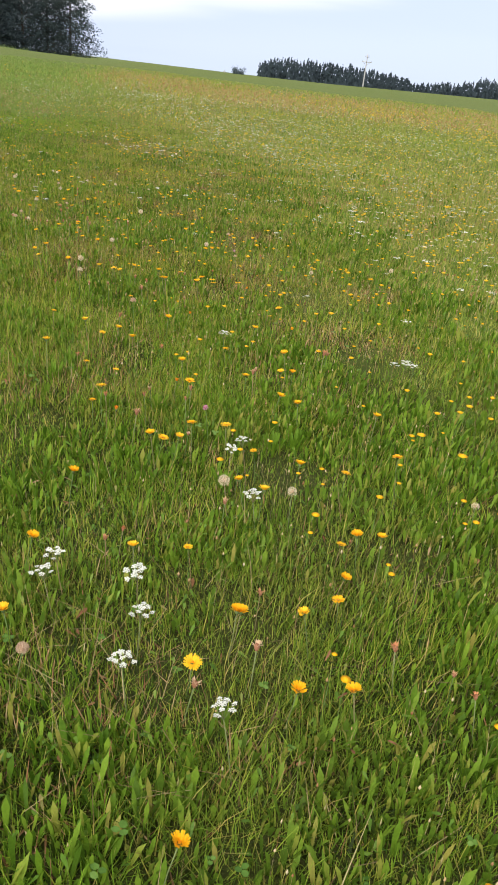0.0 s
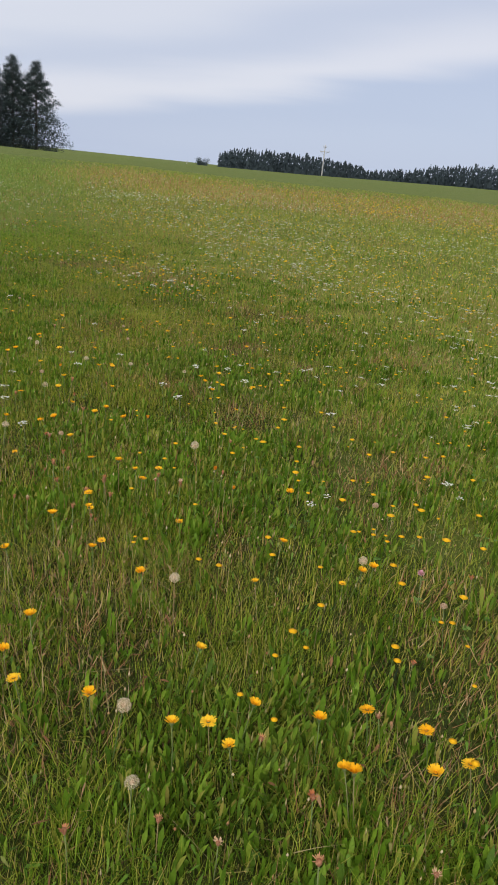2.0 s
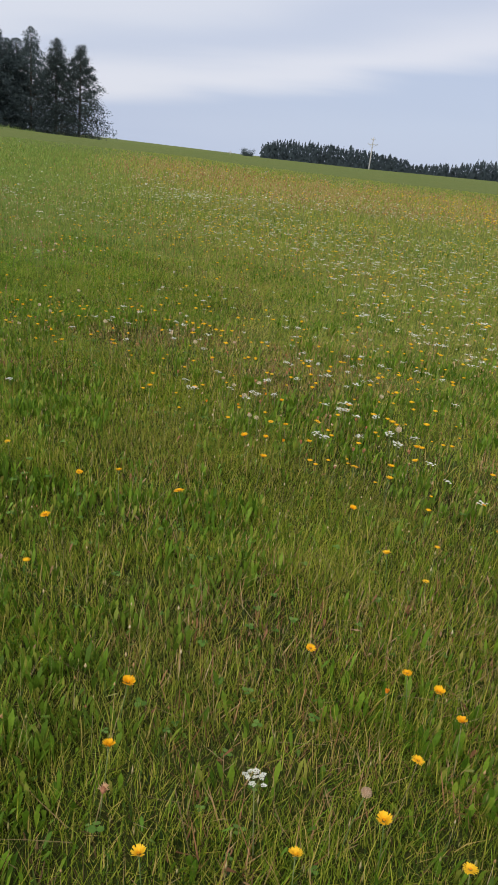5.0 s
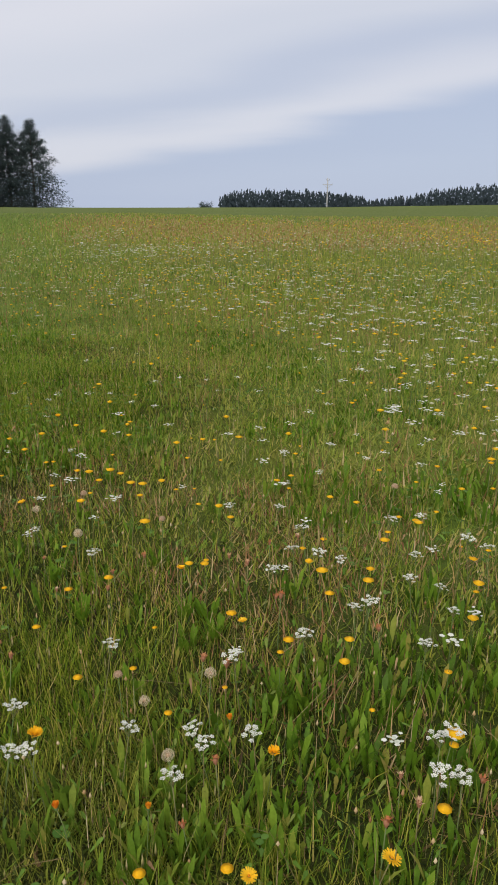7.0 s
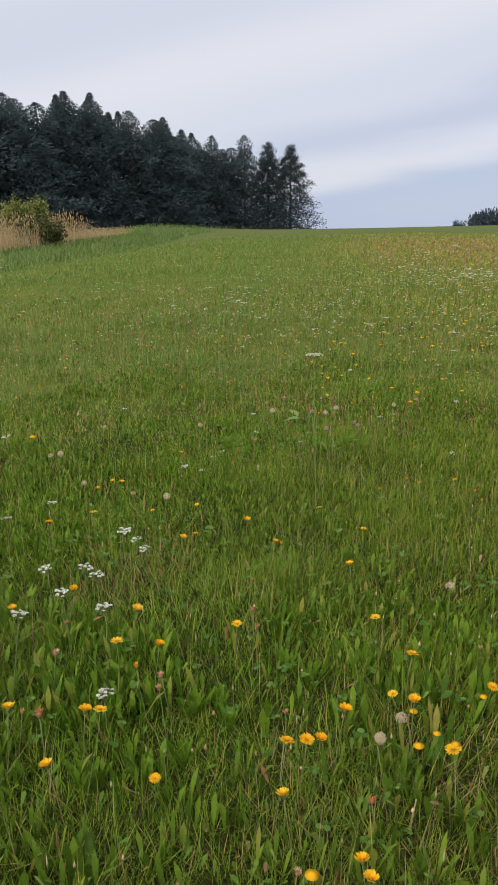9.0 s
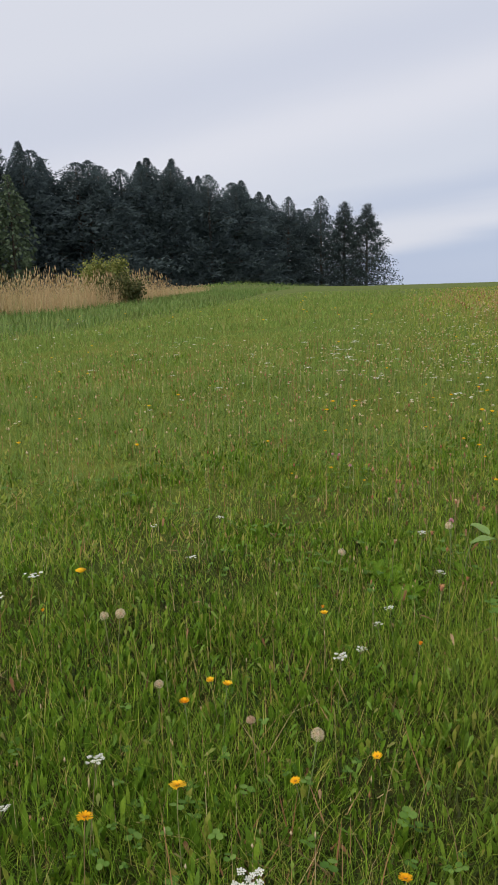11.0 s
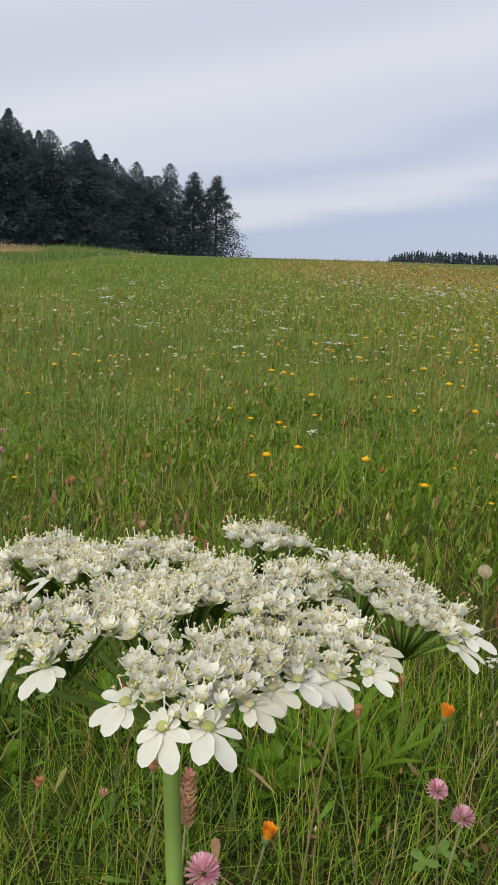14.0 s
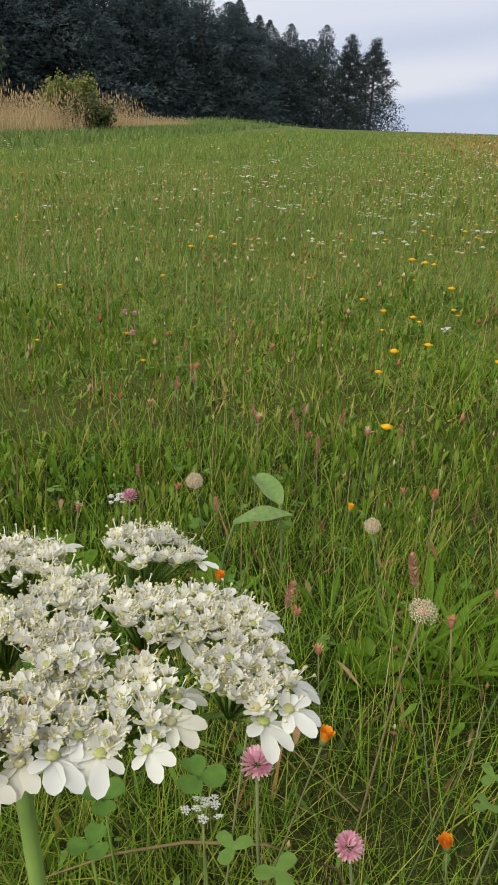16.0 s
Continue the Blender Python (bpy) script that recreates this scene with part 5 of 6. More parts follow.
CLOCKS_A = [
    (0.58, -0.77, 0.18), (1.12, -0.03, 0.18), (0.92, -0.01, 0.18), (1.67, 0.03, 0.18), (0.32, 1.65, 0.18), (-0.07, 2.13, 0.18),
    (-0.12, 2.33, 0.18), (1.23, 2.69, 0.18), (0.74, 2.86, 0.18), (-0.06, 2.88, 0.18), (1.76, 2.95, 0.18), (0.53, 3.08, 0.18),
    (-0.74, 3.29, 0.18), (-0.83, 3.29, 0.18), (-0.85, 3.47, 0.18), (0.64, 3.52, 0.18), (-0.08, 3.96, 0.18), (-0.66, 3.97, 0.18),
    (-0.92, 4.04, 0.18), (-0.91, 4.66, 0.18), (-0.98, 4.85, 0.18), (-1.39, 4.90, 0.18), (-1.44, 5.09, 0.18), (-0.23, 5.14, 0.18),
    (-0.55, 5.20, 0.18), (-0.82, 5.24, 0.18), (-1.17, 5.45, 0.18), (-1.25, 5.58, 0.18), (-0.66, 5.78, 0.18), (-0.75, 6.15, 0.18),
    (-1.67, 6.77, 0.18), (-1.05, 8.12, 0.18),
]
CLOCKS_B = [
    (-1.08, 8.14, 0.18), (-0.42, 8.17, 0.18), (-1.12, 8.41, 0.18), (-1.18, 8.55, 0.18), (-1.24, 8.62, 0.18), (-1.06, 8.64, 0.18),
    (-0.44, 8.66, 0.18), (-2.48, 9.22, 0.18), (-1.46, 9.25, 0.18), (-1.24, 9.36, 0.18), (-1.63, 9.44, 0.18), (-2.04, 9.47, 0.18),
    (-1.51, 9.55, 0.18), (-0.51, 9.64, 0.18), (-2.52, 9.70, 0.18), (-3.58, 9.77, 0.18), (-2.50, 9.86, 0.12), (-1.92, 9.89, 0.18),
    (-4.27, 10.02, 0.18), (-2.44, 10.33, 0.18), (-4.70, 10.52, 0.18), (-4.59, 10.57, 0.18), (-3.55, 10.78, 0.14), (-3.42, 10.78, 0.14),
    (-3.77, 10.82, 0.15), (-4.02, 10.99, 0.18), (-3.98, 11.00, 0.18), (-2.99, 11.57, 0.31), (-3.62, 11.59, 0.18), (-3.10, 11.86, 0.20),
    (-3.37, 11.90, 0.18), (-2.82, 12.13, 0.19),
]
CLOCKS_C = [
    (-2.73, 12.29, 0.19),
]
CLOCKS = CLOCKS_A + CLOCKS_B + CLOCKS_C
CLOVERS = [
    (0.81, 0.50, 0.17), (0.72, 3.07, 0.17), (-3.50, 9.85, 0.17), (-3.63, 9.88, 0.17), (-3.82, 10.01, 0.17), (-3.04, 11.34, 0.34),
    (-2.99, 11.37, 0.27), (-2.89, 11.53, 0.25), (-2.91, 11.55, 0.25), (-3.33, 11.67, 0.28), (-3.87, 12.53, 0.19), (-4.00, 12.70, 0.19),
    (-3.97, 12.70, 0.19),
]
OLD_HEADS_A = [
    (0.93, -0.76, 0.13), (1.52, -0.70, 0.13), (1.05, -0.65, 0.13), (1.49, -0.63, 0.13), (1.36, -0.60, 0.13), (1.05, -0.46, 0.13),
    (0.64, -0.31, 0.13), (0.67, -0.22, 0.13), (0.93, -0.07, 0.13), (0.58, 0.68, 0.13), (0.73, 0.72, 0.13), (0.97, 1.00, 0.13),
    (0.55, 1.14, 0.13), (1.28, 1.30, 0.13), (1.25, 1.41, 0.13), (0.29, 1.49, 0.13), (0.30, 2.00, 0.13), (0.53, 2.02, 0.13),
    (0.11, 2.03, 0.13), (-0.19, 2.06, 0.13), (-0.01, 2.10, 0.13), (0.30, 2.15, 0.13), (0.20, 2.34, 0.13), (0.48, 2.41, 0.13),
    (0.62, 2.66, 0.13), (0.90, 3.10, 0.13), (-0.38, 3.32, 0.13), (-0.47, 3.36, 0.13), (-0.64, 3.39, 0.13), (-0.69, 3.40, 0.13),
    (-0.36, 3.48, 0.13), (-0.40, 3.59, 0.13),
]
OLD_HEADS_B = [
    (-0.11, 3.62, 0.13), (-0.60, 3.64, 0.13), (-0.21, 3.65, 0.13), (-0.58, 3.76, 0.13), (-0.72, 4.01, 0.13), (-0.68, 4.50, 0.13),
    (-0.75, 4.62, 0.13), (-1.06, 4.65, 0.13), (-0.63, 4.86, 0.13), (-0.82, 4.87, 0.13), (-0.47, 5.33, 0.13), (-1.23, 6.11, 0.13),
    (-0.72, 7.75, 0.13), (-0.41, 7.88, 0.13), (-0.63, 7.96, 0.13), (-0.59, 7.96, 0.13), (-0.85, 7.97, 0.13), (-0.39, 8.01, 0.13),
    (-0.55, 8.26, 0.13), (-0.77, 8.30, 0.13), (-1.09, 8.32, 0.13), (-0.71, 8.34, 0.13), (-0.58, 8.42, 0.13), (-1.04, 8.43, 0.13),
    (-0.72, 8.43, 0.13), (-0.69, 8.85, 0.13), (-0.92, 8.99, 0.13), (-1.35, 9.15, 0.13), (-1.04, 9.20, 0.13), (-1.68, 9.21, 0.13),
    (-1.55, 9.22, 0.13), (-1.95, 9.25, 0.13),
]
OLD_HEADS_C = [
    (-1.80, 9.28, 0.13), (-2.37, 9.41, 0.13), (-2.60, 9.45, 0.13), (-2.52, 9.62, 0.13), (-3.96, 9.67, 0.13), (-2.72, 9.80, 0.13),
    (-2.99, 9.81, 0.13), (-2.01, 9.85, 0.13), (-3.30, 9.94, 0.13), (-2.87, 10.09, 0.13), (-4.09, 10.13, 0.13), (-2.36, 10.15, 0.13),
    (-1.69, 10.26, 0.13),
]
OLD_HEADS = OLD_HEADS_A + OLD_HEADS_B + OLD_HEADS_C
SPIKES = [
    (-3.06, 11.38, 0.34), (-2.83, 11.42, 0.34), (-2.81, 11.49, 0.34), (-3.10, 11.58, 0.32), (-3.01, 11.62, 0.31), (-3.31, 11.84, 0.24),
    (-3.44, 11.85, 0.24), (-2.74, 11.90, 0.24), (-2.91, 11.98, 0.24), (-3.25, 12.09, 0.24), (-2.72, 12.12, 0.24), (-3.31, 12.16, 0.24),
    (-3.24, 12.19, 0.24), (-3.42, 12.20, 0.24), (-3.26, 12.21, 0.24), (-3.35, 12.22, 0.24), (-3.15, 12.23, 0.24), (-3.61, 12.23, 0.24),
    (-3.58, 12.24, 0.24), (-3.33, 12.24, 0.24), (-3.56, 12.25, 0.24), (-3.57, 12.38, 0.24), (-3.44, 12.40, 0.24), (-2.88, 12.44, 0.24),
    (-3.57, 12.44, 0.24), (-3.70, 12.49, 0.24), (-3.46, 12.53, 0.24), (-3.64, 12.60, 0.24), (-3.59, 12.73, 0.24), (-3.94, 12.81, 0.24),
    (-3.91, 12.85, 0.24), (-3.47, 12.89, 0.24),
]
TUFTS_A = [
    (0.14, 0.92), (0.16, 1.10), (0.60, 0.75), (0.68, 0.36), (0.62, 0.30), (0.40, 0.72), (0.82, 0.87), (0.89, 0.85),
    (1.01, 1.10), (1.14, 0.58), (1.06, 0.54), (0.41, 0.22), (0.52, 0.23), (0.91, 0.25), (1.29, 0.79), (0.56, 0.37),
    (0.72, 0.42), (0.10, 4.37), (0.04, 4.43), (-0.36, 3.85), (-0.01, 3.58), (-0.02, 3.45), (-1.09, 4.56), (-0.73, 3.65),
    (-0.28, 4.17), (-0.19, 3.58), (0.10, 4.22), (-0.41, 3.78),
]
TUFTS_B = [
    (-1.77, 9.41), (-1.55, 9.29), (-1.15, 9.08), (-1.07, 8.98), (-1.09, 9.06), (-1.61, 8.73), (-1.53, 8.81), (-1.73, 8.91),
    (-1.26, 9.37), (-0.92, 8.74), (-1.42, 9.07), (-1.13, 8.94), (-3.45, 9.62), (-3.42, 9.47), (-2.90, 9.91), (-2.95, 9.87),
    (-2.80, 10.10), (-2.74, 10.07), (-2.91, 9.72), (-3.05, 9.60), (-3.27, 9.61), (-2.97, 9.65), (-3.35, 10.12), (-3.31, 9.85),
    (-3.77, 10.12), (-2.83, 10.31), (-2.86, 9.86),
]
BROAD_TUFTS = [
    (-3.53, 11.78), (-3.45, 11.71), (-3.47, 11.79), (-3.46, 11.65), (-3.07, 11.77), (-3.41, 11.72), (-3.58, 11.83), (-3.31, 11.87),
]
LONG_TUFTS = [
    (-3.01, 11.88), (-3.04, 11.82), (-2.94, 11.82), (-2.99, 11.81), (-3.29, 11.81), (-3.15, 11.88),
]
OLD_HEADS_B = [
    (0.96, 0.92), (0.72, 0.64), (0.77, 0.36), (0.57, 0.60), (0.58, 0.41), (0.45, 0.51), (1.26, 1.23), (0.23, 0.96),
    (-0.74, 4.03), (-0.40, 3.58), (-0.45, 3.49), (-0.20, 3.65), (-0.11, 3.61), (0.05, 3.70), (-0.61, 3.64), (-0.60, 3.76),
    (-0.86, 3.32), (-0.77, 3.32), (-0.95, 3.57), (-1.06, 4.10), (-0.39, 3.30), (0.07, 4.06), (-1.26, 9.14), (-1.33, 8.99),
    (-0.99, 9.10), (-1.08, 8.71), (-0.91, 8.94), (-0.93, 9.21), (-0.85, 9.25), (-1.46, 9.01), (-1.48, 8.71), (-1.03, 8.68),
]
OLD_HEADS_C = [
    (-3.24, 9.80), (-2.98, 9.77), (-3.25, 9.50), (-3.19, 9.50), (-3.13, 9.58), (-2.87, 10.06), (-2.93, 10.23), (-3.54, 9.93),
    (-3.19, 9.61), (-3.81, 12.60), (-3.73, 12.50), (-3.66, 12.46), (-3.63, 12.32), (-3.43, 12.25), (-3.39, 12.18), (-3.55, 12.64),
    (-3.54, 12.47), (-3.53, 12.96), (-3.70, 12.85), (-3.30, 12.19), (-3.36, 11.82), (-3.52, 11.83), (-3.20, 12.21), (-3.27, 11.59),
    (-3.21, 11.60), (-3.17, 11.63), (-3.15, 11.74), (-3.10, 11.66), (-2.95, 11.95), (-2.98, 11.77), (-3.32, 11.47),
    (-3.69, 12.20), (-3.63, 12.21), (-3.43, 11.96), (-3.11, 12.11), (-3.05, 12.02), (-3.63, 12.38), (-2.94, 11.85),
]

HAWKBITS.sort(key=lambda p: float(off_way(np.array([p[0]]), np.array([p[1]]))[0]) + 0.4 * (p[1] > 11.5))
FARTHER = np.array(HAWKBITS[285:])
k = len(FARTHER)
ground_there = gz(FARTHER[:, 0], FARTHER[:, 1])
stuff("farther_hawkbit", [heads(FARTHER[:, :2], FARTHER[:, 2], RNG.uniform(0.011, 0.017, k), RNG.uniform(0.007, 0.011, k), 9)], M_YELLOW, "yellow hawkbit heads farther off in the meadow", "flowers")
stuff("farther_hawkbit_stalks", [blades(FARTHER[:, :2], ground_there, FARTHER[:, 2] - ground_there, np.full(k, 0.003), RNG.uniform(0, 6.283, k), np.zeros(k), np.zeros(k), 1)],
      M_STEM, "thin green stalks of farther hawkbits", "stalks")
plant([(lambda: hawkbit(R, "open", "open yellow hawkbit flower on a bare stalk"), 2), (lambda: hawkbit(R, "open", "broad yellow hawkbit flower among grass blades"), 2),
       (lambda: hawkbit(R, "half", "half open yellow hawkbit flower in the grass"), 6), (lambda: hawkbit(R, "cup", "closed orange hawkbit bud on a stalk"), 1)],
      HAWKBITS[:285], 21, lean=12, end=0.6, late=0.75)
plant([(lambda: yarrow(R, "flat white yarrow cluster above the grass"), 1), (lambda: yarrow(R, "loose white yarrow cluster on branching stalk"), 1)], YARROWS, 22, (0.8, 1.12), 10, 0.2, 0.55)
plant([(lambda: clock(R, "round pale grey fluffy seed head on stalk"), 2), (lambda: clock(R, "half blown pale seed head on stalk", 0.0155, 62, -0.5), 2),
       (lambda: clock(R, "tan fluffy seed head just opening on stalk", 0.0125, 110, -0.1, M_TAN), 2)], CLOCKS, 23, (0.8, 1.1), 9, 0.185, 0.75)
plant([(lambda: clover(R), 1)], CLOVERS, 24, (0.9, 1.15), end=0.75)
plant([(lambda: old_head(R), 1), (lambda: old_head(R), 1)], OLD_HEADS + OLD_HEADS_B + OLD_HEADS_C, 25, (0.75, 1.15), 9, 0.15, 0.7)
plant([(lambda: spike(R), 1), (lambda: spike(R), 1)], SPIKES, 26, (0.75, 1.15), 12, 0.245, 0.72)


def leaf_blade(rng, length, width, lift, arch, blunt):
    """One leaf with a channelled midrib that rises and arches over along +x."""
    bm = bmesh.new()
    rows = []
    turn = rng.uniform(-0.25, 0.25)
    for u in (0.0, 0.2, 0.42, 0.62, 0.8, 0.93, 1.0):
        a = lift - arch * u
        if rows:
            spot = spot + Vector((math.cos(a), turn * u * 0.5, math.sin(a))) * length * (u - last)
        else:
            spot = Vector()
        last = u
        w = width * 0.5 * max(0.08, (0.3 + 0.7 * min(1.0, u / 0.6) ** blunt) * math.sqrt(1 - (max(0.0, u - 0.6) / 0.4) ** 2))
        side = Vector((0, 1, 0.0))
        up = Vector((-math.sin(a), 0, math.cos(a)))
        rows.append([bm.verts.new(spot + side * w * k + up * (abs(k) * w * 0.35 + rng.uniform(-0.06, 0.06) * w)) for k in (-1, -0.5, 0, 0.5, 1)])
    for a, b in zip(rows[:-1], rows[1:]):
        for k in range(4):
            bm.faces.new((a[k], a[k + 1], b[k + 1], b[k]))
    return bm


def rosette(rng, name, label, n, length, width, lift, arch, blunt, group):
    """A rosette of leaves from one foot, the inner ones steeper."""
    root = thing(name, label, "leaves", group)
    for k in range(n):
        a = k * 2.39996 + rng.uniform(-0.3, 0.3)
        inner = k / n
        size = rng.uniform(0.75, 1.1)
        bm = leaf_blade(rng, length * size, width * size, radians(lift + (82 - lift) * inner * 0.8 + rng.uniform(-8, 8)), radians(arch * rng.uniform(0.6, 1.2)), blunt)
        ob = part("leaf", bm, M_LEAF, root)
        ob.matrix_basis = Matrix.Translation(ray(a) * 0.016 * rng.uniform(0.2, 1.6)) @ Matrix.Rotation(a, 4, "Z")
    return root


def set_rosettes(makers, spots, seed):
    rng = random.Random(seed)
    used = {}
    for x, y in spots:
        k = rng.randrange(len(makers))
        s = rng.uniform(0.8, 1.15) * float(np.interp(y, [4, 9, 10.5, 11], [1.0, 0.85, 0.85, 0.8]))
        m = Matrix.Translation((x, y, float(gz(x, y)) - 0.004)) @ pose(0, 0, 0, 0, 0, rng.uniform(0, 360)) @ Matrix.Scale(s, 4)
        if k in used:
            copy_thing(used[k], m)
        else:
            used[k] = makers[k]()
            used[k].matrix_basis = m


set_rosettes([lambda: rosette(R, "hawkbit_rosette", "upright tuft of blunt bright green leaves", 15, 0.085, 0.014, 76, 12, 1.2, "leaf tufts in the turf"),
              lambda: rosette(R, "hawkbit_rosette", "dense tuft of spoon-shaped green leaves", 17, 0.07, 0.015, 72, 16, 1.3, "leaf tufts in the turf")], TUFTS_A + TUFTS_B, 31)
set_rosettes([lambda: rosette(R, "sorrel_rosette", "tuft of broad rounded green leaves", 10, 0.08, 0.033, 48, 40, 1.1, "broad leaf tufts")], BROAD_TUFTS, 32)
set_rosettes([lambda: rosette(R, "plantain_rosette", "rosette of long ribbed plantain leaves", 12, 0.14, 0.013, 60, 50, 1.0, "plantain rosettes")], LONG_TUFTS, 33)


# two big pale leaves lie near the end of the way
def dock_leaf(x, y, z, a, length):
    bm = bmesh.new()
    rows = []
    for k in range(9):
        u = k / 8
        w = 0.019 * math.sin(math.pi * (0.06 + 0.9 * u)) ** 0.7
        c = Vector((length * u, 0, z + 0.012 * math.sin(2.6 * u)))
        rows.append([bm.verts.new(c + Vector((0, s * w, 0.006 * abs(s) - 0.002 * math.sin(9 * u) * s))) for s in (-1, -0.5, 0, 0.5, 1)])
    for p, q in zip(rows[:-1], rows[1:]):
        for i in range(4):
            bm.faces.new((p[i], p[i + 1], q[i + 1], q[i]))
    root = thing("dock", "large pale green dock leaf bent over grass", "leaf", "large dock leaves")
    part("leaf_blade", bm, M_DOCK, root)
    part("leaf_stalk", tube(bmesh.new(), [(-0.02, 0, -0.01), (-0.012, 0, z * 0.6), (0, 0, z)], [0.0025, 0.002, 0.0018], 5), M_STEM, root)
    root.matrix_basis = Matrix.Translation((x, y, float(gz(x, y)))) @ pose(0, 0, 0, 0, 0, a)


dock_leaf(-3.255, 11.945, 0.12, 138, 0.085)
dock_leaf(-3.30, 11.885, 0.105, 35, 0.085)


# three large clover leaves and a bent dry stalk by the foot of the umbel
def clover_leaf(x, y, z, r, turn):
    root = thing("clover_leaf", "large pale green trefoil clover leaf on a stalk", "leaf", "large clover leaves")
    foot = float(gz(x, y))
    rng = random.Random(int(turn))
    for k in range(3):
        a = radians(turn + 120 * k)
        bm = bmesh.new()
        rows = []
        for u in (0.0, 0.3, 0.6, 0.85, 1.0):
            w = r * 0.52 * (0.12, 0.72, 1.0, 0.86, 0.42)[len(rows)]
            rows.append([bm.verts.new((r * u, w * c, 0.12 * r * abs(c) + 0.10 * r * math.sin(2.2 * u))) for c in (-1, -0.5, 0, 0.5, 1)])
        for p, q in zip(rows[:-1], rows[1:]):
            for i in range(4):
                bm.faces.new((p[i], p[i + 1], q[i + 1], q[i]))
        ob = part("leaflet", bm, M_CLOVERLEAF, root)
        ob.matrix_basis = Matrix.Translation((0, 0, z - foot)) @ Matrix.Rotation(a, 4, "Z") @ pose(0, 0, 0, rng.uniform(-8, 8), rng.uniform(-22, 4), 0)
    part("leaf_stalk", tube(bmesh.new(), [(0.012, 0.004, -0.01), (0.004, 0.002, (z - foot) * 0.6), (0, 0, z - foot)], [0.0013, 0.0011, 0.001], 5), M_HOGSTEM, root)
    root.matrix_basis = Matrix.Translation((x, y, foot))


clover_leaf(-3.116, 11.424, 0.20, 0.020, 20)
clover_leaf(-3.190, 11.405, 0.16, 0.019, 65)
clover_leaf(-3.178, 11.370, 0.155, 0.017, 100)
bm = tube(bmesh.new(), [(-3.229, 11.376, 0.085), (-3.186, 11.408, 0.098), (-3.134, 11.438, 0.106), (-3.075, 11.466, 0.104), (-3.016, 11.479, 0.092), (-2.99, 11.484, float(gz(-2.99, 11.484)))],
          [0.0007, 0.0012, 0.0014, 0.0015, 0.0016, 0.0016], 6)
dry = thing("dry_stalk", "bent tan dry stalk lying in the grass", "stalk")
part("stalk", bm, M_STRAW, dry)


# ---------------- the big white umbel at the end of the way ----------------
def petal(bm, foot, d, length, width, lift, bend, which=0):
    """A rounded petal of four rows that narrows to its foot."""
    side = d.cross(UP).normalized()
    way = (d * math.cos(lift) + UP * math.sin(lift)).normalized()
    nrm = side.cross(way)
    rows = []
    for u, w in ((0.0, 0.0), (0.35, 0.8), (0.72, 1.0), (0.93, 0.62)):
        c = foot + way * length * u - nrm * bend * length * u * u
        rows.append((bm.verts.new(c - side * width * w / 2 + nrm * width * w * 0.12), bm.verts.new(c - nrm * 0.0), bm.verts.new(c + side * width * w / 2 + nrm * width * w * 0.12)))
    e = bm.verts.new(foot + way * length - nrm * bend * length)
    made_faces = []
    for a, b in zip(rows[:-1], rows[1:]):
        made_faces += [bm.faces.new((a[0], a[1], b[1], b[0])), bm.faces.new((a[1], a[2], b[2], b[1]))]
    made_faces += [bm.faces.new((rows[-1][0], rows[-1][1], e)), bm.faces.new((rows[-1][1], rows[-1][2], e))]
    for f in made_faces:
        f.material_index = which


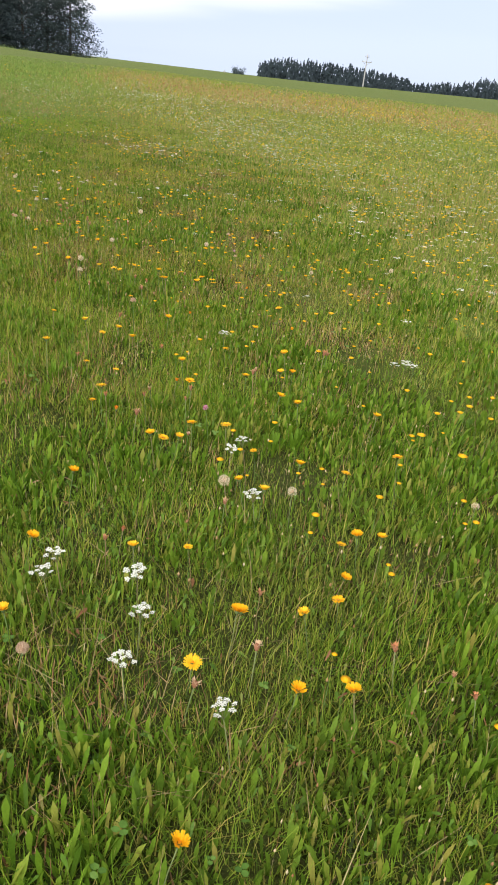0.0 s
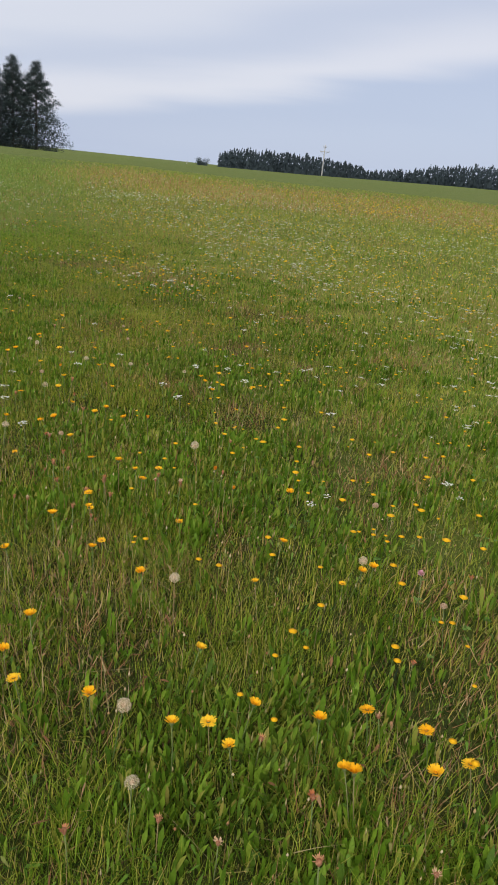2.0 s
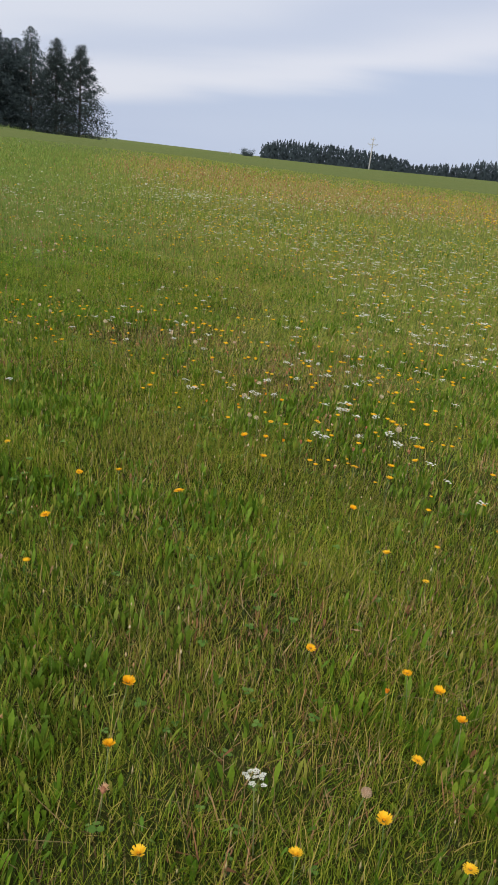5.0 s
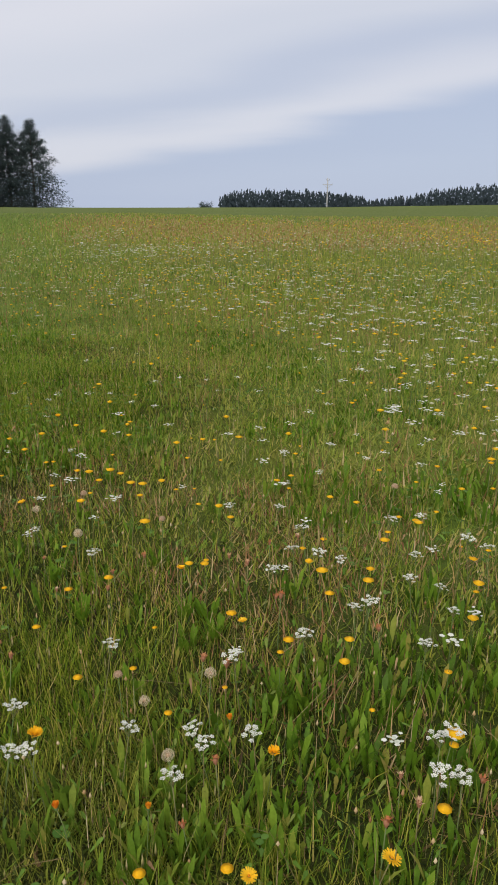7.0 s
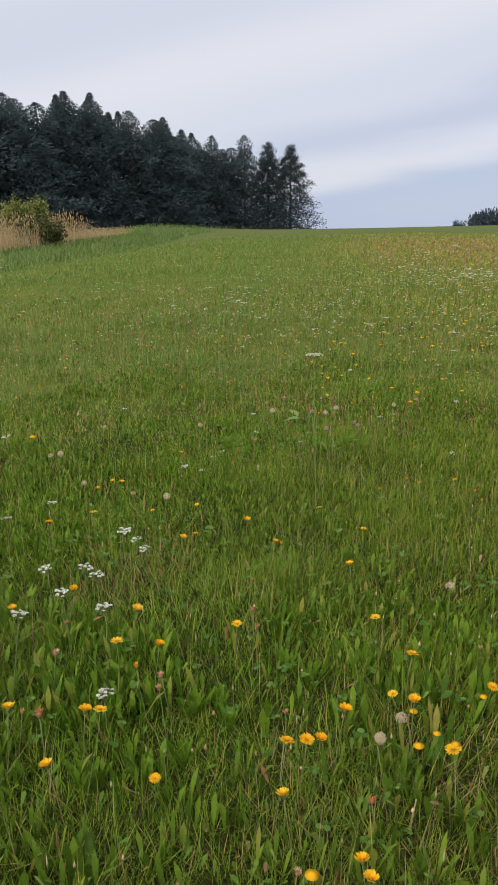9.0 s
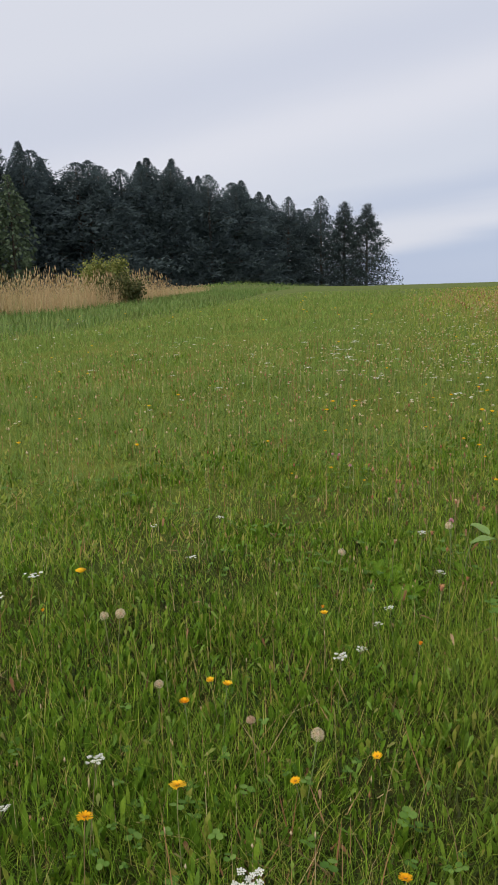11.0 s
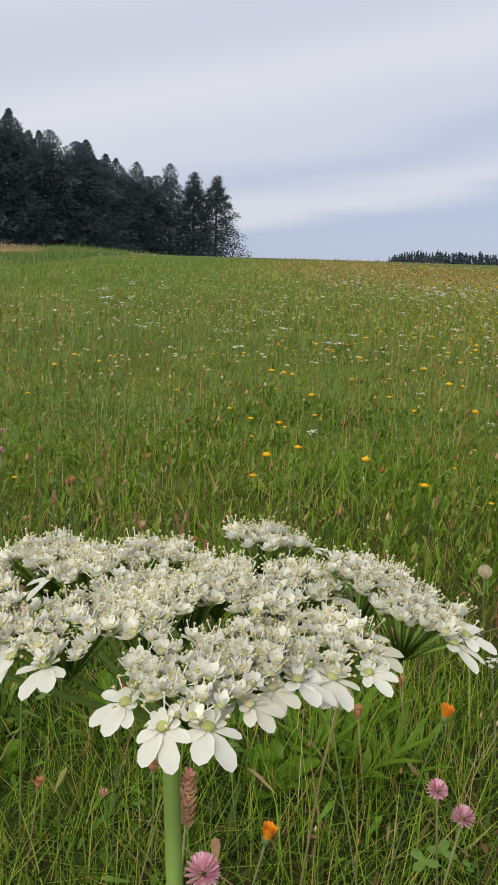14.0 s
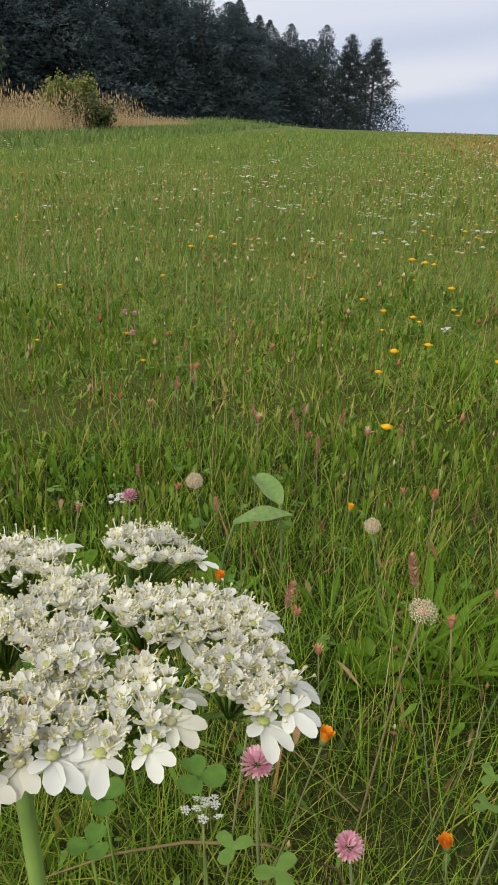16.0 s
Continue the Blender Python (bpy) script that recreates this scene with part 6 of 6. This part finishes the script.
def floret(rng, r, rim):
    """One floret that faces +x: five petals, on the rim one long and cleft, with thin stamens over a creamy knob."""
    bm = bmesh.new()
    for j in range(5):
        a = j * 1.2566 + rng.uniform(-0.15, 0.15)
        d = ray(a)
        if rim and j == 0:
            for s in (-1, 1):
                petal(bm, Vector(), (d + s * rng.uniform(0.3, 0.42) * UP.cross(d)).normalized(), r * rng.uniform(1.75, 2.1), r * 0.98, radians(rng.uniform(-18, 2)), 0.14)
        elif rim and d.x > 0:
            petal(bm, Vector(), (d + ray(0) * 0.25).normalized(), r * rng.uniform(1.25, 1.5), r * 0.72, radians(rng.uniform(-12, 12)), 0.1)
            petal(bm, Vector(), (d - ray(0) * 0.35).normalized(), r * rng.uniform(0.75, 0.95), r * 0.55, radians(rng.uniform(5, 25)), 0.0)
        else:
            for s in (-1, 1):
                petal(bm, Vector(), (d + s * 0.3 * UP.cross(d)).normalized(), r * rng.uniform(0.7, 1.0), r * 0.46, radians(rng.uniform(0, 45)), -0.35)
    for j in range(5):
        a = j * 1.2566 + 0.6 + rng.uniform(-0.3, 0.3)
        tip = ray(a) * r * rng.uniform(0.5, 1.05) + UP * r * rng.uniform(0.6, 1.25)
        w = ray(a + 1.5708) * r * 0.045
        foot, x0, x1 = bm.verts.new((0, 0, 0)), bm.verts.new(tip - w), bm.verts.new(tip + w)
        bm.faces.new((foot, x0, x1)).material_index = 0
        q = r * 0.15
        ends = [bm.verts.new(tip + v) for v in (ray(a) * q, ray(a + 2.1) * q, ray(a + 4.2) * q, UP * q * 0.9, UP * -q * 0.7)]
        for k in range(3):
            bm.faces.new((ends[k], ends[(k + 1) % 3], ends[3])).material_index = 1
            bm.faces.new((ends[(k + 1) % 3], ends[k], ends[4])).material_index = 1
    n = len(bm.faces)
    ring, cap = [], bm.verts.new(UP * r * 0.3)
    foot = bm.verts.new((0, 0, 0))
    for h, q in ((0.1, 0.38), (0.24, 0.26)):
        ring.append([bm.verts.new(ray(k * 1.0472) * r * q + UP * r * h) for k in range(6)])
    for k in range(6):
        m = (k + 1) % 6
        bm.faces.new((foot, ring[0][m], ring[0][k]))
        bm.faces.new((ring[0][k], ring[0][m], ring[1][m], ring[1][k]))
        bm.faces.new((ring[1][k], ring[1][m], cap))
    bm.faces.ensure_lookup_table()
    for f in bm.faces[n:]:
        f.material_index = 2
    bmesh.ops.remove_doubles(bm, verts=bm.verts[:], dist=1e-6)
    me = bpy.data.meshes.new("floret")
    bm.to_mesh(me)
    bm.free()
    for mat in (M_PETAL, M_CREAM, M_NECTAR):
        me.materials.append(mat)
    for p in me.polygons:
        p.use_smooth = True
    return me


# the umbellets' places over the stem, in millimetres of the plan: x, y and their half width
UMBELLETS = [(3, 19.5, 6.2), (-21, 6, 6.0), (-9, 11, 5.8), (-25.5, -1, 5.2), (-14, 3, 4.9), (0, 7.5, 5.0), (9.5, 9, 5.0), (16.8, 9.5, 5.6), (22, 4.5, 5.6), (13, -3, 6.3),
             (-1, -1.5, 4.4), (-11, -9, 6.4), (-20, -10, 6.0), (3.5, -14.2, 6.5), (7, -1.5, 4.2), (-7, -2, 4.2), (-3.5, -7.5, 4.8), (8, -8.5, 5.0)]


def hogweed(x, y, z):
    rng = random.Random(8)
    root = thing("hogweed", "creamy white hogweed umbel on a ribbed green stem", "flower")
    foot = float(gz(x, y)) - z
    hub = Vector((-0.0035, 0.001, -0.0170))
    line = [Vector((0.012, 0.006, foot - 0.01)), Vector((0.006, 0.004, foot * 0.6)), Vector((0.0005, 0.002, foot * 0.22)), hub]
    bm = tube(bmesh.new(), line, [0.0020, 0.0016, 0.00112, 0.001], 20)
    bm.verts.ensure_lookup_table()
    for k, v in enumerate(bm.verts):
        if k % 2:
            v.co = v.co.lerp(line[k // 20], 0.16)
    part("stem", bm, M_HOGSTEM, root)
    small, large = [floret(rng, 0.0015, False) for k in range(8)], [floret(rng, 0.00175, True) for k in range(7)]
    for ux, uy, half in UMBELLETS:
        o = Vector((ux, uy, 0)) / 1000
        d, R0 = o.length, half / 1000
        o = o.normalized()
        c = o * d + UP * (-2.5 * d * d + rng.uniform(-0.0012, 0.0012))
        tilt = Matrix.Rotation(d * 8, 4, UP.cross(o))
        bm = tube(bmesh.new(), [hub, hub.lerp(c, 0.5) + o * d * 0.10 - UP * 0.0012, c - UP * 0.0045], [0.00042, 0.00036, 0.0003], 6)
        part("ray", bm, M_HOGSTEM, root)
        stalks, places = bmesh.new(), []
        m = 16 + int(half * 3.6)
        for j in range(m):
            b, e = j * 2.39996 + rng.uniform(-0.3, 0.3), R0 * 0.86 * math.sqrt((j + 0.4) / m)
            p = ray(b) * e + UP * (0.13 * (R0 - e) + rng.uniform(-0.0006, 0.0008))
            places.append((p, b, False))
        if d > 0.0115:
            out = math.atan2(o.y, o.x)
            for k in range(4):
                b = out + (k - 1.5) * 0.66 + rng.uniform(-0.12, 0.12)
                places.append((ray(b) * R0 * rng.uniform(0.84, 1.0) - UP * 0.0003, b, True))
        for p, b, rim in places:
            tube(stalks, [(0, 0, -0.0055), p * 0.6 - UP * 0.0022, p], [0.0002, 0.00018, 0.00018], 3)
        bmesh.ops.remove_doubles(stalks, verts=[v for v in stalks.verts if v.co.z < -0.0052 and v.co.xy.length < 0.0004], dist=0.0008)
        u = part("umbellet", stalks, M_HOGSTEM, root, "cluster of small white florets on green stalks")
        u.matrix_basis = Matrix.Translation(c) @ tilt
        for p, b, rim in places:
            fl = part("floret", rng.choice(large if rim else small), M_PETAL, u, "long-petalled white rim floret" if rim else "")
            lean = 10 if rim else 26
            fl.matrix_basis = Matrix.Translation(p) @ pose(0, 0, 0, rng.uniform(-lean, lean), rng.uniform(-lean, lean), math.degrees(b) + rng.uniform(-12, 12)) @ Matrix.Scale(rng.uniform(0.82, 1.1), 4)
    root.matrix_basis = Matrix.Translation((x, y, z))


hogweed(-2.979, 11.110, 0.6012)


# ---------------- trees and bushes ----------------
def clumps(n, place, size, seed, droop=0.3, broad=0.32, pointed=False, stray=0.45):
    """Leaf or needle sprays: kite-shaped faces that point outwards and hang a little."""
    rng = np.random.default_rng(seed)
    C, out = place(n, rng)
    s = rng.uniform(*size, n) * (1 - 0.55 * ease(C[:, 2] / C[:, 2].max(), 0.72, 1.0))
    d = out + rng.normal(0, stray, (n, 3))
    d[:, 2] -= droop
    d /= np.linalg.norm(d, axis=1)[:, None]
    w = np.cross(d, rng.normal(0, 1, (n, 3)))
    w /= np.linalg.norm(w, axis=1)[:, None]
    if pointed:
        V = np.stack([C + w * (s * broad)[:, None], C + d * s[:, None], C - w * (s * broad)[:, None]], 1)
        return V.reshape(-1, 3), np.arange(n * 3).reshape(n, 3)
    V = np.stack([C, C + d * (s * 0.55)[:, None] + w * (s * broad)[:, None], C + d * s[:, None], C + d * (s * 0.5)[:, None] - w * (s * broad)[:, None]], 1)
    V[:, 1:4:2, 2] -= (s * 0.12)[:, None]
    return V.reshape(-1, 3), np.arange(n * 4).reshape(n, 4)


def conifer(seed, H, spread, low, form):
    """A mesh pair, trunk with limbs and crown: form 'spruce', 'pine' or 'larch'."""
    rng = np.random.default_rng(seed)
    lv = 26
    wob = rng.uniform(0.66, 1.2, lv + 1)

    def reach(t):
        t = np.asarray(t, float)
        w = np.interp(t * lv, np.arange(lv + 1), wob)
        if form == "spruce":
            return spread * w * (1 - t) ** 0.75 + 0.05
        if form == "larch":
            return spread * w * np.clip(1 - t ** 1.35, 0, 1) ** 0.9 + 0.1
        return spread * w * np.clip(1 - t, 0, 1) ** 0.62 * (0.9 + 0.1 * np.sin(t * 17 + seed)) + 0.06

    bm = tube(bmesh.new(), [(0, 0, -0.6), (0.03 * H / 12, 0, H * 0.35), (0, 0.02, H * 0.7), (0, 0, H * 0.97)], [0.017 * H, 0.013 * H, 0.007 * H, 0.002 * H], 8)
    limbs = []
    for k in range(34 if form != "larch" else 64):
        t = low + (0.96 - low) * (k + 0.5) / (34 if form != "larch" else 64)
        a = k * 2.39996 + rng.uniform(-0.3, 0.3)
        r = float(reach(t)) * rng.uniform(0.75, 1.0)
        o = ray(a)
        drop = {"spruce": -0.22, "pine": 0.2, "larch": -0.05}[form] * r
        b = UP * (t * H)
        e = o * r + UP * (t * H + drop)
        tube(bm, [b, b.lerp(e, 0.5) + UP * 0.08 * r, e], [0.0045 * H * (1 - 0.6 * t), 0.003 * H * (1 - 0.6 * t), 0.0012 * H], 4)
        limbs.append((np.array(b), np.array(e), r))

    def place(n, g):
        t = low + (1 - low) * g.random(n) ** (0.85 if form == "spruce" else 0.95)
        a = g.random(n) * 6.283
        lump = 1 + 0.24 * np.sin(3 * a + 13 * t + seed) + 0.22 * np.sin(5 * a - 31 * t + 2 * seed)
        if form == "larch":
            pick = g.integers(0, len(limbs), n)
            B, E = np.array([limbs[i][0] for i in pick]), np.array([limbs[i][1] for i in pick])
            u = 0.1 + 0.95 * g.random(n) ** 0.7
            C = B + (E - B) * u[:, None] + g.normal(0, 1, (n, 3)) * np.array([0.5, 0.5, 0.42]) * (1.1 - 0.75 * B[:, 2:] / H)
            out = (E - B) / (np.linalg.norm(E - B, axis=1)[:, None] + 1e-6)
            return C, out
        r = reach(t) * lump * (0.25 + 0.75 * g.random(n) ** 0.5)
        o = np.stack([np.cos(a), np.sin(a), 0 * a], -1)
        C = o * r[:, None]
        C[:, 2] = t * H - (0.2 if form == "spruce" else -0.05) * r
        return C, o + np.array([0, 0, 0.35])

    n = {"spruce": 8000, "pine": 7500, "larch": 20000}[form]
    V, T = clumps(n, place, {"spruce": (0.2, 0.45), "pine": (0.2, 0.45), "larch": (0.14, 0.32)}[form], seed + 1, 0.1, 0.24, True, 1.3)
    crown = arrays("crown", V, np.zeros((0, 4), int), T, M_HAZY_NEEDLE_B if form == "larch" else M_HAZY_NEEDLE)
    return bm, crown


def tree(name, label, seed, H, spread, low, form, x, y, group="", turn=0.0):
    bm, crown = conifer(seed, H, spread, low, form)
    root = thing(name, label, "tree", group)
    part("trunk", bm, M_BARK, root)
    part("crown", crown, M_HAZY_NEEDLE, root)
    root.matrix_basis = Matrix.Translation((x, y, float(gz(x, y)))) @ pose(0, 0, 0, 0, 0, turn)
    return root


rw = random.Random(17)
kinds = [("pine_tree", "dark green pine tree at the wood's edge", 41, 14.2, 4.6, 0.03, "pine"),
         ("pine_tree", "dense dark pine tree in the wood", 42, 13.8, 4.8, 0.02, "pine"),
         ("spruce_tree", "dark pointed spruce tree in the wood", 43, 15.0, 4.0, 0.02, "spruce"),
         ("spruce_tree", "slender dark spruce tree in the wood", 44, 14.4, 3.6, 0.02, "spruce"),
         ("pine_tree", "tall ragged pine tree with open crown", 45, 14.8, 4.2, 0.05, "pine")]
made = {}
for row in range(2):
    for k in range(31):
        y = 34 + 2.66 * k + rw.uniform(-1.4, 1.4) + row * 1.1
        x = -40.5 - (115 - y) * 0.165 - row * 3.4 + rw.uniform(-2.2, 1.4)
        if y > 116:
            continue
        i = rw.choices(range(5), (3, 3, 2, 2, 3) if row == 0 else (2, 3, 3, 2, 2))[0]
        s = (rw.uniform(0.86, 0.99) + 0.03 * row) * float(np.interp(y, [34, 60, 80, 100, 115], [1.02, 1.04, 1.09, 1.11, 1.05]))
        m = Matrix.Translation((x, y, float(gz(x, y)) - 0.2)) @ pose(0, 0, 0, rw.uniform(-2, 2), rw.uniform(-2, 2), rw.uniform(0, 360)) @ Matrix.Diagonal((s * rw.uniform(1.0, 1.4), s * rw.uniform(1.0, 1.4), s, 1))
        if i in made:
            copy_thing(made[i], m)
        else:
            made[i] = tree(*kinds[i], 0, 0, "trees of the wood")
            made[i].matrix_basis = m
tree("larch_tree", "open feathery larch at the end of the wood", 51, 12.9, 5.0, 0.05, "larch", -31.2, 114.5)
tree("larch_tree", "thin larch with bare lower limbs", 52, 13.3, 4.6, 0.06, "larch", -34.2, 113.5, "", 70)
tree("pine_tree", "dark pine beside the larches", 53, 13.6, 4.4, 0.03, "pine", -37.0, 111.5)


def birch(x, y, H, seed):
    rng = np.random.default_rng(seed)
    bm = tube(bmesh.new(), [(0, 0, -0.4), (0.1, 0, H * 0.4), (0, 0.1, H * 0.8), (0, 0, H)], [0.14, 0.11, 0.06, 0.02], 8)
    for k in range(22):
        a, t = k * 2.4, 0.2 + 0.75 * k / 22
        o = ray(a)
        r = 1.9 * math.sin(math.pi * (0.25 + 0.72 * t))
        tube(bm, [(0, 0, t * H), o * r * 0.6 + UP * (t * H + 0.5), o * r + UP * (t * H + 0.2)], [0.04, 0.025, 0.01], 4)

    def place(n, g):
        t = 0.12 + 0.9 * g.random(n)
        a = g.random(n) * 6.283
        r = 1.75 * np.sin(np.pi * np.clip(0.22 + 0.75 * t, 0, 1)) ** 0.8 * np.sqrt(g.random(n)) * (0.8 + 0.3 * np.sin(a * 3 + t * 9))
        o = np.stack([np.cos(a), np.sin(a), 0 * a], -1)
        C = o * r[:, None]
        C[:, 2] = t * H
        return C, o

    V, Q = clumps(1500, place, (0.25, 0.5), seed, 0.5)
    root = thing("birch_tree", "pale green birch in front of dark wood", "tree", "birches before the wood")
    part("trunk", bm, M_BARK, root)
    part("crown", arrays("crown", V, Q, np.zeros((0, 3), int), M_BIRCH), M_BIRCH, root)
    root.matrix_basis = Matrix.Translation((x, y, float(gz(x, y))))


birch(-43.9, 52.4, 8.2, 61)
birch(-42.2, 54.4, 8.9, 62)


def bush(name, label, x, y, H, W, seed, material, low=0.06):
    """A bush: bent stems from one foot, and leaves in uneven masses."""
    rng = random.Random(seed)
    bm = bmesh.new()
    tips = []
    for k in range(13):
        a = k * 2.4 + rng.uniform(-0.3, 0.3)
        r, h = W * 0.5 * rng.uniform(0.35, 0.95), H * rng.uniform(0.6, 0.97)
        o = ray(a)
        tube(bm, [o * 0.06 - UP * 0.1, o * r * 0.4 + UP * h * 0.5, o * r + UP * h], [0.028, 0.018, 0.006], 5)
        tips += [o * r + UP * h * 0.95, o * r * 0.75 + UP * h * 0.75]
        if k % 2 and low < 0.3:
            tips.append(o * r * 0.9 + UP * h * 0.5)
    tips = np.array([tuple(t) for t in tips])

    def place(n, g):
        i = g.integers(0, len(tips), n)
        C = tips[i] + g.normal(0, 0.13 * W / 1.6, (n, 3))
        C[:, 2] = np.clip(C[:, 2], (low + g.uniform(0, 0.1, n)) * H, None)
        o = g.normal(0, 1, (n, 3))
        return C, o / np.linalg.norm(o, axis=1)[:, None]

    V, Q = clumps(4200, place, (0.08, 0.18), seed, 0.15)
    root = thing(name, label, "bush")
    part("branches", bm, M_TWIG, root)
    part("leaves", arrays("leaves", V, Q, np.zeros((0, 3), int), material), material, root)
    root.matrix_basis = Matrix.Translation((x, y, float(gz(x, y))))


bush("elder_bush", "rounded green elder bush before tall dry grass", -19.35, 26.0, 1.5, 1.3, 71, M_BUSH_B)
bush("hawthorn_bush", "yellowish green hawthorn bush in tall grass", -22.2, 37.3, 1.88, 2.4, 72, M_BUSH, 0.4)
bush("bramble_bush", "low dark bramble beside a hawthorn", -21.3, 36.7, 1.15, 2.1, 73, M_BRAMBLE)
bush("field_bush", "small dark bush on the distant crest", -9.6, 150.0, 3.6, 2.4, 74, M_HAZY_NEEDLE)


# ---------------- poles and the far woods ----------------
def power_pole(x, y, H, label):
    root = thing("power_pole", label, "pole", "power poles")
    part("shaft", tube(bmesh.new(), [(0, 0, -0.5), (0, 0, H * 0.5), (0, 0, H)], [0.19, 0.16, 0.12], 10), M_POLE, root)
    for z, w in ((H - 1.7, 1.25), (H - 0.55, 0.5)):
        bm = bmesh.new()
        bmesh.ops.create_cube(bm, size=1, matrix=Matrix.Translation((0, -0.17, z)) @ Matrix.Diagonal((2 * w, 0.14, 0.16, 1)))
        bmesh.ops.bevel(bm, geom=bm.edges[:], offset=0.02, segments=1, affect="EDGES")
        arm = part("crossarm", bm, M_POLE, root)
        for s in ((-1, 0, 1) if w > 1 else (-1, 1)):
            bm = tube(bmesh.new(), [(s * (w - 0.08), -0.17, z + 0.07), (s * (w - 0.08), -0.17, z + 0.2), (s * (w - 0.08), -0.17, z + 0.32)], [0.03, 0.07, 0.04], 8)
            part("insulator", bm, M_METAL, arm, "grey porcelain insulator")
    for s in (-1, 1):
        bm = tube(bmesh.new(), [(0, -0.15, H - 2.5), (s * 0.85, -0.17, H - 1.78)], [0.035, 0.035], 5)
        part("brace", bm, M_METAL, root)
    root.matrix_basis = Matrix.Translation((x, y, float(gz(x, y)))) @ pose(0, 0, 0, 0, 0, -6)


power_pole(18.4, 206.5, 7.6 - float(gz(18.4, 206.5)), "weathered grey wooden power pole with crossarms")
power_pole(-22.2, 266.0, 0.1 - float(gz(-22.2, 266.0)), "distant power pole rising behind the crest")

rf = np.random.default_rng(91)
sets = []
for k in range(420):
    az = -2.35 + 28.35 * (k + rf.uniform(-0.8, 0.8)) / 420
    az = max(az, -2.35)
    dist = rf.uniform(455, 540)
    el = np.interp(az, [-2.4, -2.0, -0.6, 1.0, 4.9, 6.5, 8.0, 8.9, 10, 12, 13, 15, 17.5, 26], [0.45, 0.62, 0.84, 0.92, 0.86, 0.68, 0.52, 0.28, 0.42, 0.66, 0.95, 1.2, 1.32, 1.5])
    x, y = -1 + dist * math.sin(radians(az)), 7.4 + dist * math.cos(radians(az))
    top = 1.04 + 480 * math.tan(radians(el)) + 0.9 - rf.gamma(1.3, 1.0) + 0.7 * math.sin(az * 9) * math.sin(az * 4.3)
    foot = float(gz(x, y))
    H = top - foot
    t = rf.random(70) ** 0.8
    a = rf.random(70) * 6.283
    t[:9] = np.linspace(0.86, 1.03, 9)
    r = 2.7 * (1 - t.clip(0, 1)) ** 0.85 * (0.4 + 0.6 * rf.random(70)) + 0.05
    C = np.stack([x + np.cos(a) * r, y + np.sin(a) * r, foot + H * t], -1)
    d = np.stack([np.cos(a), np.sin(a), np.full(70, -0.25)], -1)
    w = np.stack([-np.sin(a), np.cos(a), rf.normal(0, 0.3, 70)], -1)
    s = rf.uniform(0.9, 1.9, 70)[:, None] * (1.1 - 0.75 * t[:, None])
    V = np.stack([C + np.array([0, 0, 1.0]) * s * 0.9, C + d * s * 0.5 + w * s * 0.8, C + d * s * 0.7 - np.array([0, 0, 1.0]) * s * 0.7, C + d * s * 0.5 - w * s * 0.8], 1).reshape(-1, 3)
    sets.append((V, np.arange(70 * 4).reshape(70, 4), np.zeros((0, 3), int)))
# the blue grey of these woods is haze painted into their material
stuff("far_woods", sets, M_HAZY_FARWOOD, "dark conifer woods beyond the crest, tinted blue for haze", "woods")
